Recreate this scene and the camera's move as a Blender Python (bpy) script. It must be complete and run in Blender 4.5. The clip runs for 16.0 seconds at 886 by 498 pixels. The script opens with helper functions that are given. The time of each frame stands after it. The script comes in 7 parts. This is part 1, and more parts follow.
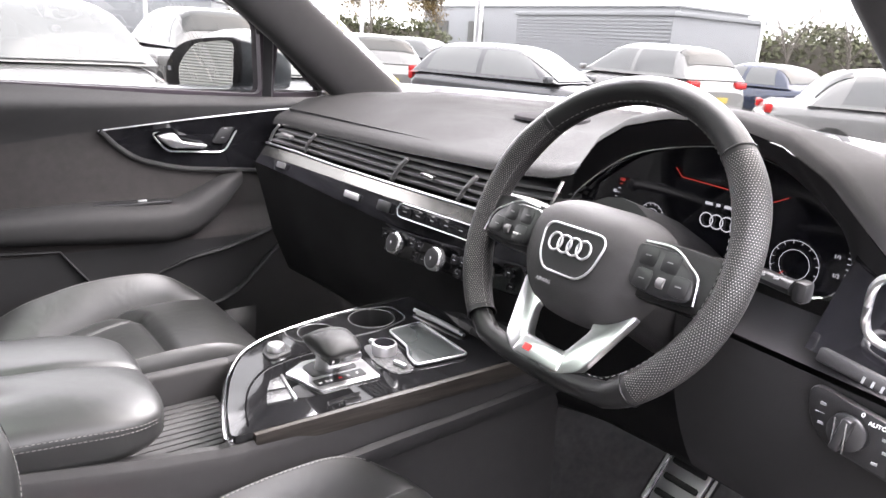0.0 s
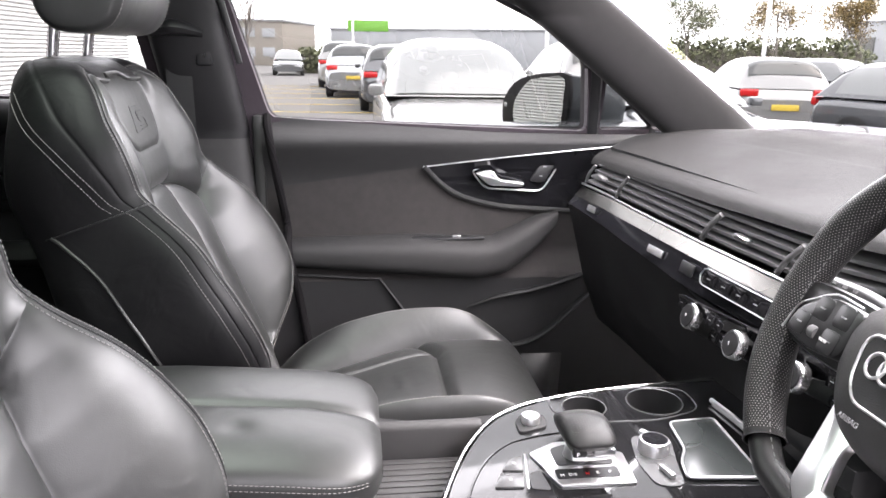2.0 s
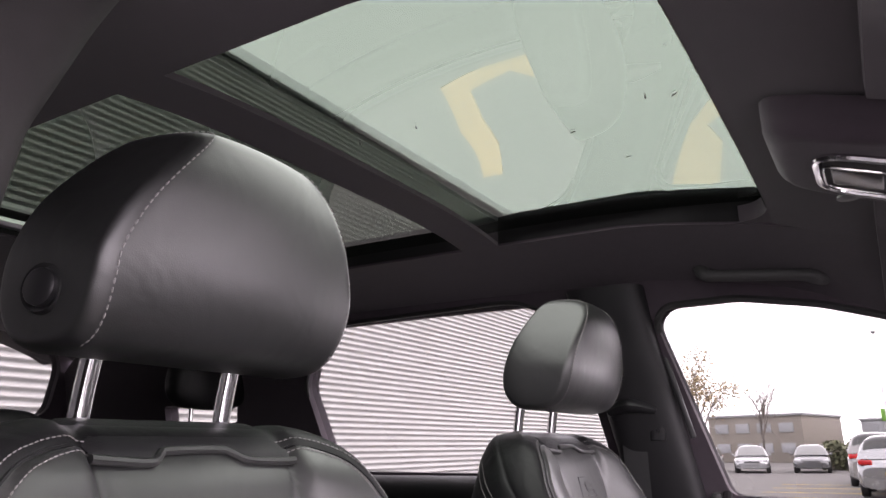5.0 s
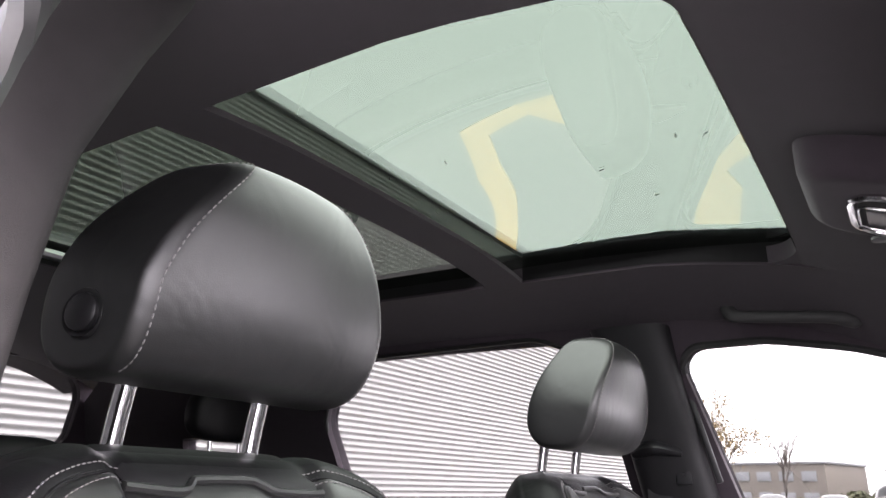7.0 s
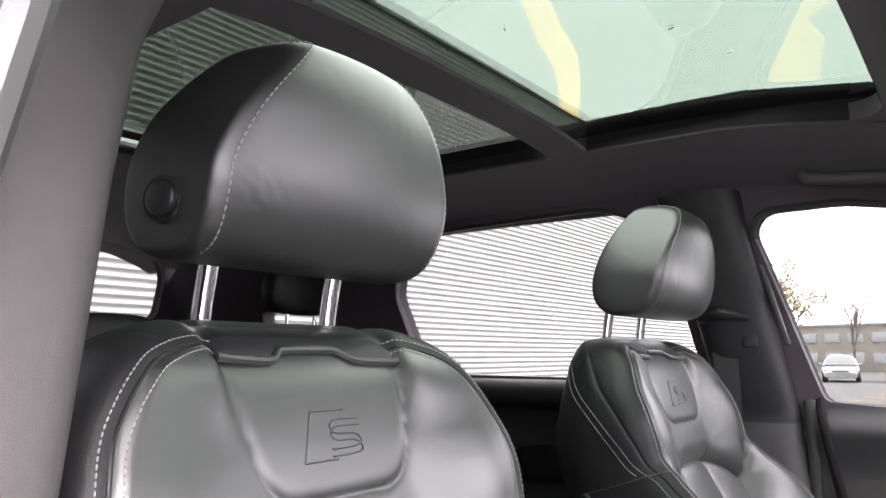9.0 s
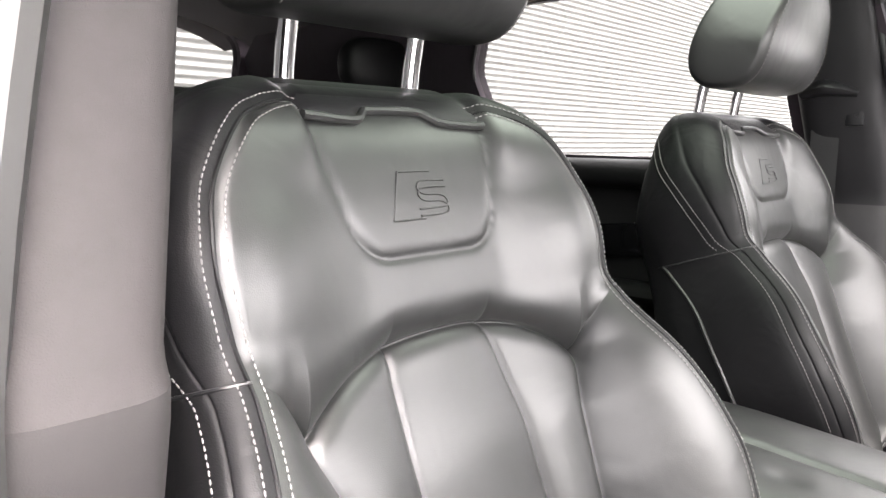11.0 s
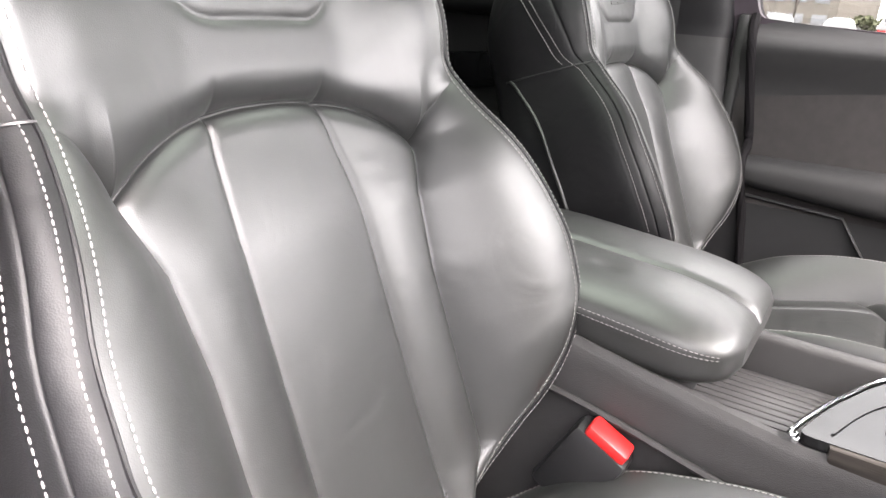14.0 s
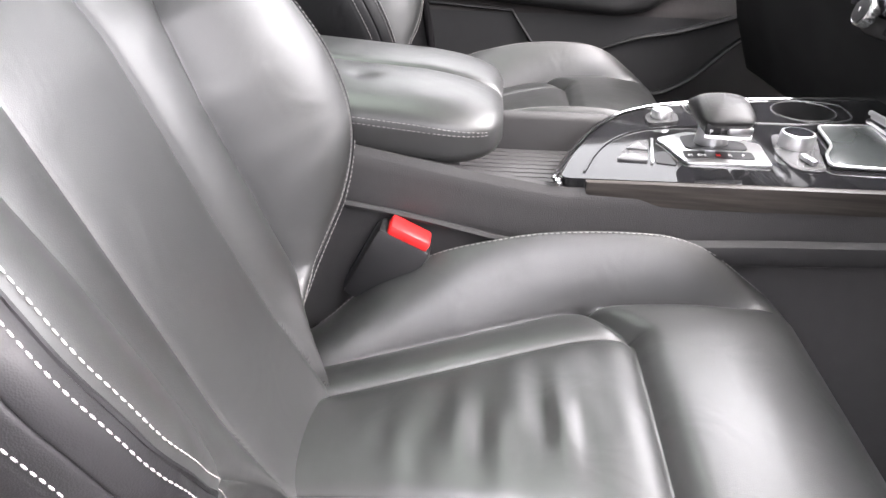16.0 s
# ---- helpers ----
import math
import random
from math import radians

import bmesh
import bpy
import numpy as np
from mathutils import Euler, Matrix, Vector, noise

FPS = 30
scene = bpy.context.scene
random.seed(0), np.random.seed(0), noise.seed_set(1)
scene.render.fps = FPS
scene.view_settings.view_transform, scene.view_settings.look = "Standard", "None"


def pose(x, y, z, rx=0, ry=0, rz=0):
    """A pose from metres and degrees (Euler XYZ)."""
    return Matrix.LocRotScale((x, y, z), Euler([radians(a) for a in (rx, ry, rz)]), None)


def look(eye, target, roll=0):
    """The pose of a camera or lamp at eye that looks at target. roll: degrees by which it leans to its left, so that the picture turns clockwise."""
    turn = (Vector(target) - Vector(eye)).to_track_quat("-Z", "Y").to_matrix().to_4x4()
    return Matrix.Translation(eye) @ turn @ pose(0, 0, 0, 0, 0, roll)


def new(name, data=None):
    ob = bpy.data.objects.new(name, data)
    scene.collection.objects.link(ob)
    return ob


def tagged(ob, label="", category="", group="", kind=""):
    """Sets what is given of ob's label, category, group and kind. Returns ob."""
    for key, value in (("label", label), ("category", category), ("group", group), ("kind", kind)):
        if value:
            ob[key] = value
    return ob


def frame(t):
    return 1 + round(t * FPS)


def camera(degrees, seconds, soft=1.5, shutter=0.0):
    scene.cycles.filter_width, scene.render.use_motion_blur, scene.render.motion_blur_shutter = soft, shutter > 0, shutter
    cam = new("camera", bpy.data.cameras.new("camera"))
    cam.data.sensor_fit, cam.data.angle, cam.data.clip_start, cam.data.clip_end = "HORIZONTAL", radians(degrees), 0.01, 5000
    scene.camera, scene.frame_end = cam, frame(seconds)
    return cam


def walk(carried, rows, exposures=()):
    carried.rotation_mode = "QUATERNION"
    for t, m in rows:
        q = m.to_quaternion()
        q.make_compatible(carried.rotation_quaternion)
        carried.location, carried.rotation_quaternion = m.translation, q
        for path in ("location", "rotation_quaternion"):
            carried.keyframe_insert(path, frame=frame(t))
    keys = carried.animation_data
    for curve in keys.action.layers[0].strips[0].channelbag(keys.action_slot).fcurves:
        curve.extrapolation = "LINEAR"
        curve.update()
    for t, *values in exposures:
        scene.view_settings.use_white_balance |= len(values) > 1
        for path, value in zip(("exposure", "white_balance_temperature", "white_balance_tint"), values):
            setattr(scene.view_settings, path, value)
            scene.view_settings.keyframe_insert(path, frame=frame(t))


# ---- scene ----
cam = camera(63.8, 16.0)
PATH = [
    (0, (0.857, 0.036, 1.353), (-0.654, 1.219, 0.792), 3.9),
    (0.5, (0.854, 0.067, 1.359), (-0.713, 1.17, 0.787), 3.2),
    (1, (0.825, 0.134, 1.366), (-0.919, 0.931, 0.798), 1.5),
    (1.5, (0.806, 0.198, 1.372), (-1.069, 0.642, 0.833), 0.7),
    (2, (0.781, 0.211, 1.367), (-1.131, 0.457, 0.834), 1.1),
    (2.5, (0.767, 0.274, 1.35), (-1.158, 0.17, 0.819), 1.0),
    (3, (0.77, 0.329, 1.344), (-1.129, -0.069, 0.858), 0.8),
    (3.5, (0.778, 0.348, 1.331), (-1.09, -0.307, 1.046), -0.3),
    (4, (0.794, 0.348, 1.343), (-1.023, -0.486, 1.386), -0.9),
    (4.5, (0.789, 0.339, 1.327), (-0.925, -0.615, 1.716), -1.1),
    (5, (0.786, 0.32, 1.324), (-0.861, -0.676, 1.867), -0.8),
    (7.5, (0.795, 0.308, 1.32), (-0.801, -0.712, 1.965), 0.7),
    (8, (0.795, 0.319, 1.32), (-0.796, -0.718, 1.949), 0.6),
    (8.5, (0.798, 0.319, 1.321), (-0.792, -0.75, 1.896), 0.1),
    (9, (0.797, 0.307, 1.321), (-0.77, -0.9, 1.619), -0.2),
    (9.5, (0.788, 0.29, 1.31), (-0.732, -1.009, 1.256), -0.0),
    (9.7, (0.789, 0.292, 1.311), (-0.692, -1.044, 1.174), -0.0),
    (12, (0.792, 0.283, 1.285), (-0.65, -1.056, 0.928), 0.7),
    (12.5, (0.799, 0.289, 1.276), (-0.67, -1.0, 0.853), 1.2),
    (13, (0.793, 0.299, 1.271), (-0.719, -0.908, 0.762), 2.1),
    (13.5, (0.784, 0.303, 1.257), (-0.769, -0.81, 0.665), 3.1),
    (14, (0.775, 0.306, 1.241), (-0.826, -0.681, 0.563), 4.0),
    (14.5, (0.777, 0.307, 1.229), (-0.875, -0.525, 0.469), 4.6),
    (15, (0.769, 0.288, 1.223), (-0.937, -0.322, 0.376), 4.5),
    (15.5, (0.776, 0.249, 1.208), (-0.968, -0.108, 0.296), 2.7),
    (16, (0.826, 0.216, 1.201), (-0.903, 0.121, 0.2), 1.3),
]
EXPOSURES = [(0.0, 5.4, 6600, 19), (2.0, 5.4, 6600, 19), (3.0, 5.5, 6600, 20), (3.5, 5.7, 6600, 20), (4.1, 5.55, 6750, 23), (4.6, 4.9, 6850, 30), (5.2, 4.65, 6700, 31), (7.3, 5.0, 6600, 23), (8.5, 5.15, 6600, 19), (9.0, 5.25, 6600, 19), (9.5, 5.55, 6900, 18), (12.0, 5.45, 6850, 17), (13.5, 5.62, 6850, 17), (15.0, 5.65, 6700, 18), (16.0, 5.65, 6600, 18)]
walk(cam, [(t, look(eye, target, roll)) for t, eye, target, roll in PATH], exposures=EXPOSURES)
SKY_STRENGTH = 0.15
DRIVER_X, PASSENGER_X = 0.384, -0.390


# ---------- light ----------
world = bpy.data.worlds.new("overcast")
scene.world = world
world.use_nodes = True
wn = world.node_tree.nodes
wl = world.node_tree.links
sky = wn.new("ShaderNodeTexSky")
sky.sky_type = "NISHITA"
sky.sun_disc = False
sky.sun_elevation = radians(55)
sky.sun_rotation = radians(11)
sky.air_density, sky.dust_density, sky.ozone_density = 1.0, 4.0, 1.0
cloud = wn.new("ShaderNodeTexNoise")
cloud.inputs["Scale"].default_value = 2.2
cloud.inputs["Detail"].default_value = 4.0
cramp = wn.new("ShaderNodeMapRange")
cramp.inputs["To Min"].default_value = 0.78
cramp.inputs["To Max"].default_value = 0.95
wl.new(cloud.outputs["Fac"], cramp.inputs["Value"])
veil = wn.new("ShaderNodeMixRGB")
veil.inputs["Color2"].default_value = (7.3, 7.45, 7.6, 1)
wl.new(cramp.outputs["Result"], veil.inputs["Fac"])
wl.new(sky.outputs["Color"], veil.inputs["Color1"])
wl.new(veil.outputs["Color"], wn["Background"].inputs["Color"])
wn["Background"].inputs["Strength"].default_value = SKY_STRENGTH
sun_data = bpy.data.lights.new("sun", "SUN")
sun_data.energy, sun_data.angle, sun_data.color = 0.5, radians(60), (1.0, 0.97, 0.92)
sun = new("sun", sun_data)
sun.matrix_world = look((1.0, 5, 9), (0, 0, 0))




def daylight(name, at, toward, width, height, glow, color=(0.96, 0.985, 1.0)):
    """The sky's light in an opening of the car: a soft panel of that radiance, facing inward."""
    data = bpy.data.lights.new(name, "AREA")
    data.shape, data.size, data.size_y = "RECTANGLE", width, height
    data.energy, data.color = math.pi * width * height * glow, color
    ob = new(name, data)
    ob.matrix_world = look(at, toward)
    return ob


daylight("windscreen_daylight", (0.0, 0.97, 1.425), (0.0, 0.70, 0.75), 1.00, 0.62, 0.44)
daylight("passenger_window_daylight", (-0.63, 0.33, 1.42), (-0.48, 0.33, 0.945), 0.62, 0.26, 0.20)
daylight("doorway_daylight", (0.98, 0.50, 1.46), (0.60, -0.12, 1.46), 0.85, 0.55, 0.20)
daylight("sunroof_daylight", (0.0, -0.02, 1.715), (0.0, -0.02, 1.0), 0.76, 0.42, 0.115, (0.86, 1.0, 0.90))


# ---------- materials ----------
def material(name, base, rough=0.5, metal=0.0, vary=0.12, scale=6.0, bump=0.0, bump_scale=300.0, cells=False, coat=0.0,
             fine=60.0, rough_vary=0.08, spec=0.5, sheen=0.0, stretch=None, coat_rough=0.04, swell=0.0, swell_scale=18.0):
    """A surface with colour variation at two scales, uneven gloss and fine relief."""
    m = bpy.data.materials.new(name)
    m.use_nodes = True
    n, l = m.node_tree.nodes, m.node_tree.links
    p = n["Principled BSDF"]
    p.inputs["Metallic"].default_value = metal
    p.inputs["Coat Weight"].default_value = coat
    p.inputs["Coat Roughness"].default_value = coat_rough
    p.inputs["Specular IOR Level"].default_value = spec
    p.inputs["Sheen Weight"].default_value = sheen
    coord = n.new("ShaderNodeTexCoord")
    co = n.new("ShaderNodeMapping")
    co.inputs["Scale"].default_value = stretch or (1, 1, 1)
    l.new(coord.outputs["Object"], co.inputs["Vector"])
    big, small = n.new("ShaderNodeTexNoise"), n.new("ShaderNodeTexNoise")
    for node, s, d in ((big, scale, 3.0), (small, fine, 2.0)):
        node.inputs["Scale"].default_value, node.inputs["Detail"].default_value = s, d
        l.new(co.outputs["Vector"], node.inputs["Vector"])
    add = n.new("ShaderNodeMath")
    add.operation = "ADD"
    l.new(big.outputs["Fac"], add.inputs[0])
    l.new(small.outputs["Fac"], add.inputs[1])
    ramp = n.new("ShaderNodeMapRange")
    ramp.inputs["From Min"].default_value, ramp.inputs["From Max"].default_value = 0.6, 1.4
    ramp.inputs["To Min"].default_value, ramp.inputs["To Max"].default_value = 1 - vary, 1 + vary
    l.new(add.outputs[0], ramp.inputs["Value"])
    mul = n.new("ShaderNodeVectorMath")
    mul.operation = "MULTIPLY"
    mul.inputs[0].default_value = base
    l.new(ramp.outputs["Result"], mul.inputs[1])
    l.new(mul.outputs["Vector"], p.inputs["Base Color"])
    rr = n.new("ShaderNodeMapRange")
    rr.inputs["From Min"].default_value, rr.inputs["From Max"].default_value = 0.3, 0.7
    rr.inputs["To Min"].default_value, rr.inputs["To Max"].default_value = max(0.0, rough - rough_vary), min(1.0, rough + rough_vary)
    l.new(big.outputs["Fac"], rr.inputs["Value"])
    l.new(rr.outputs["Result"], p.inputs["Roughness"])
    if bump:
        if cells:
            tex = n.new("ShaderNodeTexVoronoi")
            tex.inputs["Scale"].default_value = bump_scale
            out = tex.outputs["Distance"]
        else:
            tex = n.new("ShaderNodeTexNoise")
            tex.inputs["Scale"].default_value, tex.inputs["Detail"].default_value = bump_scale, 3.0
            out = tex.outputs["Fac"]
        l.new(co.outputs["Vector"], tex.inputs["Vector"])
        b = n.new("ShaderNodeBump")
        b.inputs["Strength"].default_value, b.inputs["Distance"].default_value = bump, 0.001
        l.new(out, b.inputs["Height"])
        l.new(b.outputs["Normal"], p.inputs["Normal"])
        if swell:
            wide, soft = n.new("ShaderNodeTexNoise"), n.new("ShaderNodeBump")
            wide.inputs["Scale"].default_value, wide.inputs["Detail"].default_value, wide.inputs["Distortion"].default_value = swell_scale, 2.5, 0.6
            l.new(co.outputs["Vector"], wide.inputs["Vector"])
            soft.inputs["Strength"].default_value, soft.inputs["Distance"].default_value = swell, 0.01
            l.new(wide.outputs["Fac"], soft.inputs["Height"])
            l.new(soft.outputs["Normal"], b.inputs["Normal"])
            l.new(soft.outputs["Normal"], p.inputs["Coat Normal"])
    return m


def emitter(name, color, strength):
    m = bpy.data.materials.new(name)
    m.use_nodes = True
    p = m.node_tree.nodes["Principled BSDF"]
    p.inputs["Base Color"].default_value = (0.01, 0.01, 0.01, 1)
    p.inputs["Emission Color"].default_value = (*color, 1)
    p.inputs["Emission Strength"].default_value = strength
    return m


def glass_material(name, tint, amount, rough=0.0, grazing=0.8):
    """Thin glazing: a tinted pane that lets light straight through, with a clear reflection on it."""
    m = bpy.data.materials.new(name)
    m.use_nodes = True
    n, l = m.node_tree.nodes, m.node_tree.links
    n.remove(n["Principled BSDF"])
    see, gloss, mix, face, power, level = (n.new("ShaderNodeBsdfTransparent"), n.new("ShaderNodeBsdfGlossy"), n.new("ShaderNodeMixShader"),
                                            n.new("ShaderNodeLayerWeight"), n.new("ShaderNodeMath"), n.new("ShaderNodeMath"))
    see.inputs["Color"].default_value = (*tint, 1)
    gloss.inputs["Roughness"].default_value = rough
    power.operation, level.operation = "POWER", "MULTIPLY_ADD"
    face.inputs["Blend"].default_value = 0.5
    power.inputs[1].default_value = 5.0
    level.inputs[1].default_value, level.inputs[2].default_value = grazing, amount
    l.new(face.outputs["Facing"], power.inputs[0])
    l.new(power.outputs[0], level.inputs[0])
    l.new(level.outputs[0], mix.inputs["Fac"])
    l.new(see.outputs["BSDF"], mix.inputs[1])
    l.new(gloss.outputs["BSDF"], mix.inputs[2])
    l.new(mix.outputs["Shader"], n["Material Output"].inputs["Surface"])
    return m


LEATHER = material("black_leather", (0.0085, 0.0091, 0.0089), 0.44, coat=0.42, coat_rough=0.40, vary=0.18, scale=5, bump=0.09, bump_scale=1000, cells=True, fine=120, rough_vary=0.02, spec=0.72, swell=0.16, swell_scale=16)
# darker, duller copy of the leather: the shade on the sides is in its colour
LEATHER_SIDE = material("shaded_black_leather", (0.0066, 0.0065, 0.0072), 0.50, spec=0.24, vary=0.15, bump=0.10, bump_scale=1000, cells=True, swell=0.18, swell_scale=24)
PERFORATED = material("perforated_leather", (0.0085, 0.0085, 0.0088), 0.42, spec=0.36, vary=0.1, bump=0.22, bump_scale=900, cells=True)
WHEEL_LEATHER = material("smooth_leather", (0.0080, 0.0080, 0.0083), 0.38, spec=0.36, vary=0.12, bump=0.2, bump_scale=900, cells=True)
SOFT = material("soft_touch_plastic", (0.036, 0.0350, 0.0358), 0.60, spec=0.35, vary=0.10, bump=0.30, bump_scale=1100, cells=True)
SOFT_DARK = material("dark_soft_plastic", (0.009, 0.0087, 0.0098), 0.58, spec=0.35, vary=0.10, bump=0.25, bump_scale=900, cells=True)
PLASTIC = material("grained_plastic", (0.015, 0.0148, 0.0158), 0.52, spec=0.4, vary=0.10, bump=0.22, bump_scale=1000, cells=True)
BLACKPL = material("smooth_black_plastic", (0.012, 0.012, 0.013), 0.35, vary=0.1)
PANELGLOSS = material("polished_black_panel", (0.006, 0.006, 0.0065), 0.05, vary=0.05, rough_vary=0.02, spec=0.5)
GLOSS = material("piano_black", (0.006, 0.006, 0.007), 0.07, vary=0.05, rough_vary=0.03, spec=0.35)
ALCANTARA = material("suede_cloth", (0.023, 0.0202, 0.0202), 0.9, vary=0.22, scale=9, bump=0.35, bump_scale=700, sheen=0.4, spec=0.2)
HEADLINER = material("dark_headliner_cloth", (0.037, 0.029, 0.0355), 0.95, vary=0.12, bump=0.35, bump_scale=1200, sheen=0.15, spec=0.2)
PILLAR = material("grey_pillar_cloth", (0.0125, 0.0119, 0.0121), 0.85, vary=0.10, bump=0.3, bump_scale=1200, sheen=0.06, spec=0.12)
CARPET = material("dark_carpet", (0.040, 0.039, 0.040), 0.97, vary=0.35, scale=14, bump=1.0, bump_scale=700, spec=0.1)
CHROME = material("chrome", (0.82, 0.82, 0.83), 0.10, 1.0, vary=0.04, rough_vary=0.04)
SATIN = material("satin_aluminium", (0.66, 0.66, 0.67), 0.33, 1.0, vary=0.06, rough_vary=0.06)
RUBBER = material("black_rubber", (0.012, 0.012, 0.012), 0.6, vary=0.1)
VENTGREY = material("mid_grey_plastic", (0.105, 0.104, 0.106), 0.45, vary=0.06)
DIALMETAL = material("dial_metal", (0.60, 0.60, 0.605), 0.25, 1.0, vary=0.05)
THREAD = material("pale_grey_thread", (0.20, 0.192, 0.19), 0.7, vary=0.15)
DOORPILLAR = material("pale_grey_pillar_trim", (0.030, 0.0282, 0.0286), 0.62, spec=0.2, vary=0.08, bump=0.12, bump_scale=1200)
RED = material("red_plastic", (0.60, 0.02, 0.02), 0.4, vary=0.08)
WHITEMARK = material("white_print", (0.75, 0.75, 0.75), 0.5, vary=0.03)
GREYMARK = material("grey_print", (0.20, 0.20, 0.205), 0.5, vary=0.03)
WOOD = material("dark_grained_wood", (0.030, 0.026, 0.023), 0.38, spec=0.3, vary=0.8, scale=30, fine=160, bump=0.5, bump_scale=160, stretch=(1, 0.05, 1.6))
# side and windscreen tints are far darker than clear glass, to dim the outdoors
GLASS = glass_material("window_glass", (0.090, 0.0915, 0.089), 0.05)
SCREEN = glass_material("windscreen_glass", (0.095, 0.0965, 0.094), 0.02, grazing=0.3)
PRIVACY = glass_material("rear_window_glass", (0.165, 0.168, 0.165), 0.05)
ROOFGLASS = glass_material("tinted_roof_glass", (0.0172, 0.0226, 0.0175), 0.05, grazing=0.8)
MIRROR = material("mirror_glass", (0.86, 0.90, 0.88), 0.01, 1.0, vary=0.01, rough_vary=0.0)


# ---------- building tools ----------
def world_of(ob):
    p = Vector()
    while ob:
        p += ob.location
        ob = ob.parent
    return p


def thing(name, at, label, category, group="", kind=""):
    """An empty at the base of a thing; its parts hang under it."""
    ob = new(name)
    ob.location = at
    ob.empty_display_size = 0.05
    return tagged(ob, label, category, group, kind)


def link_mesh(name, me, mat, parent=None, label="", smooth=True, angle=40):
    me.materials.append(mat)
    if smooth:
        me.shade_smooth()
        me.set_sharp_from_angle(angle=radians(angle))
    ob = new(name, me)
    if parent:
        me.transform(Matrix.Translation(-world_of(parent)))
        ob.parent = parent
    if label:
        ob["label"] = label
    return ob


def part(name, bm, mat, parent=None, label="", smooth=True, angle=40):
    """One bmesh in world coordinates as one mesh object under a thing or a part."""
    me = bpy.data.meshes.new(name)
    bmesh.ops.recalc_face_normals(bm, faces=bm.faces)
    bm.to_mesh(me)
    bm.free()
    return link_mesh(name, me, mat, parent, label, smooth, angle)


def raw(name, verts, faces, mat, parent=None, label="", smooth=True, angle=40):
    me = bpy.data.meshes.new(name)
    me.from_pydata([tuple(v) for v in verts], [], faces)
    me.update()
    return link_mesh(name, me, mat, parent, label, smooth, angle)


def grid(fn, nu, nv, cu=False, cv=False, bm=None):
    """A sheet of quads over u, v in 0..1; cu, cv close it on itself."""
    bm = bm or bmesh.new()
    mu, mv = nu + (not cu), nv + (not cv)
    vs = [[bm.verts.new(fn(i / nu, j / nv)) for j in range(mv)] for i in range(mu)]
    for i in range(nu):
        for j in range(nv):
            a, b = vs[i][j], vs[(i + 1) % mu][j]
            c, d = vs[(i + 1) % mu][(j + 1) % mv], vs[i][(j + 1) % mv]
            if len({a, b, c, d}) == 4:
                bm.faces.new((a, b, c, d))
    return bm


def curve_through(points, n):
    """n + 1 points on a Catmull-Rom curve."""
    p = [np.array(q, float) for q in points]
    p = [2 * p[0] - p[1], *p, 2 * p[-1] - p[-2]]
    out = []
    for k in range(n + 1):
        f = k / n * (len(p) - 3)
        i = min(int(f), len(p) - 4)
        t = f - i
        a, b, c, d = p[i:i + 4]
        out.append(0.5 * (2 * b + (c - a) * t + (2 * a - 5 * b + 4 * c - d) * t * t + (3 * b - a - 3 * c + d) * t ** 3))
    return out


def tube(points, r, sides=8, smooth=0, closed=False, flat=1.0, up=(0, 0, 1), bm=None, caps=True):
    """A round or flattened bar along points; r may be a list."""
    pts = [np.array(q, float) for q in (curve_through(points, smooth) if smooth else points)]
    n = len(pts)
    rs = np.interp(np.linspace(0, 1, n), np.linspace(0, 1, len(r)), r) if isinstance(r, (list, tuple)) else [r] * n
    bm = bm or bmesh.new()
    rings = []
    for k, p in enumerate(pts):
        a, b = (pts[(k - 1) % n], pts[(k + 1) % n]) if closed else (pts[max(k - 1, 0)], pts[min(k + 1, n - 1)])
        t = (b - a) / (np.linalg.norm(b - a) + 1e-12)
        s = np.cross(t, up)
        if np.linalg.norm(s) < 1e-3:
            s = np.cross(t, (0, 1, 0.1))
        s /= np.linalg.norm(s)
        w = np.cross(s, t)
        rings.append([bm.verts.new(p + rs[k] * (math.cos(q) * s + flat * math.sin(q) * w)) for q in (2 * math.pi * i / sides for i in range(sides))])
    for k in range(n if closed else n - 1):
        a, b = rings[k], rings[(k + 1) % n]
        for i in range(sides):
            bm.faces.new((a[i], a[(i + 1) % sides], b[(i + 1) % sides], b[i]))
    if caps and not closed:
        bm.faces.new(rings[0])
        bm.faces.new(rings[-1][::-1])
    return bm


def box(center, size, bevel=0.003, turn=None, seg=2, bm=None):
    """A box with rounded edges; turn: degrees about x, y, z."""
    own = bmesh.new()
    bmesh.ops.create_cube(own, size=1.0)
    bmesh.ops.scale(own, vec=size, verts=own.verts)
    if bevel:
        bmesh.ops.bevel(own, geom=own.edges[:], offset=bevel, segments=seg, affect="EDGES", profile=0.5)
    if turn:
        bmesh.ops.rotate(own, cent=(0, 0, 0), matrix=Euler([radians(a) for a in turn]).to_matrix(), verts=own.verts)
    bmesh.ops.translate(own, vec=center, verts=own.verts)
    if bm is None:
        return own
    me = bpy.data.meshes.new("tmp")
    own.to_mesh(me)
    own.free()
    bm.from_mesh(me)
    bpy.data.meshes.remove(me)
    return bm


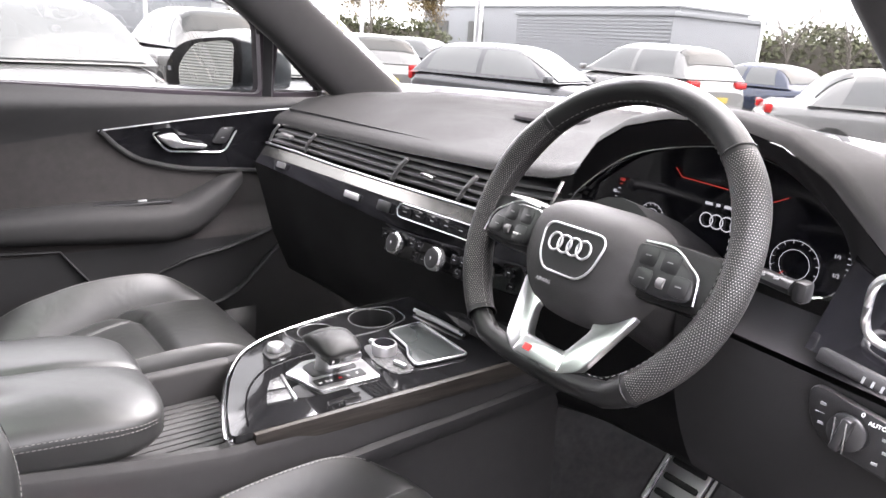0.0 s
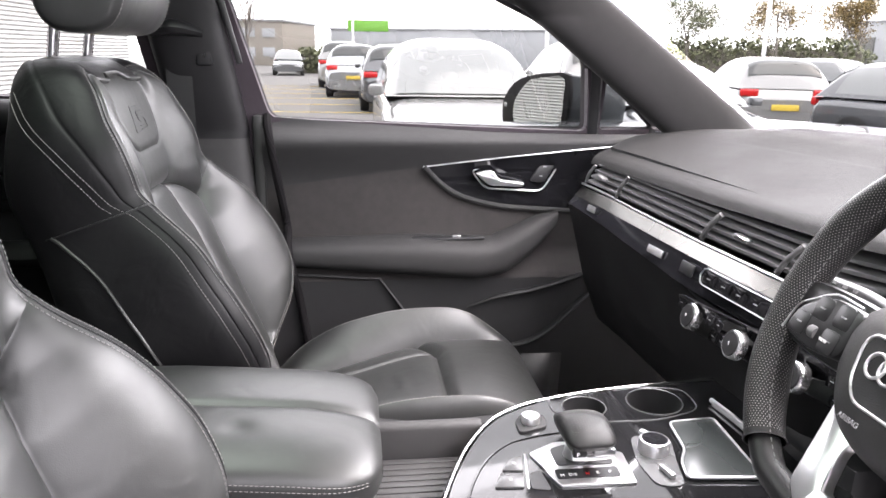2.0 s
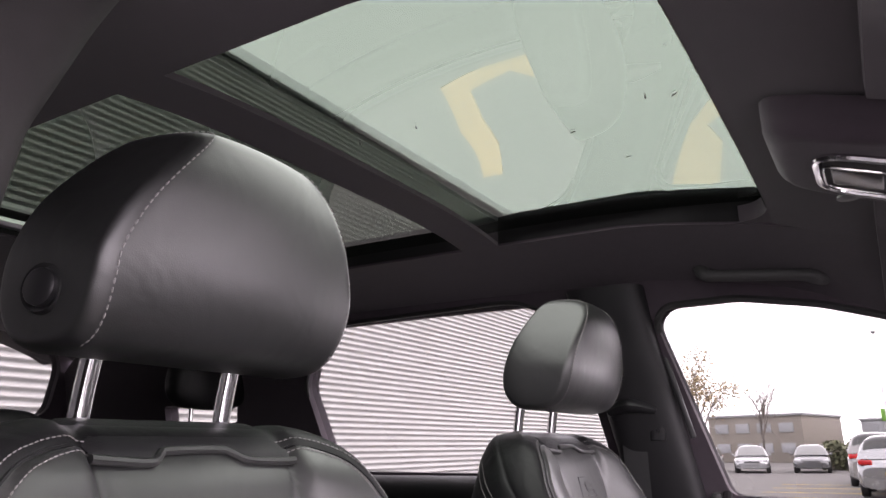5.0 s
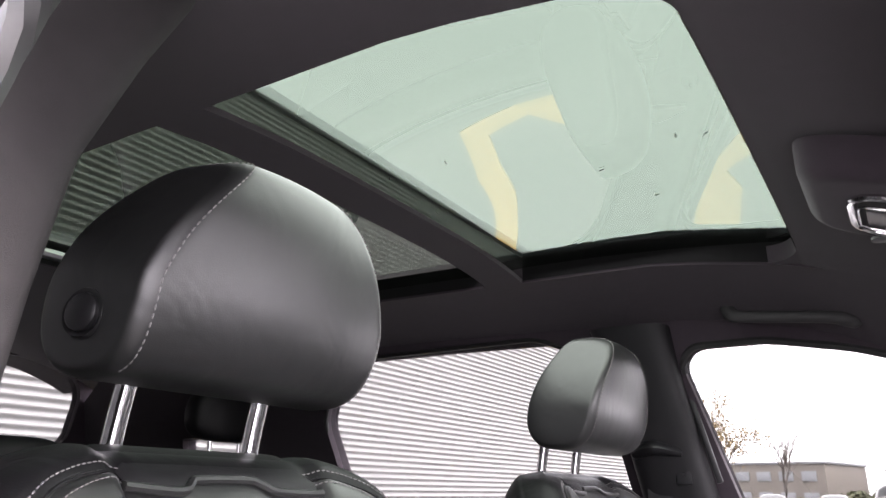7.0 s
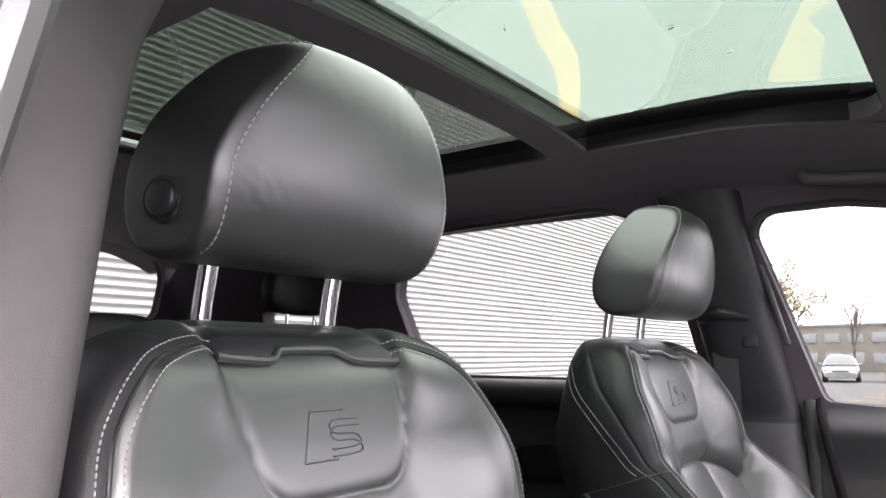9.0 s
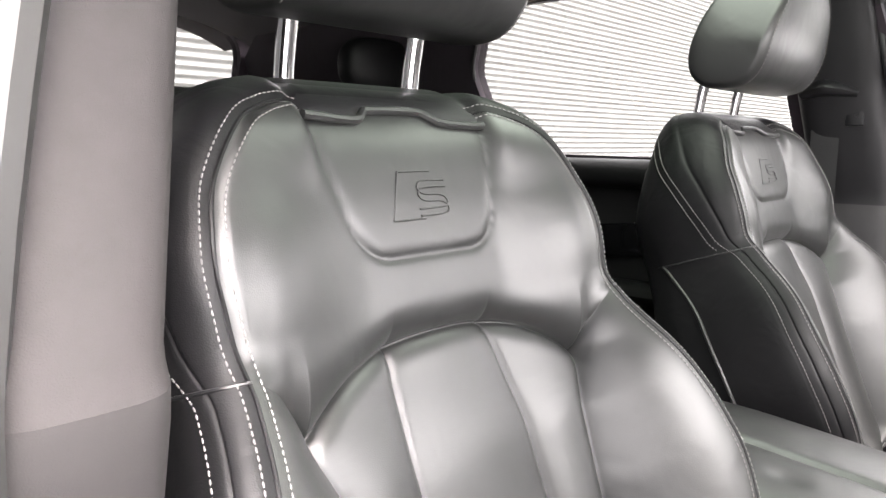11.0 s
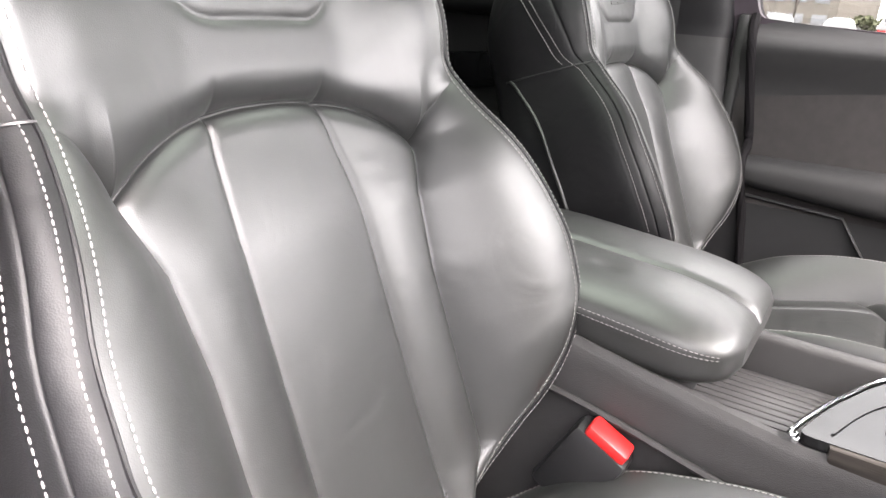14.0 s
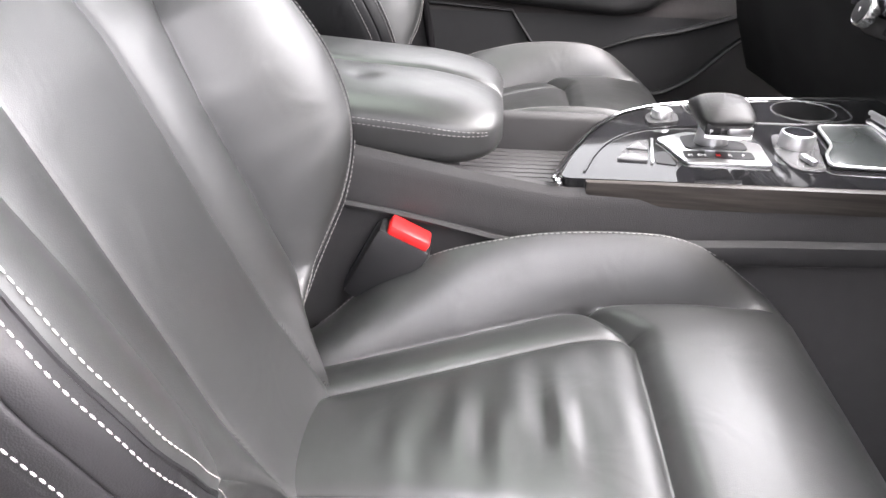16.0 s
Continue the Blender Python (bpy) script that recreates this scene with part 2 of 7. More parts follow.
def plate(outline, put, depth, bevel=0.0, seg=2, bm=None):
    """A flat outline, raised by depth along its normal; put(a, b, h) gives the place in the world."""
    own = bmesh.new()
    low = [own.verts.new(put(a, b, 0.0)) for a, b in outline]
    f = own.faces.new(low)
    ext = bmesh.ops.extrude_face_region(own, geom=[f])
    top = [v for v in ext["geom"] if isinstance(v, bmesh.types.BMVert)]
    a0, b0 = outline[0]
    step = Vector(put(a0, b0, depth)) - Vector(put(a0, b0, 0.0))
    bmesh.ops.translate(own, vec=step, verts=top)
    if bevel:
        tops = set(top)
        edges = [e for e in own.edges if e.verts[0] in tops and e.verts[1] in tops]
        bmesh.ops.bevel(own, geom=edges, offset=bevel, segments=seg, affect="EDGES", profile=0.5)
    if bm is None:
        return own
    me = bpy.data.meshes.new("tmp")
    own.to_mesh(me)
    own.free()
    bm.from_mesh(me)
    bpy.data.meshes.remove(me)
    return bm


def lathe(profile, center, axis, n=32, bm=None):
    """A body of revolution: (radius, height) pairs round an axis through center."""
    q = Vector((0, 0, 1)).rotation_difference(Vector(axis).normalized())
    c = Vector(center)
    return grid(lambda u, v: c + q @ Vector((profile[round(v * (len(profile) - 1))][0] * math.cos(2 * math.pi * u),
                                             profile[round(v * (len(profile) - 1))][0] * math.sin(2 * math.pi * u),
                                             profile[round(v * (len(profile) - 1))][1])), n, len(profile) - 1, cu=True, bm=bm)


def lettering(text, size, m, mat, parent, name="lettering", depth=0.0004):
    """Writing as a mesh, laid by the matrix m (x along the line, z out of the surface)."""
    c = bpy.data.curves.new(name, "FONT")
    c.body, c.size, c.extrude, c.align_x, c.align_y = text, size, depth, "CENTER", "CENTER"
    ob = bpy.data.objects.new(name, c)
    me = bpy.data.meshes.new_from_object(ob)
    bpy.data.objects.remove(ob)
    me.transform(m)
    return link_mesh(name, me, mat, parent, smooth=False)


def stitches(lines, mat, parent, name="stitching", pitch=0.0075, length=0.0052, r=0.0010):
    """Rows of short raised threads along lines of points."""
    verts, faces = [], []
    for pts in lines:
        p = np.array(pts, float)
        seg = np.linalg.norm(np.diff(p, axis=0), axis=1)
        run = np.r_[0, np.cumsum(seg)]
        for s in np.arange(0, run[-1] - length, pitch):
            a, b = (np.array([np.interp(q, run, p[:, k]) for k in range(3)]) for q in (s, s + length))
            t = (b - a) / (np.linalg.norm(b - a) + 1e-9)
            u = np.cross(t, (0.3, 0.9, 0.3))
            u /= np.linalg.norm(u) + 1e-9
            w = np.cross(t, u)
            base = len(verts)
            for f, k in ((0.0, 0.45), (0.25, 1.0), (0.75, 1.0), (1.0, 0.45)):
                for d in (u, w, -u, -w):
                    verts.append(a + f * (b - a) + k * r * d)
            for ring in range(3):
                for i in range(4):
                    o = base + 4 * ring
                    faces.append((o + i, o + (i + 1) % 4, o + 4 + (i + 1) % 4, o + 4 + i))
            faces.append((base + 3, base + 2, base + 1, base))
            faces.append((base + 12, base + 13, base + 14, base + 15))
    ob = raw(name, verts, faces, mat, parent, "pale contrast stitching")
    ob["kind"] = "stuff"
    return ob


def bumpy(x, c, w):
    return math.exp(-((x - c) / w) ** 2)


def smoothstep(a, b, x):
    t = min(1.0, max(0.0, (x - a) / (b - a)))
    return t * t * (3 - 2 * t)


import functools

# ---------- front seats ----------
EDGE = 0.014
BACK_LINE = curve_through([(0.085, 0.72), (0.0, 0.925), (-0.087, 1.142), (-0.125, 1.26), (-0.150, 1.312), (-0.185, 1.336), (-0.212, 1.340), (-0.232, 1.328)], 200)
BACK_RUN = np.r_[0, np.cumsum([np.linalg.norm(BACK_LINE[k + 1] - BACK_LINE[k]) for k in range(200)])]
CUSH_LINE = curve_through([(0.02, 0.735), (0.09, 0.752), (0.22, 0.782), (0.34, 0.803), (0.46, 0.806), (0.525, 0.790), (0.555, 0.745), (0.553, 0.68), (0.535, 0.60)], 200)
CUSH_RUN = np.r_[0, np.cumsum([np.linalg.norm(CUSH_LINE[k + 1] - CUSH_LINE[k]) for k in range(200)])]


def on_line(line, run, s):
    """Place and normal in the y, z plane at the run s."""
    k = min(max(int(np.searchsorted(run, s)) - 1, 0), len(run) - 2)
    f = (s - run[k]) / (run[k + 1] - run[k])
    p = line[k] + (line[k + 1] - line[k]) * f
    j, i = min(k + 2, len(line) - 1), max(k - 1, 0)
    t = line[j] - line[i]
    t = t / np.linalg.norm(t)
    return p, t


BACK_TOP = 0.652
CREST_S = [0, 0.06, 0.10, 0.14, 0.18, 0.23, 0.29, 0.35, 0.40, 0.435, 0.47, 0.50, 0.54, 0.58, 0.60, 0.62, 0.635, 0.645, 0.652]
CREST_X = [0.082, 0.100, 0.126, 0.162, 0.201, 0.229, 0.239, 0.232, 0.216, 0.204, 0.197, 0.201, 0.204, 0.194, 0.184, 0.168, 0.149, 0.126, 0.100]
CREST_D = [-0.030, -0.020, 0.004, 0.044, 0.080, 0.096, 0.095, 0.084, 0.071, 0.050, 0.034, 0.033, 0.034, 0.034, 0.032, 0.030, 0.026, 0.022, 0.018]


@functools.lru_cache(None)
def crest_x(s):
    """Half the breadth of the backrest's front, between its two stitched crests."""
    w = 0.014 * smoothstep(0.652, 0.60, s)
    return float(np.mean(np.interp([s - w, s - w / 2, s, s + w / 2, s + w], CREST_S, CREST_X)))


@functools.lru_cache(None)
def crest_d(s):
    return float(np.mean(np.interp([s - 0.02, s - 0.01, s, s + 0.01, s + 0.02], CREST_S, CREST_D)))


@functools.lru_cache(None)
def shell_edge(x):
    """The run along the back at which the upper shell begins: an arch over the pleats, a point, then up to the crest."""
    a = abs(x)
    if a < 0.154:
        return 0.471 - 0.052 * (a / 0.154) ** 2.6
    return float(np.interp(a, [0.154, 0.166, 0.18, 0.195, 0.26], [0.419, 0.440, 0.456, 0.467, 0.472]))


def panel_out(x, s):
    """Signed distance from the badge panel's edge: positive outside it."""
    a = abs(x)
    half = 0.080 + 0.016 * smoothstep(0.54, 0.64, s)
    q = max(a - (half - 0.036), 0.0)
    r = max(0.566 - s, 0.0)
    return math.hypot(q, r) - 0.036 if (q > 0 or r > 0) else -0.036


def pleat(s):
    """Half spread of the two seams that frame the centre and side panels."""
    return float(np.interp(s, [0, 0.2, 0.38, 0.44, 0.47], [0.070, 0.066, 0.066, 0.060, 0.055])), float(np.interp(s, [0, 0.1, 0.3, 0.37, 0.42], [0.118, 0.128, 0.128, 0.136, 0.154]))


def pleat_depth(x, s):
    """The lower back: a padded centre, two side panels and the rising bolsters."""
    a, w, e = abs(x), crest_x(s), shell_edge(x)
    p, q = pleat(s)
    q = min(q, w - 0.02)
    g = min(1.0, max(0.0, (a - q) / max(0.02, w - q)))
    base = 0.014 * min(1.0, a / q) ** 2 - 0.004 - 0.008 * smoothstep(0.36, 0.46, s)
    depth = base + (crest_d(s) - base) * (1 - (1 - g) ** 1.9)
    if a < p:
        depth += 0.007 * (1 - (a / p) ** 2)
    elif a < q:
        depth += 0.0060 * (1 - (2 * (a - p) / (q - p) - 1) ** 2)
    depth -= 0.0034 * math.exp(-abs(a - p) / 0.0030) + 0.0034 * math.exp(-abs(a - q) / 0.0042)
    depth -= 0.005 * max(0.0, 1 - (e - s) / 0.022) ** 2 * smoothstep(0.19, 0.15, a)
    # soft creases where the bolster leather is drawn tight
    return depth + 0.0006 * math.sin(s * 95 + 30 * a) * smoothstep(0.2, 0.8, g) * smoothstep(0.30, 0.10, s)


def back_depth(x, s):
    a, w, e = abs(x), crest_x(s), shell_edge(x)
    if s <= e:
        depth = pleat_depth(x, s)
    else:
        wing = smoothstep(0.070, 0.175, a) * smoothstep(0.70, 0.52, s) + 0.55 * smoothstep(0.090, 0.110, a) * smoothstep(0.57, 0.65, s)
        depth = 0.004 + (crest_d(s) - 0.004) * min(1.0, wing) * (0.60 + 0.40 * smoothstep(0.43, 0.52, s))
        d = panel_out(x, s)
        depth += 0.0012 * smoothstep(0.001, -0.012, d) - 0.0024 * math.exp(-abs(d) / 0.0030)
        depth -= 0.0030 * smoothstep(0.012, 0.0, w - a)
        root = pleat_depth(x, e) + 0.004 * smoothstep(0.17, 0.13, a)
        depth = root + (depth - root) * (1 - max(0.0, 1 - (s - e) / (0.032 + 0.030 * bumpy(a, 0.158, 0.03))) ** 2.6)
    return depth - (0.0022 + 0.0026 * smoothstep(0.19, 0.15, a)) * math.exp(-abs(s - e) / 0.0055)


# the backrest's outline, up one side, over the shoulder and down the other, as (x, run) with outward normals
_run = [(crest_x(s), s) for s in np.linspace(0.0, BACK_TOP, 240)]
_run = _run + [(x, BACK_TOP) for x in np.linspace(_run[-1][0], -_run[-1][0], 60)[1:-1]] + [(-x, s) for x, s in _run[::-1]]
_arc = np.r_[0, np.cumsum([math.hypot(_run[k + 1][0] - _run[k][0], _run[k + 1][1] - _run[k][1]) for k in range(len(_run) - 1)])]
RING_N = 260
RING = np.array([[np.interp(q, _arc, [r[i] for r in _run]) for i in (0, 1)] for q in np.linspace(0, _arc[-1], RING_N + 1)])
RING_T = np.gradient(RING, axis=0)
for _ in range(3):
    RING_T[1:-1] = (RING_T[:-2] + 2 * RING_T[1:-1] + RING_T[2:]) / 4
RING_T /= np.linalg.norm(RING_T, axis=1, keepdims=True)
RING_NRM = np.stack([RING_T[:, 1], -RING_T[:, 0]], axis=1)


def band_profile(thick):
    """How the leather turns from the crest round the side: outward offset and drop, by arc length."""
    pts = np.array(curve_through([(0, 0), (0.010, 0.0024), (0.019, 0.0100), (0.026, 0.0240), (0.0305, 0.050), (0.031, max(0.062, thick - 0.072)), (0.025, max(0.075, thick - 0.042)), (0.010, max(0.09, thick - 0.014)), (-0.018, max(0.10, thick))], 48))
    return pts, np.r_[0, np.cumsum(np.linalg.norm(np.diff(pts, axis=0), axis=1))]


@functools.lru_cache(None)
def ring_section(k):
    x, s = RING[k]
    d = back_depth(x, s)
    pts, arc = band_profile(d + 0.140 - 0.048 * smoothstep(0.50, 0.65, s))
    return x, s, d, pts, arc


def band_point(cx, k, a, lift=0.0):
    """A point on the side band at the arc length a from the crest (inward if negative)."""
    x, s, d, pts, arc = ring_section(k)
    n = RING_NRM[k]
    if a < 0:
        return back_point(cx, x + n[0] * a, s + n[1] * a, lift)
    a = min(a, arc[-1])
    o, p = (float(np.interp(a, arc, pts[:, i])) for i in (0, 1))
    o2, p2 = (float(np.interp(min(a + 0.002, arc[-1]), arc, pts[:, i])) for i in (0, 1))
    h = math.hypot(o2 - o, p2 - p) + 1e-9
    o, p = o + lift * (p2 - p) / h, p - lift * (o2 - o) / h
    o *= 0.15 + 0.85 * smoothstep(0.03, 0.17, s)
    (y, z), (ty, tz) = on_line(BACK_LINE, BACK_RUN, s)
    k = smoothstep(0.46, 0.60, s)
    by, bz = (1 - k) * -tz - k * 1.0, (1 - k) * ty - k * 0.18
    uy, uz = (1 - k) * ty - k * 0.30, (1 - k) * tz + k * 0.95
    return (cx + x + n[0] * o, y + tz * d + by * p + uy * n[1] * o, z - ty * d + bz * p + uz * n[1] * o)


def seam_arc(s):
    """How far behind the crest the second stitched seam runs: near it below, wandering back over the shoulder above."""
    return 0.043 + 0.078 * smoothstep(0.455, 0.66, s) ** 0.8


def back_point(cx, x, s, lift=0.0):
    (y, z), (ty, tz) = on_line(BACK_LINE, BACK_RUN, s)
    d = back_depth(x, s) + lift
    return (cx + x, y + tz * d, z - ty * d)


def region_parts(fn, cls, nu, nv, mats, parent):
    """One sheet, cut into parts by the class of each face."""
    pts = [[fn(i / nu, j / nv) for j in range(nv + 1)] for i in range(nu + 1)]
    arr = np.array([[tuple(p) for p in row] for row in pts])
    nrm = np.cross(np.gradient(arr, axis=0), np.gradient(arr, axis=1))
    nrm /= np.linalg.norm(nrm, axis=2, keepdims=True) + 1e-12
    groups = {}
    for i in range(nu):
        for j in range(nv):
            groups.setdefault(cls((i + 0.5) / nu, (j + 0.5) / nv), []).append((i, j))
    for key in mats:
        if key not in groups:
            continue
        index, verts, faces, normals = {}, [], [], []
        for i, j in groups[key]:
            quad = []
            for a, b in ((i, j), (i + 1, j), (i + 1, j + 1), (i, j + 1)):
                if (a, b) not in index:
                    index[(a, b)] = len(verts)
                    verts.append(pts[a][b])
                    normals.append(tuple(nrm[a, b]))
                quad.append(index[(a, b)])
            faces.append(quad)
        ob = raw(key[0], verts, faces, mats[key], parent, angle=180)
        ob.data.normals_split_custom_set_from_vertices(normals)


def headrest(cx, parent, side):
    """A padded headrest on two chrome posts."""
    c = Vector((cx - 0.003, -0.190 + (0.018 if side < 0 else 0.0), 1.392 - (0.010 if side < 0 else 0.0)))
    rad = 0.015

    def pad(u, v):
        q = 2 * math.pi * u
        g = 2 * v - 1
        k = abs(g)
        # flat side panel, rounded edge, broad front
        if k > 0.86:
            ry = rz = (1 - k) / 0.14 * 0.985 + 0.002
            inset, xx = rad * 0.55, 1.0
            ry, rz = ry * (0.058 - inset) / 0.058, rz * (0.093 - inset) / 0.093
            rim = 0.0
        elif k > 0.70:
            th = (k - 0.70) / 0.16 * math.pi / 2
            inset = rad * 0.55 * (1 - math.cos(th))
            ry, rz = (0.058 - inset) / 0.058, (0.093 - inset) / 0.093
            rim = rad * (1 - math.sin(th))
        else:
            ry = rz = 1.0
            rim = None
        sq, cq = math.sin(q), -math.cos(q)
        yy = 0.058 * math.copysign(abs(sq) ** 0.70, sq) * ry
        zz = 0.093 * math.copysign(abs(cq) ** 0.70, cq) * rz
        up = min(1.0, max(0.0, (zz + 0.03) / 0.12))
        if yy < 0:
            yy *= 1 - 0.50 * smoothstep(-0.07, 0.085, zz)
        half = 0.142 - 0.050 * up ** 2 - 0.010 * max(0.0, -zz / 0.1) ** 3 - smoothstep(-0.05, 0.055, yy) * (0.008 + 0.028 * up)
        if rim is None:
            x = (half - rad) * g / 0.70
        else:
            x = math.copysign(half - rim, g)
        f = x / 0.138
        front = smoothstep(-0.01, 0.04, yy)
        crown = -0.016 * f * f * smoothstep(0.0, 0.1, zz)
        return c + Vector((x, yy + 0.016 * front * (1 - f * f) + 0.027 + 0.110 * zz, 0.094 + zz + crown))

    hr = part("headrest", grid(pad, 72, 100, cu=True), LEATHER, parent, "smooth black leather headrest pad", angle=80)
    for x in (-0.07, 0.07):
        part("headrest_post", tube([(cx + x, -0.212, 1.325), (cx + x, -0.205, 1.375), (cx + x, -0.190, 1.44)], 0.0080, 14, smooth=6), CHROME, parent, "chrome headrest post")
        part("post_sleeve", lathe([(0.014, -0.004), (0.014, 0.003), (0.010, 0.006), (0.0, 0.006)], (cx + x, -0.212, 1.338), (0, 0, 1), 20), BLACKPL, parent)
    bx = cx + side * 0.1345
    part("release_button", lathe([(0.0, 0.006), (0.011, 0.006), (0.0135, 0.004), (0.014, 0.0), (0.0175, 0.002), (0.019, -0.002), (0.019, -0.012)], (bx, c.y + 0.024, 1.436), (side, 0.25, 0.0), 28), BLACKPL, hr, "round black release button")
    lines = []
    for sx in (-1, 1):
        lines.append([pad(u, 0.5 + sx * 0.362) + Vector((0, 0.0012, 0.0006)) for u in np.linspace(0.04, 0.5, 60)])
    stitches(lines, THREAD, hr, pitch=0.0062, length=0.0042, r=0.0007)
    return hr


def front_seat(cx, side, label):
    seat = thing("front_seat", (cx, 0.25, 0.45), label, "car seat", "front seats")
    # backrest
    nu, nv = 168, 190

    def spread(f, cuts, wide):
        """Piecewise run through the cuts, closer sampled beside each of them."""
        n = len(cuts) - 1
        k = min(int(f * n), n - 1)
        g = f * n - k
        g = g + wide * (g * g * (3 - 2 * g) - g)
        return cuts[k] + (cuts[k + 1] - cuts[k]) * g

    def across(u, s):
        t = 2 * u - 1
        w = crest_x(s)
        p, q = pleat(s)
        q = min(q, w - 0.02)
        return math.copysign(spread(abs(t), [0.0, min(p, q * 0.6), q, w], 0.7), t)

    def place(u, v):
        s = v * BACK_TOP
        for _ in range(6):
            x = across(u, s)
            s = spread(v, [0.0, shell_edge(x), BACK_TOP], 0.6)
        return x, s

    def face(u, v):
        return back_point(cx, *place(u, v))

    def face_class(u, v):
        x, s = place(u, v)
        t = abs(2 * u - 1)
        i = int(x > 0)
        if v > 0.5:
            return ("badge_panel", 0) if panel_out(x, s) < 0 else ("upper_shell", 0)
        return ("side_bolster", i) if t > 0.6667 else ("back_side_panel", i) if t > 0.3333 else ("back_centre_panel", 0)

    keys = [("badge_panel", 0), ("upper_shell", 0), ("back_centre_panel", 0)] + [(k, i) for k in ("side_bolster", "back_side_panel") for i in (0, 1)]
    region_parts(face, face_class, nu, nv, {k: LEATHER for k in keys}, seat)

    # the side band: a strip behind the crest, then the side panel back to the rear cover
    def band(u, v):
        k = round(u * RING_N)
        total = ring_section(k)[4][-1]
        q = min(seam_arc(RING[k][1]), total - 0.02)
        groove = 0.0022 * math.exp(-abs(v - 0.4) / 0.02)
        return band_point(cx, k, spread(v, [0.0, 0.014, q * 0.6, q, q + (total - q) * 0.5, total], 0.5), -groove)

    def band_class(u, v):
        x, s = RING[round(u * RING_N)]
        i = int(x > 0)
        if s > 0.470:
            return ("shell_border", 0) if v < 0.6 else ("shell_side", 0)
        return ("bolster_border", i) if v < 0.6 else ("backrest_side", i)

    bkeys = [(k, i) for k in ("shell_border", "shell_side", "bolster_border", "backrest_side") for i in (0, 1)]
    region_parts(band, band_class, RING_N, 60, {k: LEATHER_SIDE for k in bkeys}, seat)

    def rear(u, v):
        k = round(u * (RING_N // 2))
        a, b = (np.array(band_point(cx, j, 1.0)) for j in (k, RING_N - k))
        return a + (b - a) * v + np.array((0, -0.014 * math.sin(math.pi * v), 0))

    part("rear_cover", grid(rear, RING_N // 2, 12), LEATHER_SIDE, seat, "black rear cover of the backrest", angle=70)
    sides = [[k for k in range(RING_N + 1) if RING[k][1] > 0.02 and (RING[k][0] > 0.09 if sx > 0 else RING[k][0] < -0.09)] for sx in (-1, 1)]
    for ks in sides:
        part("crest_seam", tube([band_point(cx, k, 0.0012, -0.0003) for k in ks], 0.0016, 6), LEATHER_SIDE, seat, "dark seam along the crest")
        low_k = [k for k in ks if RING[k][1] < 0.475]
        part("piping", tube([band_point(cx, k, seam_arc(RING[k][1]) + 0.095, 0.0008) for k in low_k], 0.0026, 8), LEATHER, seat, "raised black piping along the side seam")
        part("shell_seam", tube([band_point(cx, low_k[0] if abs(RING[low_k[0]][1] - 0.47) < abs(RING[low_k[-1]][1] - 0.47) else low_k[-1], a, 0.0002) for a in np.linspace(0.0, 0.15, 20)], 0.0014, 6), BLACKPL, seat, "dark seam across the side")
    # embossed badge on the panel
    emb = bmesh.new()
    at = lambda x, s: (x - 0.004, s - 0.002)
    for line in ([(0.0275, 0.599), (-0.008, 0.599)], [(0.0275, 0.599), (0.042, 0.560)], [(0.042, 0.560), (0.008, 0.560)]):
        tube([back_point(cx, *at(x, s), 0.0004) for x, s in line], 0.0008, 6, bm=emb)
    wave = [(-0.022, 0.591), (0.002, 0.591), (0.009, 0.588), (0.010, 0.584), (0.004, 0.580), (-0.014, 0.579), (-0.021, 0.575), (-0.018, 0.569), (0.012, 0.568)]
    for k in (0.0, 0.0055):
        tube([back_point(cx, *at(x, s - k), 0.0004) for x, s in wave], 0.0008, 6, smooth=30, bm=emb)
    part("embossed_badge", emb, LEATHER, seat, "embossed badge pressed into leather")
    # collar below the posts
    LIP_X = [-0.098, -0.082, -0.046, -0.034, -0.020, 0.030, 0.038, 0.046, 0.060, 0.098]
    LIP_S = [0.636, 0.637, 0.639, 0.645, 0.650, 0.649, 0.646, 0.640, 0.639, 0.641]

    def collar(u, v):
        x = -0.096 + 0.192 * u
        s = float(np.interp(x, LIP_X, LIP_S)) + v * 0.075
        return back_point(cx, x, s, 0.002 + 0.003 * math.sin(math.pi * min(0.5, v * 3 + 0.02)))

    part("collar", grid(collar, 24, 14), SOFT_DARK, seat, "dark moulded collar under the headrest")
    rows = []
    for ks in sides:
        for off in (-0.0062, 0.0085):
            rows.append([band_point(cx, k, off, 0.0007) for k in ks])
        for off in (-0.0055, 0.0055):
            rows.append([band_point(cx, k, seam_arc(RING[k][1]) + off, 0.0007) for k in ks if RING[k][1] < 0.63 and (off < 0 or RING[k][1] > 0.47)])
    stitches(rows, THREAD, seat, pitch=0.0050, length=0.0035, r=0.00058)
    part("collar_lip", tube([back_point(cx, x, q, 0.0025) for x, q in zip(LIP_X, LIP_S)], 0.0036, 8, smooth=40), LEATHER, seat, "rounded lip of the collar")

    # cushion
    def half(s):
        return float(np.interp(s, [0, 0.1, 0.25, 0.40, 0.48, 0.56, 0.75], [0.190, 0.206, 0.208, 0.210, 0.208, 0.204, 0.20]))

    def base_seam(s):
        """Half spread of the seam at the foot of the bolsters, narrow behind and wide in front."""
        return float(np.mean(np.interp([s - 0.02, s, s + 0.02], [0, 0.06, 0.18, 0.31, 0.50], [0.108, 0.112, 0.130, 0.156, 0.166])))

    def thigh_seam(a):
        return 0.352 - 0.048 * smoothstep(0.088, 0.178, a)

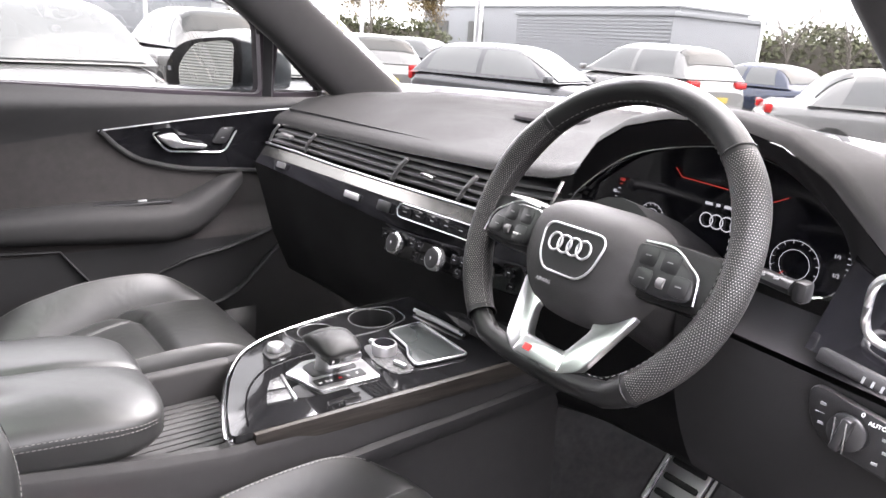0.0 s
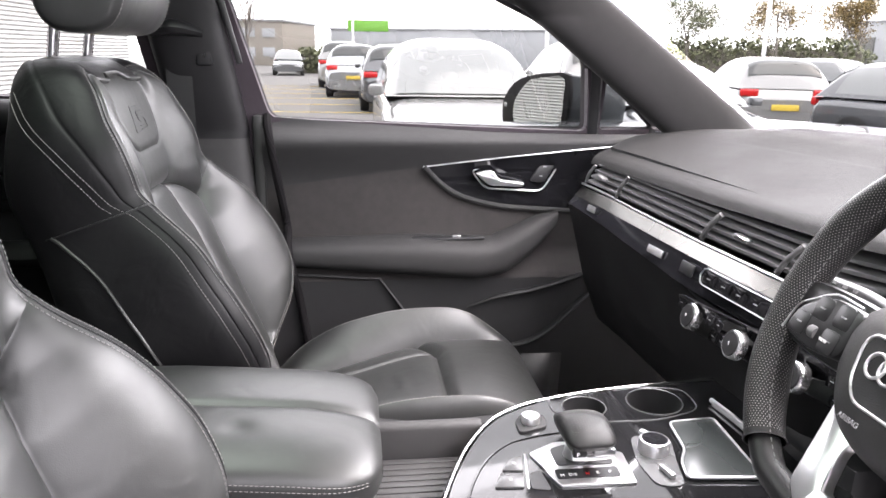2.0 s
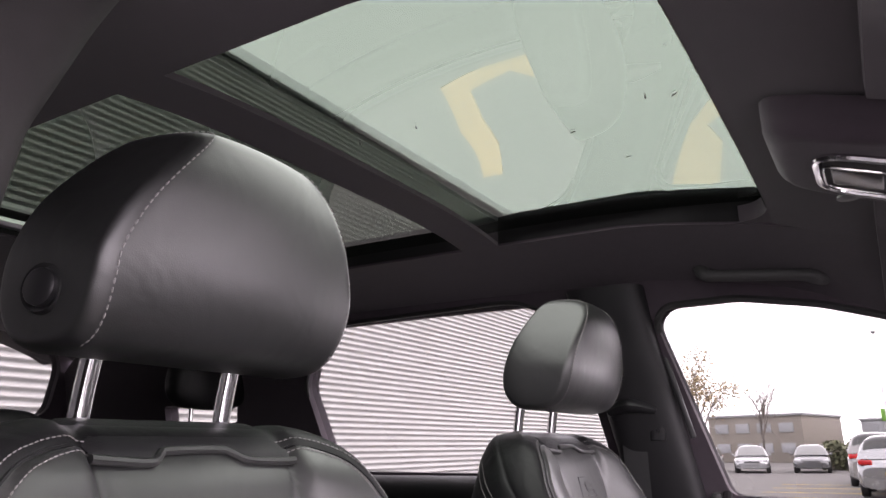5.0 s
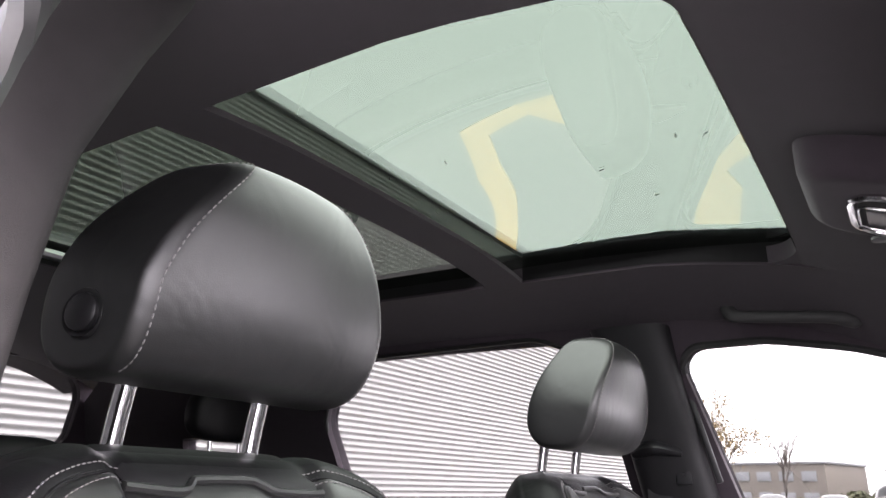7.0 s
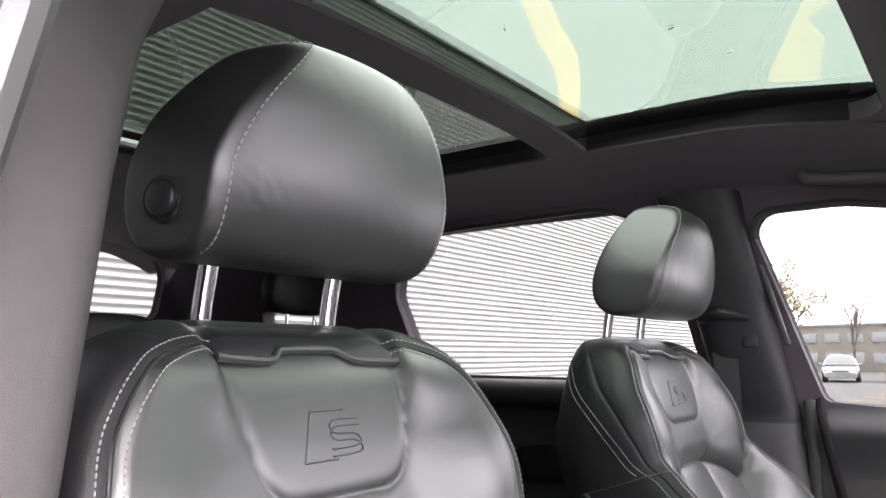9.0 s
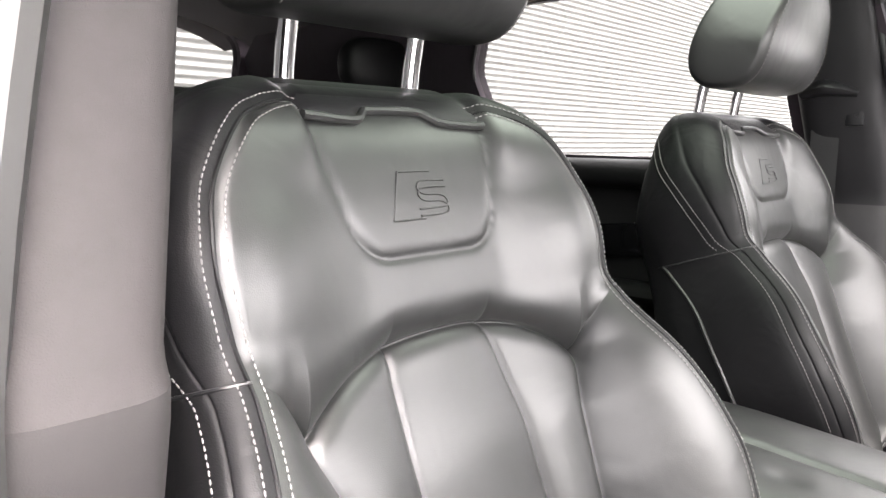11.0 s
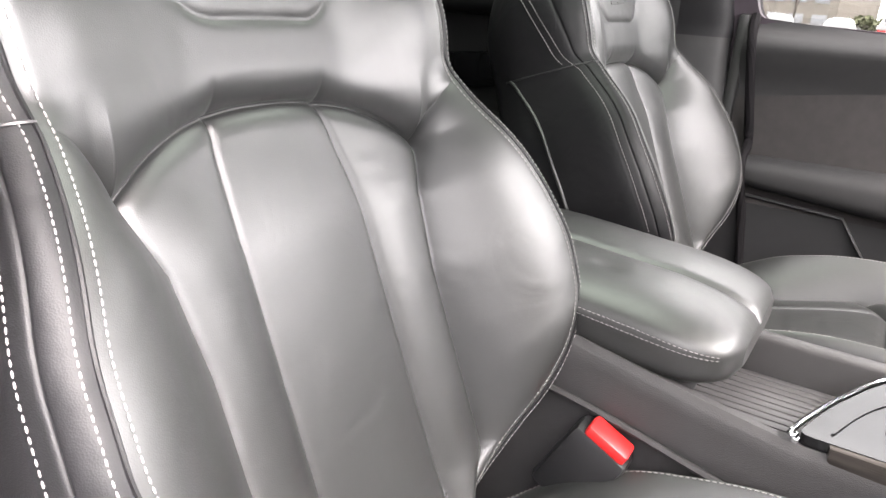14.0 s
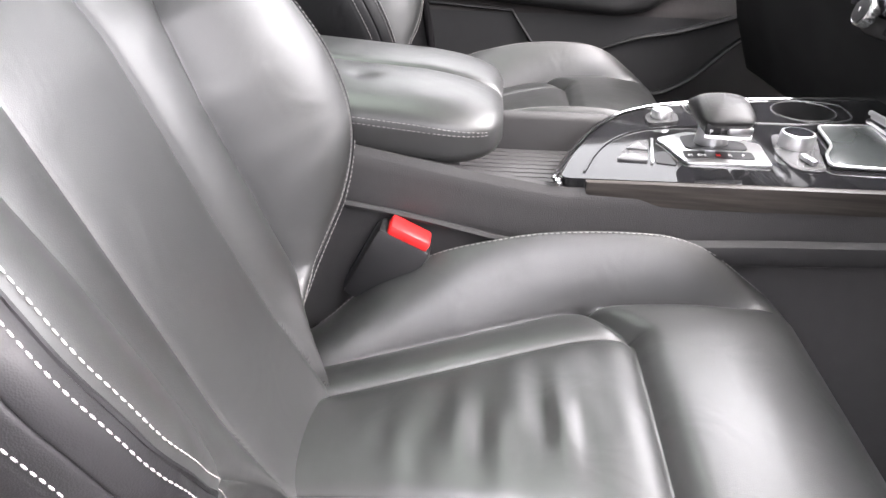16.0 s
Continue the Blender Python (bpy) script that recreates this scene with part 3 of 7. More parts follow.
    def cush_depth(x, s):
        a, w, b = abs(x), half(s), base_seam(s)
        st = thigh_seam(a)
        rise = float(np.mean(np.interp([s - 0.02, s - 0.01, s, s + 0.01, s + 0.02], [0, 0.028, 0.10, 0.18, 0.265, 0.335, 0.40, 0.447, 0.475, 0.52], [-0.012, -0.006, 0.036, 0.058, 0.063, 0.059, 0.054, 0.036, 0.010, -0.004])))
        g = min(1.0, max(0.0, (a - b) / (w - EDGE - b)))
        d = rise * g ** 0.9 + 0.005 * 4 * g * (1 - g) * smoothstep(0.50, 0.40, s)
        d -= 0.012 * math.exp(-abs(a - b) / 0.008) * smoothstep(0.52, 0.44, s)
        if a < b:
            front = smoothstep(st - 0.004, st + 0.025, s)
            d -= 0.011 * math.exp(-abs(s - st) / 0.009)
            d -= 0.006 * math.exp(-abs(a - b + 0.055) / 0.006) * (1 - front)
            d += 0.012 * front * (1 - (a / (b + 0.03)) ** 2) * smoothstep(0.52, 0.42, s)
            c = b - 0.055
            if a < c:
                k = 1 - (a / c) ** 2
                d += (0.0036 * math.sin(s * 2 * math.pi / 0.045 + 11 * x) + 0.0022 * math.sin(s * 2 * math.pi / 0.027 - 23 * x)) * smoothstep(0.08, 0.22, s) * (0.45 + 0.55 * math.sin(31 * x + 1.2) ** 2) * smoothstep(st - 0.01, st - 0.07, s) * k * (1.0 if side > 0 else 0.25)
                d += 0.004 * k * (1 - front)
        edge = max(0.0, (a - (w - EDGE)) / EDGE)
        d -= 0.010 * edge + 0.022 * edge ** 2.2
        return d

    def cpoint(x, s, lift=0.0):
        (y, z), (ty, tz) = on_line(CUSH_LINE, CUSH_RUN, s)
        d = cush_depth(x, s) + lift
        return (cx + x, y - tz * d, z + ty * d)

    CL = CUSH_RUN[-1]

    def cplace(u, v):
        t = 2 * u - 1
        s = v * CL
        for _ in range(5):
            b = base_seam(s)
            x = math.copysign(spread(abs(t), [0.0, b - 0.055, b, half(s) - EDGE, half(s)], 0.6), t)
            s = spread(v, [0.0, thigh_seam(abs(x)), 0.50, CL], 0.6)
        return x, s

    def cclass(u, v):
        t, i = abs(2 * u - 1), int(u > 0.5)
        if t > 0.5 and v < 0.667:
            return ("cushion_bolster", i)
        if v > 0.3333:
            return ("thigh_support", 0)
        return ("cushion_side_panel", i) if t > 0.25 else ("cushion_centre_panel", 0)

    ckeys = [("thigh_support", 0), ("cushion_centre_panel", 0)] + [(k, i) for k in ("cushion_bolster", "cushion_side_panel") for i in (0, 1)]
    region_parts(lambda u, v: cpoint(*cplace(u, v)), cclass, 136, 153, {k: LEATHER for k in ckeys}, seat)
    lines = []
    for sx in (-1, 1):
        lines.append([cpoint(sx * (half(s) - EDGE - 0.002), s, 0.0012) for s in np.linspace(0.03, 0.50, 90)])
    stitches(lines, THREAD, seat, name="cushion_stitching", pitch=0.0058, length=0.0040, r=0.00065)

    def skirt(u, v):
        """The cushion's sides and front below the seam."""
        q = 1 - 2 * u
        s = 0.02 + 0.60 * (1 - abs(q))
        x, y, z = cpoint(math.copysign(half(s), q), s)
        return (cx + (x - cx) * (1 + 0.02 * math.sin(math.pi * v)), y, z + (0.56 - z) * v)

    part("cushion_base", grid(skirt, 60, 8), SOFT_DARK, seat, "dark plastic seat base trim")
    part("seat_frame", box((cx, 0.24, 0.56), (0.40, 0.46, 0.10), 0.02), BLACKPL, seat)
    for sx in (-0.19, 0.19):
        part("seat_rail", box((cx + sx, 0.22, 0.475), (0.05, 0.62, 0.07), 0.008), BLACKPL, seat, "black steel seat rail")
    headrest(cx, seat, side)
    return seat


front_seat(DRIVER_X, 1, "black leather sports seat with pale contrast stitching by the open doorway")
front_seat(PASSENGER_X, -1, "black leather sports seat with pale contrast stitching beside the closed door")


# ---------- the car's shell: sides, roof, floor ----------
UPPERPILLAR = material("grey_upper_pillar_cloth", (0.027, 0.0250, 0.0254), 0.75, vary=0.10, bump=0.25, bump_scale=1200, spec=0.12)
def side_x(z):
    """The inner side's distance from the centre line."""
    return 0.715 - 0.25 * max(0.0, z - 1.21) - 0.10 * max(0.0, z - 1.52)


def rounded(points, r=0.03, n=4):
    """An outline with its corners rounded."""
    out = []
    m = len(points)
    for k in range(m):
        a, b, c = (np.array(points[(k + d) % m], float) for d in (-1, 0, 1))
        p = b + (a - b) * min(0.45, r / (np.linalg.norm(a - b) + 1e-9))
        q = b + (c - b) * min(0.45, r / (np.linalg.norm(c - b) + 1e-9))
        for i in range(n + 1):
            t = i / n
            out.append(tuple((1 - t) ** 2 * p + 2 * t * (1 - t) * b + t * t * q))
    return out


def side_sheet(outline, holes, sx, thick, mat, name, parent, label="", shift=0.0):
    """A wall of the car's side with real openings: an outline in y, z with holes, bent to the side's slope."""
    bm = bmesh.new()
    for loop in (outline, *holes):
        fine = []
        for k, (a, b) in enumerate(loop):
            c, d = loop[(k + 1) % len(loop)]
            n = max(1, int(math.hypot(c - a, d - b) / 0.06))
            fine += [(a + (c - a) * i / n, b + (d - b) * i / n) for i in range(n)]
        vs = [bm.verts.new((0, y, z)) for y, z in fine]
        for k in range(len(vs)):
            bm.edges.new((vs[k], vs[(k + 1) % len(vs)]))
    bmesh.ops.triangle_fill(bm, edges=bm.edges[:], use_beauty=True)
    ext = bmesh.ops.extrude_face_region(bm, geom=bm.faces[:])
    outer = {v for v in ext["geom"] if isinstance(v, bmesh.types.BMVert)}
    for v in bm.verts:
        v.co.x = sx * (side_x(v.co.z) + shift + (thick if v in outer else 0.0))
    return part(name, bm, mat, parent, label, angle=30)


FRONT_WINDOW = rounded([(0.045, 1.232), (-0.045, 1.560), (-0.020, 1.590), (0.110, 1.590), (0.246, 1.565), (0.345, 1.534), (0.577, 1.434), (0.690, 1.362), (0.712, 1.208)], 0.02, 3)
QUARTER = rounded([(0.738, 1.212), (0.738, 1.330), (0.868, 1.215)], 0.008, 2)
REAR_WINDOW = rounded([(-0.17, 1.268), (-0.225, 1.585), (-0.34, 1.634), (-0.899, 1.632), (-0.975, 1.490), (-0.915, 1.275)], 0.03, 4)
THIRD_WINDOW = rounded([(-1.24, 1.405), (-1.23, 1.46), (-1.54, 1.46), (-1.54, 1.405)], 0.012, 3)

shell = thing("car_body", (0, 0, 0.0), "dark grey car body seen from inside with open driver's doorway", "car")
upper = [(-2.25, 1.12), (0.955, 1.12), (0.955, 1.205), (0.40, 1.60), (0.20, 1.655), (-0.10, 1.675), (-1.90, 1.66), (-2.25, 1.45)]
side_sheet(upper, [FRONT_WINDOW, QUARTER, REAR_WINDOW, THIRD_WINDOW], -1, 0.05, HEADLINER, "window_frame", shell, "dark inner window surround")
driver_upper = [(-2.25, 1.205), (-0.10, 1.205), (-0.165, 1.590), (-0.06, 1.628), (0.11, 1.628), (0.26, 1.60), (0.40, 1.585), (0.20, 1.655), (-0.10, 1.675), (-1.90, 1.66), (-2.25, 1.45)]
side_sheet(driver_upper, [REAR_WINDOW, THIRD_WINDOW], 1, 0.05, HEADLINER, "window_frame", shell, "dark inner window surround")
side_sheet([(-2.25, 0.42), (0.0, 0.42), (-0.10, 1.205), (-2.25, 1.205)], [], 1, 0.05, SOFT_DARK, "side_lining", shell)
side_sheet([(-2.25, 0.42), (-0.08, 0.42), (-0.08, 1.205), (-2.25, 1.205)], [], -1, 0.05, SOFT_DARK, "side_lining", shell)

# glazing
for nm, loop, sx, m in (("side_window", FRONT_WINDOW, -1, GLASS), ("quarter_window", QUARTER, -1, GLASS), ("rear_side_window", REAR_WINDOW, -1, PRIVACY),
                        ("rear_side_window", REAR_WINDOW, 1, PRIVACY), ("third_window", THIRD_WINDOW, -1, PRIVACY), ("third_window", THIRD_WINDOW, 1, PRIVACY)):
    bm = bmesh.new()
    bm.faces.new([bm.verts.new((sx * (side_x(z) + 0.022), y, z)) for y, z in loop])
    pane = part(nm, bm, m, shell, "side glass tinted dark to dim the outdoors" if m == GLASS else "lightly tinted rear side glass", smooth=False)
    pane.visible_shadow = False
# rubber seals round the openings
for loop, sx, r in ((FRONT_WINDOW, -1, 0.0075), (REAR_WINDOW, -1, 0.006), (QUARTER, -1, 0.005)):
    low = min(z for _, z in loop) + 0.045
    first = max(k for k in range(len(loop)) if loop[k][1] < low and loop[(k + 1) % len(loop)][1] >= low) + 1
    run = [p for p in loop[first:] + loop[:first] if p[1] >= low]
    part("window_seal", tube([(sx * (side_x(z) + 0.002), y, z) for y, z in run], r, 6), RUBBER, shell, "black rubber window seal")
part("quarter_post", tube([(-side_x(1.20) - 0.004, 0.724, 1.20), (-side_x(1.36) - 0.004, 0.712, 1.36)], 0.0135, 8, flat=0.8), BLACKPL, shell, "black upright between window panes")

# roof lining with the sunroof opening
ROOF_Y = (0.212, -0.272, -0.350, -1.06)


def roof_z(x, y):
    lift = float(np.interp(y, [-2.2, -1.4, -0.6, 0.0, 0.21, 0.45, 0.62], [1.725, 1.728, 1.724, 1.712, 1.678, 1.590, 1.550]))
    return lift - 0.075 * (abs(x) / 0.60) ** 3.5


def lining(u, v, x0, x1, y0, y1):
    x, y = x0 + (x1 - x0) * u, y0 + (y1 - y0) * v
    return (x, y, roof_z(x, y))


def slab(x0, x1, y0, y1, nu, nv, thick=0.055):
    bm = grid(lambda u, v: lining(u, v, x0, x1, y0, y1), nu, nv)
    ext = bmesh.ops.extrude_face_region(bm, geom=bm.faces[:])
    bmesh.ops.translate(bm, vec=(0, 0, thick), verts=[v for v in ext["geom"] if isinstance(v, bmesh.types.BMVert)])
    return bm


RX, RXD = 0.398, 0.366
part("roof_lining", slab(-0.64, -RX, -2.2, 0.60, 10, 40), HEADLINER, shell, "dark cloth roof lining")
part("roof_lining", slab(RXD, 0.64, -2.2, 0.60, 10, 40), HEADLINER, shell, "dark cloth roof lining")
part("roof_lining", slab(-RX, RXD, ROOF_Y[0], 0.60, 20, 16), HEADLINER, shell, "dark cloth roof lining")
part("roof_lining", slab(-RX, RXD, -2.2, ROOF_Y[3], 20, 16), HEADLINER, shell, "dark cloth roof lining")
SEALBLACK = material("dull_black_seal", (0.008, 0.0072, 0.008), 0.9, spec=0.1, vary=0.1)
sunroof = thing("panoramic_sunroof", (0, -0.4, 1.70), "green-tinted panoramic glass sunroof in two panels", "sunroof")
part("cross_bar", slab(-RX, RXD, ROOF_Y[2], ROOF_Y[1], 20, 4, 0.008), HEADLINER, sunroof, "dark bar between the glass panels")
for nm, a, b in (("front_glass", ROOF_Y[1], ROOF_Y[0]), ("rear_glass", ROOF_Y[3], ROOF_Y[2])):
    bm = grid(lambda u, v: (lambda p: (p[0], p[1], 1.742 - 0.13 * (p[1] + 0.272) ** 2 - 0.08 * p[0] ** 2 if b > 0 else p[2] + 0.026))(lining(u, v, -RX - 0.01, RX + 0.01, a - (0.066 if b > 0 else 0.0), b)), 28, 18)
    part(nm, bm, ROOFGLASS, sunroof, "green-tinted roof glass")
    loop = [lining(u, v, -RX, RXD, a, b) for u, v in [(i / 12, 0) for i in range(13)] + [(1, i / 6) for i in range(1, 7)] + [(1 - i / 12, 1) for i in range(1, 13)] + [(0, 1 - i / 6) for i in range(1, 6)]]
    # the rim and seal run round three sides; the cross bar's side stays open
    run = loop[12:] + loop[:1] if b > 0 else loop[30:] + loop[:19]
    part("opening_rim", grid(lambda u, v: (lambda q: (q[0] * 0.994, q[1] + (0.002 if q[1] < (a + b) / 2 else -0.002), q[2] + 0.004 + 0.046 * v))(run[round(u * (len(run) - 1))]), len(run) - 1, 1), SEALBLACK, sunroof, "dull black rim of the roof opening")
    part("glass_seal", tube([(x * 1.012, y, z + 0.031) for x, y, z in run], 0.005, 8), SEALBLACK, sunroof, "black rubber seal round the glass")
for sx in (-1, 1):
    for cy, sy in ((ROOF_Y[0], -1), (ROOF_Y[3], 1)):
        rx = RXD if sx > 0 else RX
        arc = [(rx - 0.065 * (1 - math.sin(q)), cy + sy * 0.065 * (1 - math.cos(q))) for q in np.linspace(0, math.pi / 2, 10)]
        part("corner_fillet", plate([(rx + 0.002, cy - sy * 0.002)] + arc, lambda p, q, h: (sx * p, q, roof_z(p, q) + 0.002 + h), 0.028), HEADLINER, sunroof, "rounded corner of the roof opening")
specks = bmesh.new()
for x, y, z, turn in ((0.061, -0.158, 1.738, 20), (-0.050, 0.019, 1.729, 70), (0.016, 0.134, 1.719, 10), (0.011, 0.166, 1.715, 50), (-0.089, -0.268, 1.739, 0), (0.055, -0.256, 1.740, 35), (-0.16, 0.06, 1.724, 80)):
    box((x, y, z), (0.009, 0.0016, 0.0012), 0.0004, turn=(0, 0, turn), bm=specks)
specks = part("leaf_bit", specks, RUBBER, sunroof, "scattered dark bits of leaf on the glass")
specks["kind"] = "stuff"
part("blind_bar", tube([(x, -1.00, roof_z(x, -1.0) + 0.008) for x in np.linspace(-0.39, 0.39, 12)], 0.010, 8), SATIN, sunroof, "pale metal bar of the roof blind")

# windscreen, pillars, floor, tail
def screen(u, v):
    x = (-0.65 + 1.30 * u) * (1 - 0.10 * v)
    return (x, 1.345 - 0.72 * v - 0.30 * abs(2 * u - 1) ** 2.2 * (1 - 0.6 * v), 1.245 + 0.40 * v)


ws = part("windscreen", grid(screen, 24, 12), SCREEN, shell, "windscreen glass tinted dark to dim the outdoors")
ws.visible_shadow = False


def a_pillar(sx):
    def ring(u, v):
        v = 1.35 * v - 0.35
        y, z = 0.93 - 0.60 * v, 1.185 + 0.425 * v
        q = 2 * math.pi * u
        cx_, w, t = 0.655 - 0.072 * v, 0.066 - 0.012 * v, 0.036
        ny, nz = 0.58, 0.81
        a, b = w * math.copysign(abs(math.cos(q)) ** 0.7, math.cos(q)), t * math.copysign(abs(math.sin(q)) ** 0.8, math.sin(q))
        return (sx * (cx_ + b), y + ny * a + 0.045, z + nz * a + 0.02)
    return grid(ring, 24, 18, cu=True)


part("windscreen_pillar", a_pillar(-1), PILLAR, shell, "grey cloth-covered windscreen pillar")
part("windscreen_pillar", a_pillar(1), PILLAR, shell, "grey cloth-covered windscreen pillar")
part("screen_header", tube([(x, 0.595 - 0.06 * (abs(x) / 0.58) ** 2, 1.572 - 0.02 * abs(x)) for x in np.linspace(-0.58, 0.58, 16)], 0.032, 10, flat=0.6), HEADLINER, shell)


def b_pillar(sx):
    """The padded centre pillar, with a step below the belt line."""
    def ring(u, v):
        z = 0.45 + 1.20 * v
        q = 2 * math.pi * u
        if sx < 0:
            yc = float(np.interp(z, [0.45, 1.2, 1.65], [-0.02, -0.065, -0.135]))
            w = float(np.interp(z, [0.45, 0.9, 1.192, 1.20, 1.55, 1.65], [0.12, 0.080, 0.066, 0.070, 0.070, 0.080]))
        else:
            w = 0.075
            yc = float(np.interp(z, [0.45, 0.9, 1.09, 1.192, 1.20, 1.30, 1.42, 1.516, 1.6, 1.65], [-0.10, -0.055, -0.018, 0.008, 0.004, -0.028, -0.066, -0.088, -0.080, -0.06])) - w
        a = w * math.copysign(abs(math.cos(q)) ** 0.55, math.cos(q))
        b = 0.045 * math.copysign(abs(math.sin(q)) ** 0.55, math.sin(q))
        return (sx * (side_x(z) - (0.005 if sx < 0 else 0.024) + b), yc + a, z)
    return lambda z0, z1: grid(lambda u, v: ring(u, (z0 - 0.45 + (z1 - z0) * v) / 1.20), 32, 50, cu=True)


part("centre_pillar", b_pillar(-1)(0.45, 1.195), SOFT, shell, "dark grey centre pillar trim")
# same trim as the driver's upper pillar, coloured darker for the shade over there
part("upper_pillar", b_pillar(-1)(1.195, 1.63), SOFT_DARK, shell, "upper pillar cloth with its shade put into a dark colour")
part("centre_pillar", b_pillar(1)(0.45, 1.195), DOORPILLAR, shell, "pale grey centre pillar trim beside the doorway")
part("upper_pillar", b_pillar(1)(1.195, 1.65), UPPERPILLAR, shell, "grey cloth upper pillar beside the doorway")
part("door_aperture_seal", tube([(0.742, 0.06, 0.50), (0.738, 0.022, 1.10), (0.722, -0.005, 1.25), (0.655, -0.05, 1.52), (0.640, -0.02, 1.595), (0.630, 0.11, 1.618), (0.622, 0.26, 1.59), (0.615, 0.40, 1.55)], 0.011, 8, smooth=40), RUBBER, shell, "black rubber doorway seal")
part("floor_pan", box((0, -0.40, 0.41), (1.46, 3.6, 0.06), 0.01), CARPET, shell, "dark carpeted floor")
part("firewall", box((0, 1.33, 0.80), (1.44, 0.05, 0.80), 0.01), CARPET, shell, "dark carpeted bulkhead")
part("toe_board", box((0, 1.20, 0.56), (1.40, 0.42, 0.05), 0.01, turn=(42, 0, 0)), CARPET, shell, "carpeted toe board")
part("door_sill", box((0.745, 0.35, 0.44), (0.12, 1.20, 0.10), 0.02), PLASTIC, shell, "grained plastic door sill")
TAIL = rounded([(-0.575, 1.445), (-0.605, 1.63), (-0.52, 1.71), (0.52, 1.71), (0.605, 1.63), (0.575, 1.445)], 0.05, 4)
bm = bmesh.new()
for loop in ([(-0.66, 0.42), (0.66, 0.42), (0.66, 1.68), (0.5, 1.76), (-0.5, 1.76), (-0.66, 1.68)], TAIL):
    vs = [bm.verts.new((x, -2.02, z)) for x, z in loop]
    for k in range(len(vs)):
        bm.edges.new((vs[k], vs[(k + 1) % len(vs)]))
bmesh.ops.triangle_fill(bm, edges=bm.edges[:], use_beauty=True)
ext = bmesh.ops.extrude_face_region(bm, geom=bm.faces[:])
bmesh.ops.translate(bm, vec=(0, -0.05, 0), verts=[v for v in ext["geom"] if isinstance(v, bmesh.types.BMVert)])
part("tailgate_lining", bm, HEADLINER, shell, "dark tailgate lining round the rear window")
bm = bmesh.new()
bm.faces.new([bm.verts.new((x, -2.04, z)) for x, z in TAIL])
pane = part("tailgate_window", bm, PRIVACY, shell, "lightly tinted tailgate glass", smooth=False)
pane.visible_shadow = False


# ---------- passenger door ----------
# darker copies of SOFT and PLASTIC: the door's shade is in their colour
DOORSOFT = material("door_shaded_soft_plastic", (0.022, 0.0215, 0.0222), 0.62, spec=0.25, vary=0.10, bump=0.30, bump_scale=1100, cells=True)
DOORPL = material("door_shaded_grained_plastic", (0.0135, 0.0132, 0.0142), 0.55, vary=0.10, bump=0.22, bump_scale=1000, cells=True, spec=0.4)
def door_put(x):
    """Places y, z on the door's inner face at the distance x from the centre line, h standing out into the cabin."""
    return lambda a, b, h: (-(x + 0.0) + h, a, b)


door = thing("passenger_door", (-0.74, 0.45, 0.45), "closed dark grey door panel with suede insert and chrome handle", "car door")


def door_x(y, z):
    """The depth of the door card at a height, bulging at the belt and below the armrest."""
    return -0.700 + 0.030 * smoothstep(1.10, 1.20, z) - 0.040 * smoothstep(1.185, 1.225, z) + 0.045 * smoothstep(0.96, 0.90, z) - 0.02 * smoothstep(0.8, 0.5, z)


def belt_z(y):
    return float(np.interp(y, [0.0, 0.2, 0.5, 0.7, 0.95], [1.238, 1.224, 1.208, 1.205, 1.205]))


def split_z(y):
    """Where the upper pad meets the suede."""
    w = 0.030 * smoothstep(0.355, 0.40, y)
    return float(np.mean(np.interp([y - w, y - w / 2, y, y + w / 2, y + w], [0.0, 0.064, 0.219, 0.358, 0.39, 0.42, 0.516, 0.69, 0.80], [1.085, 1.094, 1.116, 1.136, 1.100, 1.075, 1.049, 1.036, 1.03])))


def chrome_z(y):
    return float(np.interp(y, [0.0, 0.064, 0.219, 0.358, 0.526, 0.684, 0.80, 0.90], [1.085, 1.094, 1.116, 1.136, 1.157, 1.174, 1.185, 1.200]))


Y0, Y1 = 0.030, 0.905


def between(lo, hi, y0=Y0, y1=Y1, nu=70, nv=14, off=0.0):
    def fn(u, v):
        y = y0 + (y1 - y0) * u
        z = lo(y) + (hi(y) - lo(y)) * v
        return (door_x(y, z) + off, y, z)
    return grid(fn, nu, nv)


part("upper_pad", between(chrome_z, belt_z), DOORSOFT, door, "dark grey grained upper door pad")
part("belt_ledge", grid(lambda u, v: (door_x(Y0, belt_z(Y0)) - 0.055 * v, Y0 + (Y1 - Y0) * u, belt_z(Y0 + (Y1 - Y0) * u) - 0.003 * v), 40, 3), DOORSOFT, door)
part("handle_bezel", between(split_z, chrome_z, 0.36, Y1, 70, 12, 0.001), GLOSS, door, "gloss black trim round the door handle")
part("suede_panel", between(lambda y: 0.90, split_z, nv=20), ALCANTARA, door, "grey-brown suede door insert")
part("lower_panel", between(lambda y: 0.48, lambda y: 0.90, nv=20), DOORPL, door, "grained plastic lower door panel")
part("chrome_strip", tube([(door_x(y, chrome_z(y)) + 0.002, y, chrome_z(y)) for y in np.linspace(0.355, 0.885, 50)], 0.0014, 6), SATIN, door, "thin bright metal strip")
part("bezel_edge", tube([(door_x(y, split_z(y)) + 0.003, y, split_z(y)) for y in np.linspace(0.357, 0.70, 50)], 0.006, 8), DOORSOFT, door)
put = door_put(0.700)
hb = rounded([(0.456, 1.129), (0.654, 1.152), (0.613, 1.082), (0.488, 1.089)], 0.016, 5)
part("handle_cup", plate(hb, put, 0.005, 0.002), GLOSS, door, "dark recessed handle cup")
part("handle_rim", tube([put(a, b, 0.006) for a, b in hb], 0.0020, 6, closed=True), SATIN, door, "bright rim of the handle cup")
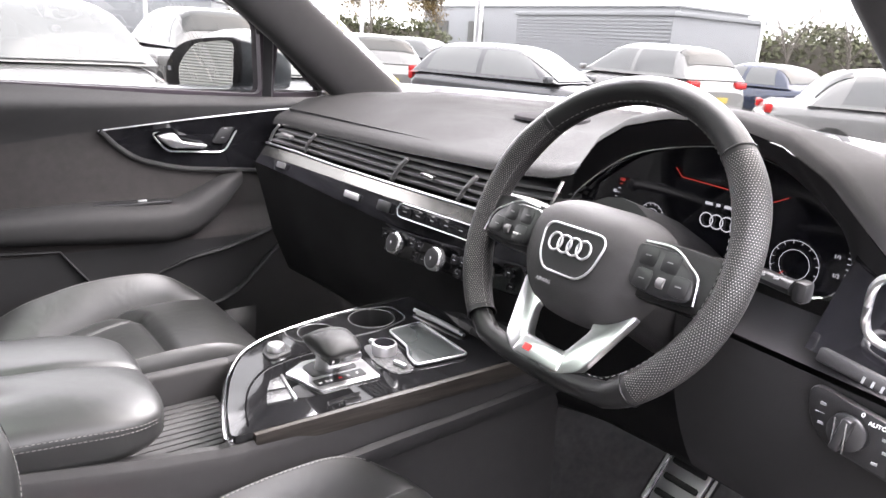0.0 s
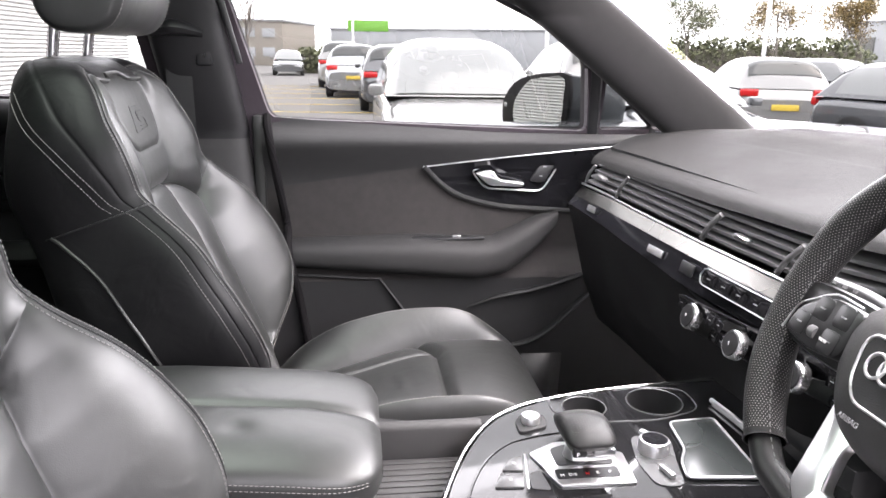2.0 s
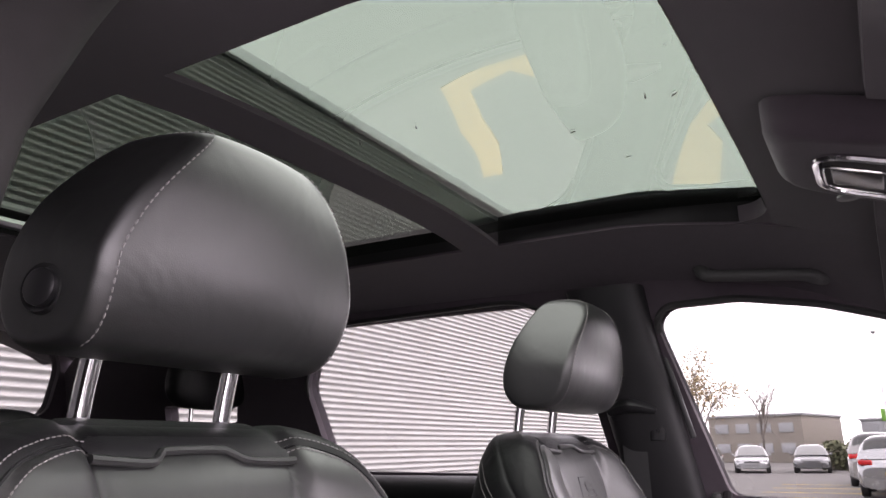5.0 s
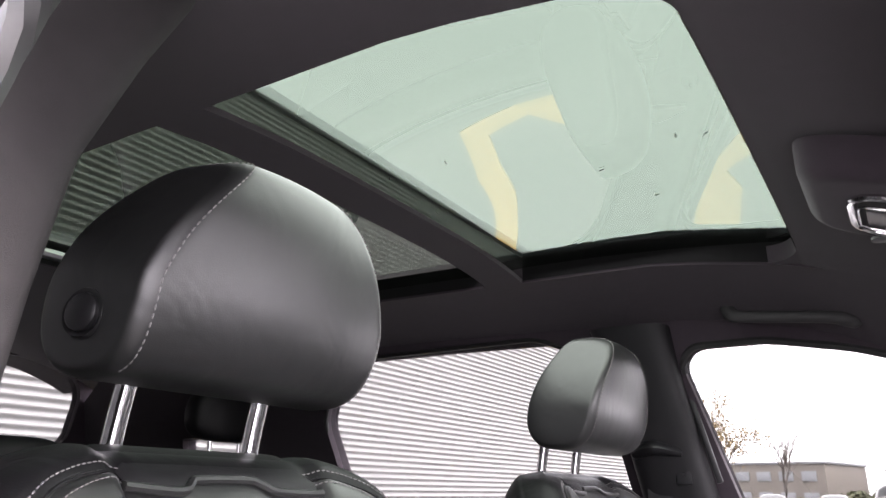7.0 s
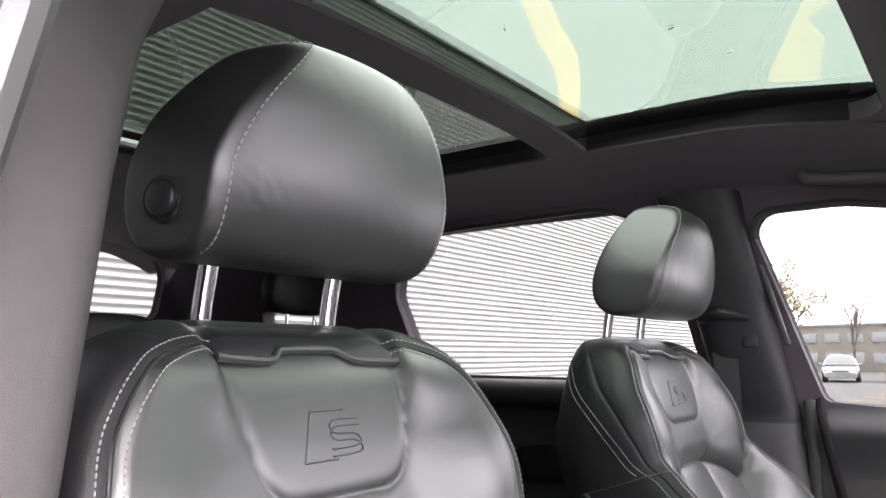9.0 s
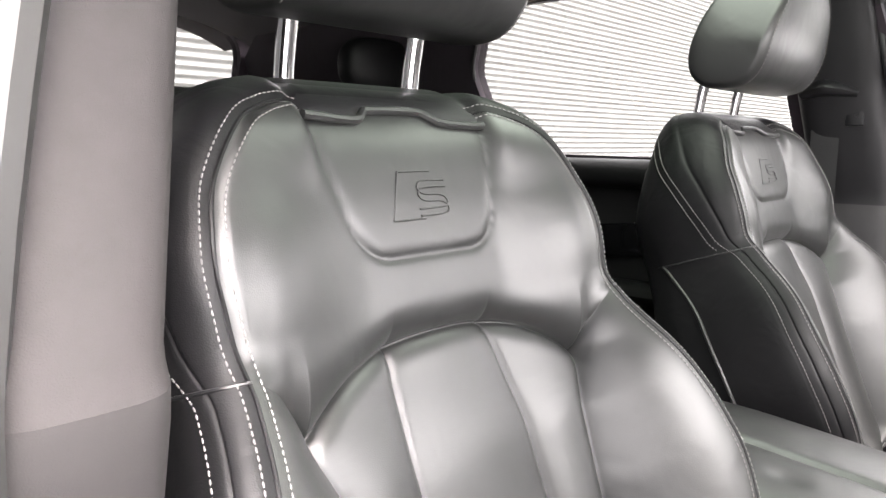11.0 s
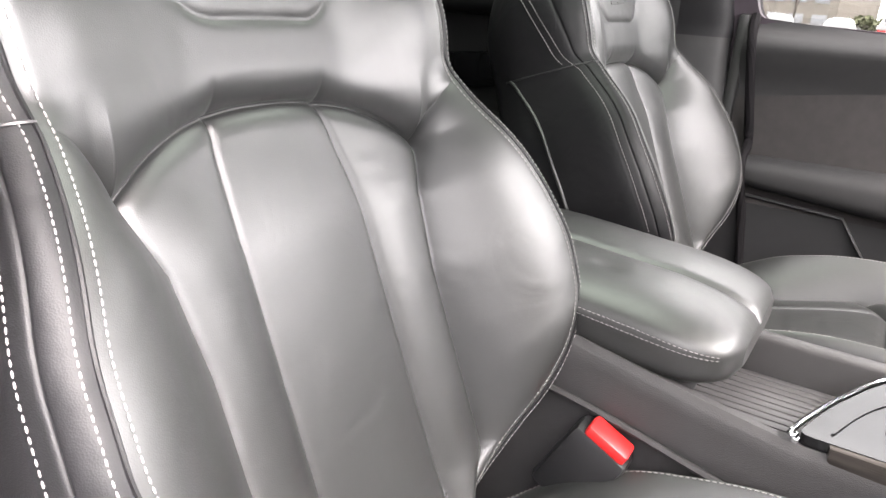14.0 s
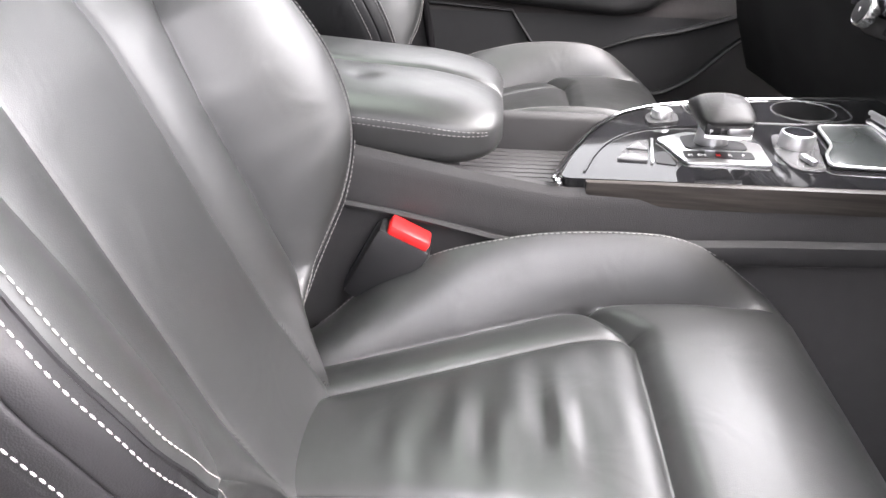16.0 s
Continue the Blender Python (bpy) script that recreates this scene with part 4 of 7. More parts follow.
lever = rounded([(0.462, 1.125), (0.500, 1.132), (0.514, 1.112), (0.572, 1.103), (0.570, 1.093), (0.492, 1.099)], 0.010, 4)
part("door_handle", plate(lever, lambda a, b, h: put(a, b, h + 0.006 + 0.012 * smoothstep(0.58, 0.50, a)), 0.012, 0.004, 3), SATIN, door, "satin metal pull handle")
bp = rounded([(0.606, 1.141), (0.641, 1.145), (0.615, 1.101), (0.583, 1.104)], 0.009, 3)
sw = part("lock_switch", plate(bp, put, 0.011, 0.002), BLACKPL, door, "black lock switch")
for zz in (1.136, 1.116):
    part("switch_mark", box(put(0.604 + (zz - 1.104) * 0.35, zz, 0.0115), (0.0008, 0.007, 0.0025), 0), GREYMARK, sw)


# the armrest with its pull at the front
def rest(u, v):
    y = 0.03 + 0.62 * u
    top = float(np.interp(y, [0.03, 0.09, 0.34, 0.46, 0.505, 0.552, 0.604, 0.65], [0.975, 0.985, 0.990, 0.985, 0.985, 1.005, 1.030, 1.040]))
    low = float(np.interp(y, [0.03, 0.098, 0.31, 0.47, 0.53, 0.577, 0.62, 0.65], [0.935, 0.930, 0.912, 0.898, 0.908, 0.940, 0.980, 1.008]))
    out = float(np.interp(y, [0.03, 0.10, 0.30, 0.46, 0.55, 0.60, 0.65], [0.055, 0.062, 0.072, 0.074, 0.060, 0.045, 0.012]))
    q = math.pi * v
    c, h = (top + low) / 2, (top - low) / 2
    return (-0.700 + (out + 0.012) * math.copysign(abs(math.sin(q)) ** 0.5, math.sin(q)) - 0.006, y, c - h * math.copysign(abs(math.cos(q)) ** 0.7, math.cos(q)))


part("armrest", grid(rest, 60, 24), DOORSOFT, door, "padded dark grey door armrest with pull")
ap = rounded([(0.325, 0.0), (0.345, 0.020), (0.470, 0.018), (0.490, -0.004), (0.41, -0.010)], 0.012, 3)
cup = part("window_switch_panel", plate(ap, lambda a, b, h: (-0.662 - b * 0.9, a, 0.986 + h), 0.005, 0.002), BLACKPL, door, "black window switch panel")
part("switch", box((-0.662, 0.425, 0.993), (0.006, 0.018, 0.004), 0.001), SATIN, cup, "chrome-tipped window switch")
part("crease", tube([(door_x(0.1, 0.915) + 0.004, 0.04, 0.918), (door_x(0.26, 0.905) + 0.005, 0.262, 0.905), (door_x(0.30, 0.84) + 0.006, 0.312, 0.835), (door_x(0.3, 0.75) + 0.004, 0.40, 0.71)], 0.0045, 6, flat=0.7), PLASTIC, door, "raised edge of the lower pocket")


def pocket(u, v):
    y, z = 0.05 + 0.62 * u, 0.50 + 0.22 * v
    return (door_x(y, z) + 0.055 * math.sin(math.pi * v) ** 0.5 * smoothstep(0, 0.1, u) * smoothstep(1.0, 0.9, u), y, z)


part("door_pocket", grid(pocket, 40, 10), PLASTIC, door, "moulded bottle pocket")
part("speaker_grille", lathe([(0.0, 0.006), (0.070, 0.006), (0.076, 0.003), (0.078, 0.0)], (-0.668, 0.60, 0.78), (1, 0, 0), 36), BLACKPL, door, "round black speaker grille")
for k, pts in enumerate(([(0.45, 0.835), (0.52, 0.86), (0.60, 0.875), (0.70, 0.905), (0.78, 0.93)], [(0.49, 0.76), (0.56, 0.745), (0.63, 0.775), (0.72, 0.86), (0.80, 0.90)])):
    part("kick_ridge", tube([(door_x(y, z) + 0.002, y, z) for y, z in pts], [0.003, 0.010, 0.010, 0.004], 8, smooth=24, flat=0.6), SOFT_DARK, door, "moulded ridge at the front of the door")
part("door_seal", tube([(-0.700, 0.040, 1.238), (-0.668, 0.046, 1.195), (-0.676, 0.060, 1.10), (-0.694, 0.072, 1.01), (-0.640, 0.076, 0.985), (-0.629, 0.080, 0.955), (-0.645, 0.086, 0.915), (-0.650, 0.095, 0.87), (-0.650, 0.112, 0.75), (-0.665, 0.13, 0.55)], 0.0085, 8, smooth=60), SEALBLACK, door, "black rubber seal along the door edge")
part("door_edge", box((-0.712, 0.022, 0.86), (0.05, 0.022, 0.76), 0.008), RUBBER, door, "black rubber door edge")
part("door_skin", box((-0.79, 0.46, 0.82), (0.06, 0.92, 0.80), 0.02), material("grey_car_paint", (0.10, 0.11, 0.12), 0.25, 0.4, vary=0.04, coat=0.8), door, "grey painted outer skin")

# door mirror
mir = thing("door_mirror", (-0.86, 0.70, 1.19), "dark grey door mirror reflecting a corrugated wall", "car mirror")
MPAINT = material("dark_grey_paint", (0.075, 0.085, 0.092), 0.28, 0.2, vary=0.05, coat=0.7)


mput = lambda a, b, h: (-0.905 + a, 0.653 + 0.60 * (a - 0.022) - h, 1.253 + b)


def closed_curve(points, n):
    """A smooth closed outline through a few points."""
    m = len(points)
    line = curve_through(points[-3:] + points + points[:3], n * (m + 5))
    return [line[round(n * 3 + k)] for k in range(n * m)]


RIMLINE = closed_curve([(-0.091, -0.015), (-0.084, 0.012), (-0.057, 0.046), (-0.018, 0.064), (0.036, 0.0725), (0.086, 0.074), (0.096, 0.055), (0.098, 0.000), (0.084, -0.055), (0.030, -0.067), (-0.043, -0.069), (-0.084, -0.060)], 5)
GLASSLINE = closed_curve([(-0.053, -0.020), (-0.046, 0.010), (-0.012, 0.051), (0.018, 0.0595), (0.080, 0.0645), (0.0865, 0.022), (0.080, -0.046), (0.054, -0.058), (-0.030, -0.058), (-0.050, -0.046)], 6)


def housing(u, v):
    a, b = RIMLINE[round(u * len(RIMLINE)) % len(RIMLINE)]
    k = (1 - 0.40 * v ** 1.6) if v < 0.9 else (1 - 0.40 * v ** 1.6) * max(0.0, 1 - ((v - 0.9) / 0.1) ** 2) ** 0.5
    x, y, z = mput(0.004 + (a - 0.004) * k, b * k - 0.012 * v, -0.004)
    return (x + 0.02 * v, y + 0.165 * v, z)


part("mirror_housing", grid(housing, len(RIMLINE), 24, cu=True), MPAINT, mir, "dark grey painted mirror shell")
part("mirror_rim", plate(RIMLINE, lambda a, b, h: mput(a, b, h - 0.004), 0.008, 0.003), BLACKPL, mir, "black rim of the mirror")
part("mirror_glass", grid(lambda u, v: (lambda m: mput(0.017 + (m[0] - 0.017) * v, m[1] * v, 0.0085 - 0.40 * (((m[0] - 0.017) * v) ** 2 + (m[1] * v) ** 2)))(GLASSLINE[round(u * len(GLASSLINE)) % len(GLASSLINE)]), len(GLASSLINE), 24, cu=True), MIRROR, mir, "convex mirror glass", angle=80)
part("warning_light", box(mput(-0.078, -0.008, 0.0055), (0.008, 0.004, 0.010), 0.001, turn=(0, 0, 31)), WHITEMARK, mir, "small pale warning light")
part("mirror_foot", tube([(-0.76, 0.77, 1.18), (-0.80, 0.755, 1.195), (-0.86, 0.73, 1.205)], [0.05, 0.04, 0.03], 10, smooth=8, flat=0.5), MPAINT, mir, "dark grey mirror foot")

# the driver's door, swung wide open on its front hinges beside the camera
open_door = thing("driver_door", (0.80, 0.98, 0.45), "wide open driver's door with dark lining and grey skin", "car door")
HINGE, SWING = Vector((0.80, 0.98, 0.0)), radians(68)
swing = lambda a, b, h: HINGE + Vector((math.sin(SWING), -math.cos(SWING), 0)) * a + Vector((-math.cos(SWING), -math.sin(SWING), 0)) * h + Vector((0, 0, b))
card = rounded([(0.0, 0.50), (0.92, 0.48), (0.98, 1.10), (0.96, 1.22), (0.02, 1.20)], 0.05, 4)
part("door_skin", plate(card, lambda a, b, h: swing(a, b, h - 0.06), 0.06, 0.01), MPAINT, open_door, "grey painted outer skin")
part("door_lining", plate([(a * 0.97 + 0.01, (b - 0.85) * 0.96 + 0.85) for a, b in card], lambda a, b, h: swing(a, b, h + 0.002), 0.035, 0.012), SOFT_DARK, open_door, "dark inner lining")
part("armrest", tube([swing(a, 0.985 - 0.02 * a, 0.055) for a in np.linspace(0.22, 0.86, 10)], 0.034, 12), SOFT, open_door, "padded armrest")
part("window_frame", tube([swing(a, b, -0.02) for a, b in ((0.02, 1.20), (0.42, 1.50), (0.66, 1.585), (0.98, 1.58), (0.975, 1.21))], 0.018, 8, smooth=40), RUBBER, open_door, "black window frame")


# ---------- dashboard ----------
dash = thing("dashboard", (0, 0.85, 0.95), "dark grey padded dashboard with long vents and gloss trim", "dashboard")


def face_y(x):
    """How far ahead the dashboard's face lies, across the car."""
    return float(np.interp(x, [-0.70, -0.63, -0.48, -0.15, 0.10, 0.17, 0.25, 0.70], [0.672, 0.684, 0.700, 0.718, 0.740, 0.775, 0.80, 0.80]))


def lip_z(x):
    return float(np.interp(x, [-0.70, -0.57, -0.12, 0.10, 0.17, 0.21, 0.255, 0.305, 0.37, 0.437, 0.503, 0.553, 0.613, 0.70],
                           [1.168, 1.172, 1.182, 1.188, 1.192, 1.205, 1.255, 1.283, 1.300, 1.305, 1.290, 1.262, 1.205, 1.13]))


def lip_y(x):
    return float(np.interp(x, [-0.70, -0.48, -0.15, 0.10, 0.20, 0.26, 0.35, 0.45, 0.60, 0.70], [0.676, 0.692, 0.710, 0.735, 0.760, 0.740, 0.722, 0.720, 0.735, 0.75]))


def top(u, v):
    left = -0.562 - 0.128 * smoothstep(-0.3, 0.62, v)
    x = left + (0.69 - left) * u
    y0, z0 = lip_y(x), lip_z(x)
    y = y0 + (1.325 - (0.30 if x < 0 else 0.10) * min(1.0, abs(x) / 0.65) ** 2.2 - y0) * v
    roll = 0.014 * (1 - max(0.0, 1 - v / 0.05) ** 2) ** 0.5 - 0.014 if v < 0.05 else 0.0
    back = 1.234 - 0.018 * smoothstep(0.55, 0.70, abs(x))
    k = smoothstep(-0.35, 0.62 if x < 0.2 else 0.75, v) if x < 0.2 else smoothstep(0.0, 0.75, v)
    k0 = smoothstep(-0.35, 0.62, 0.0) if x < 0.2 else 0.0
    step = 0.0035 * smoothstep(0.37, 0.39, v) * smoothstep(0.98, 0.90, v) * smoothstep(0.16, 0.10, x)
    return (x, y, z0 + roll + (back - z0) * (k - k0) / (1 - k0) - step)


part("top_pad", grid(top, 110, 100), material("grained_dash_top", (0.0130, 0.0128, 0.0130), 0.74, spec=0.12, vary=0.10, bump=0.35, bump_scale=1000, cells=True), dash, "grained dark grey top pad", angle=70)
# loudspeaker lid set into the top pad
part("centre_speaker", lathe([(0.0, 0.0016), (0.066, 0.0016), (0.069, 0.0008), (0.071, -0.004)], (-0.080, 1.005, 1.2305), (0, -0.01, 1), 40), SEALBLACK, dash, "round dark speaker lid")


def band(lo, hi, y_lo, y_hi, x0, x1, nu=60, nv=4):
    """A strip along the dashboard's face between two heights."""
    return grid(lambda u, v: (x0 + (x1 - x0) * u, face_y(x0 + (x1 - x0) * u) + y_lo + (y_hi - y_lo) * v, lo + (hi - lo) * v), nu, nv)


part("vent_recess", band(1.04, 1.19, 0.036, 0.036, -0.595, 0.24), BLACKPL, dash, "black recess behind the vent slats")
part("lip_underside", grid(lambda u, v: (-0.575 + 0.775 * u, lip_y(-0.575 + 0.775 * u) + 0.05 * v, lip_z(-0.575 + 0.775 * u) - 0.013 + 0.006 * v), 50, 3), SOFT_DARK, dash)
for k, z in enumerate((1.1215, 1.1335, 1.1455, 1.1575)):
    lean = 0.80 * (z - 1.1215)
    bm = grid(lambda u, v: (lambda x: (x, face_y(x) - 0.014 + 0.003 * k + 0.030 * v, z + 0.007 * v))(-0.583 + lean + (0.775 - lean) * u), 60, 1)
    ext = bmesh.ops.extrude_face_region(bm, geom=bm.faces[:])
    bmesh.ops.translate(bm, vec=(0, 0, 0.0042), verts=[v for v in ext["geom"] if isinstance(v, bmesh.types.BMVert)])
    part("vent_slat", bm, VENTGREY, dash, "dark grey vent slat")
for x, r in ((-0.587, 0.0028), (-0.447, 0.0034), (-0.149, 0.0042), (0.016, 0.0038)):
    part("vent_divider", tube([(x, face_y(x) - 0.016, 1.117), (x + 0.018, face_y(x) - 0.0155, 1.141), (x + 0.033, face_y(x) - 0.008, 1.160)], r, 8, smooth=8), VENTGREY, dash, "grey slanting upright between vents")
for x in (-0.507, -0.052):
    part("vent_tab", box((x, face_y(x) - 0.019, 1.143), (0.030, 0.012, 0.006), 0.002, turn=(0, 4, 3)), DIALMETAL if x > -0.1 else VENTGREY, dash, "vent adjuster tab")
part("vent_end", tube([(0.165, face_y(0.165) - 0.02, 1.113), (0.190, face_y(0.19) - 0.02, 1.178)], 0.003, 6), CHROME, dash, "chrome end of the vent band")
# upper part of the gloss strip; its bright reflection is set as a metal colour
part("reflection_band", band(1.092, 1.110, -0.031, -0.016, -0.60, 0.20), material("painted_reflection_trim", (0.17, 0.167, 0.158), 0.26, 1.0, vary=0.08, rough_vary=0.06), dash, "gloss trim band under the vents, its pale reflection painted in")
part("chrome_edge", tube([(x, face_y(x) - 0.017, 1.1125 + 0.004 * smoothstep(-0.3, -0.6, x)) for x in np.linspace(-0.598, 0.2, 40)], 0.0023, 6), SATIN, dash, "thin bright metal edge")


def strip_low(x):
    """The lower edge of the gloss strip, which narrows towards the door."""
    return float(np.interp(x, [-0.70, -0.55, -0.13, 0.70], [1.082, 1.074, 1.052, 1.052]))


gloss = part("gloss_strip", grid(lambda u, v: (lambda x: (x, face_y(x) - 0.044 + 0.013 * v, strip_low(x) + (1.0915 - strip_low(x)) * v))(-0.597 + 0.897 * u), 60, 4), GLOSS, dash, "gloss black fascia strip")
for x, z, w, m in ((-0.495, 1.086, 0.034, VENTGREY), (-0.232, 1.076, 0.046, SATIN)):
    part("badge", box((x, face_y(x) - 0.041, z), (w, 0.003, 0.012), 0.001, turn=(-17, 0, 4)), m, gloss, "small pale metal badge")
pod = part("screen_slot", box((-0.133, face_y(-0.133) - 0.042, 1.078), (0.034, 0.004, 0.018), 0.002, turn=(-17, 0, 4)), BLACKPL, gloss)
keys = part("button_bar", box((0.010, face_y(0.010) - 0.044, 1.084), (0.190, 0.010, 0.025), 0.003, turn=(-17, 0, 4)), GLOSS, dash, "bar of dark switches")
part("bar_rim", tube([(x, face_y(x) - 0.0500 - (z - 1.084) * -0.3, z) for x, z in [(x, 1.0735) for x in np.linspace(0.095, -0.075, 8)] + [(-0.081, 1.0755), (-0.086, 1.084), (-0.082, 1.0935), (-0.075, 1.0955)] + [(x, 1.0955) for x in np.linspace(-0.06, 0.095, 10)]], 0.0011, 6), SATIN, keys, "bright rim of the switch bar")
for k in range(5):
    x = -0.066 + 0.033 * k
    key = part("key", box((x, face_y(x) - 0.0478, 1.0835), (0.031, 0.004, 0.016), 0.001, turn=(-17, 0, 4)), GLOSS, keys)
    part("key_mark", box((x, face_y(x) - 0.0502, 1.0835), (0.008, 0.001, 0.0016), 0, turn=(-17, 0, 4)), GREYMARK, key)

# lower dashboard: glove box, knee panel and centre stack
def lower(u, v):
    x = -0.612 + 1.302 * u
    f = face_y(x) - 0.040 + 0.010 * smoothstep(0.2, 0.4, x)
    return (x, f + float(np.interp(v, [0, 0.12, 0.5, 0.8, 1], [0.0, 0.012, 0.045, 0.085, 0.20])), strip_low(x) - (strip_low(x) - 0.752) * v)


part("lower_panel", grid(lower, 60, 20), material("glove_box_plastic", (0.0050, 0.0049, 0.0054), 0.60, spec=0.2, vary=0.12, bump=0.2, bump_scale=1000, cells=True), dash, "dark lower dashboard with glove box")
part("centre_stack", grid(lambda u, v: (-0.13 + 0.34 * u, face_y(-0.13 + 0.34 * u) - 0.05 + 0.10 * v + 0.010 * (2 * u - 1) ** 2, 1.05 - 0.16 * v), 16, 10), BLACKPL, dash, "dark centre stack above the console")
climate = thing("climate_panel", (0.03, 0.67, 1.03), "gloss black climate control panel with three chrome-ringed dials", "climate control")
cput = lambda a, b, h: (a, face_y(a) - 0.058 - h * 0.93 + (b - 1.03) * -0.30, b + h * 0.3)
part("panel", plate(rounded([(-0.080, 1.004), (-0.096, 1.054), (0.190, 1.058), (0.180, 1.006)], 0.012, 3), cput, 0.012, 0.003), GLOSS, climate, "gloss black panel")
for x in (-0.055, 0.041, 0.130):
    o = Vector(cput(x, 1.031, 0.012))
    d = part("dial", lathe([(0.0182, 0.0), (0.0182, 0.008), (0.0176, 0.011), (0.0160, 0.0125), (0.0152, 0.0115)], o, (0, -0.93, 0.30), 40), DIALMETAL, climate, "chrome-ringed dial")
    part("dial_face", lathe([(0.0157, 0.0112), (0.0142, 0.0132), (0.0, 0.0140)], o, (0, -0.93, 0.30), 28), BLACKPL, d, "black dial face")
    part("dial_mark", box(Vector(cput(x, 1.031, 0.0265)), (0.0012, 0.001, 0.005), 0), WHITEMARK, d)
for x in (-0.083, -0.016, 0.002, 0.082, 0.100, 0.164):
    for b in (1.020, 1.042):
        k = part("climate_key", box(cput(x, b, 0.0119), (0.016, 0.0012, 0.014), 0.0004, turn=(-18, 0, 4)), GLOSS, climate)
        part("key_mark", box(cput(x, b, 0.0130), (0.005, 0.0006, 0.0010), 0, turn=(-18, 0, 4)), GREYMARK, k)

# instrument binnacle
cluster = thing("instrument_cluster", (0.40, 0.80, 1.15), "dark digital instrument cluster under a padded hood", "instrument cluster")
ARCH = curve_through([(0.176, 1.118), (0.183, 1.142), (0.206, 1.174), (0.271, 1.224), (0.342, 1.248), (0.420, 1.258), (0.490, 1.243), (0.537, 1.211), (0.563, 1.186), (0.570, 1.160), (0.565, 1.140), (0.552, 1.124), (0.527, 1.115)], 60)
HOODX = np.interp(np.linspace(0, 1, 61), [0, 0.12, 0.9, 1.0], [0.185, 0.21, 0.64, 0.66])
part("hood_inside", grid(lambda u, v: (lambda k: (HOODX[k] + (ARCH[k][0] - HOODX[k]) * v, lip_y(HOODX[k]) + (0.785 - lip_y(HOODX[k])) * v + 0.002, (lip_z(HOODX[k]) - 0.016) + (ARCH[k][1] - lip_z(HOODX[k]) + 0.016) * v))(round(u * 60)), 60, 8), SOFT_DARK, cluster, "dark matt inside of the hood")
part("cluster_rim", tube([(x, 0.784, z) for x, z in ARCH], 0.0018, 6), CHROME, cluster, "thin chrome line round the display")
bm = bmesh.new()
bm.faces.new([bm.verts.new((x, 0.80, z)) for x, z in ARCH])
part("display", bm, material("dark_display", (0.004, 0.004, 0.006), 0.12, vary=0.02), cluster, "dark display glass", smooth=False)
LIT, LITRED = emitter("display_white", (0.85, 0.88, 0.95), 0.016), emitter("display_red", (1.0, 0.08, 0.06), 0.010)
for x, z, r in ((0.314, 1.152, 0.019), (0.505, 1.144, 0.027)):
    for rr, m in ((r, LIT), (r * 0.62, LIT)):
        part("gauge_ring", tube([(x + rr * math.cos(q), 0.797, z + rr * math.sin(q)) for q in np.linspace(0, 2 * math.pi, 40, endpoint=False)], 0.00035, 4, closed=True), m, cluster, "white gauge ring")
    for k in range(14):
        q = radians(-60 + 300 * k / 13)
        part("gauge_tick", box((x + r * 0.93 * math.cos(q), 0.797, z + r * 0.93 * math.sin(q)), (0.0030, 0.0006, 0.0007), 0, turn=(0, -math.degrees(q), 0)), LIT, cluster)
part("needle", box((0.491, 0.797, 1.130), (0.010, 0.0006, 0.0012), 0, turn=(0, -45, 0)), LITRED, cluster)
FLAT = Matrix(((1, 0, 0), (0, 0, -1), (0, 1, 0))).to_4x4()
for text, x, z, size, m in (("26177 mi", 0.376, 1.136, 0.008, LIT), ("12:04", 0.376, 1.125, 0.008, LIT), ("504", 0.432, 1.136, 0.008, LIT), ("1/1", 0.548, 1.165, 0.006, LIT), ("1/2", 0.550, 1.145, 0.006, LIT), ("130", 0.262, 1.192, 0.006, LITRED), ("90", 0.252, 1.175, 0.006, LIT)):
    lettering(text, size, Matrix.Translation((x, 0.796, z)) @ FLAT, m, cluster, "readout")
for k in range(4):
    part("display_emblem", tube([(0.392 + 0.0135 * k + 0.0085 * math.cos(q), 0.797, 1.168 + 0.0085 * math.sin(q)) for q in np.linspace(0, 2 * math.pi, 24, endpoint=False)], 0.0008, 4, closed=True), LIT, cluster)
for k, w in enumerate((0.010, 0.005, 0.009)):
    part("title_bar", box((0.392 + 0.0125 * k, 0.797, 1.188), (w, 0.0006, 0.0035), 0), LIT, cluster)
part("red_line", tube([(0.340, 0.797, 1.222), (0.350, 0.797, 1.212), (0.470, 0.797, 1.206), (0.485, 0.797, 1.214)], 0.0006, 4), LITRED, cluster)
for k in range(8):
    part("scale_tick", box((0.248 + 0.002 * k, 0.797, 1.150 + 0.006 * k), (0.004, 0.0006, 0.0008), 0), LIT if k < 6 else LITRED, cluster)
    part("scale_tick", box((0.560, 0.797, 1.130 + 0.006 * k), (0.004, 0.0006, 0.0008), 0), LIT, cluster)

# end of the dashboard by the doorway: vent, light switch
part("side_fascia", grid(lambda u, v: (0.580 + 0.110 * u, 0.775 - 0.085 * v + 0.01 * u, 1.200 - 0.10 * v - 0.02 * u), 12, 8), GLOSS, dash, "gloss black fascia beside the cluster")
part("side_fascia", grid(lambda u, v: (0.46 + 0.23 * u, 0.775 - 0.085 * v, 1.110 - 0.020 * v - 0.012 * u), 12, 4), SOFT_DARK, dash, "gloss black fascia under the cluster")
part("side_vent_ring", tube([(0.655 + 0.032 * math.copysign(abs(math.cos(q)) ** 0.6, math.cos(q)), 0.694 - 0.1 * math.sin(q) * 0.03, 1.155 + 0.032 * math.copysign(abs(math.sin(q)) ** 0.6, math.sin(q))) for q in np.linspace(0, 2 * math.pi, 36, endpoint=False)], 0.0040, 8, closed=True), SATIN, dash, "bright surround of the side vent")
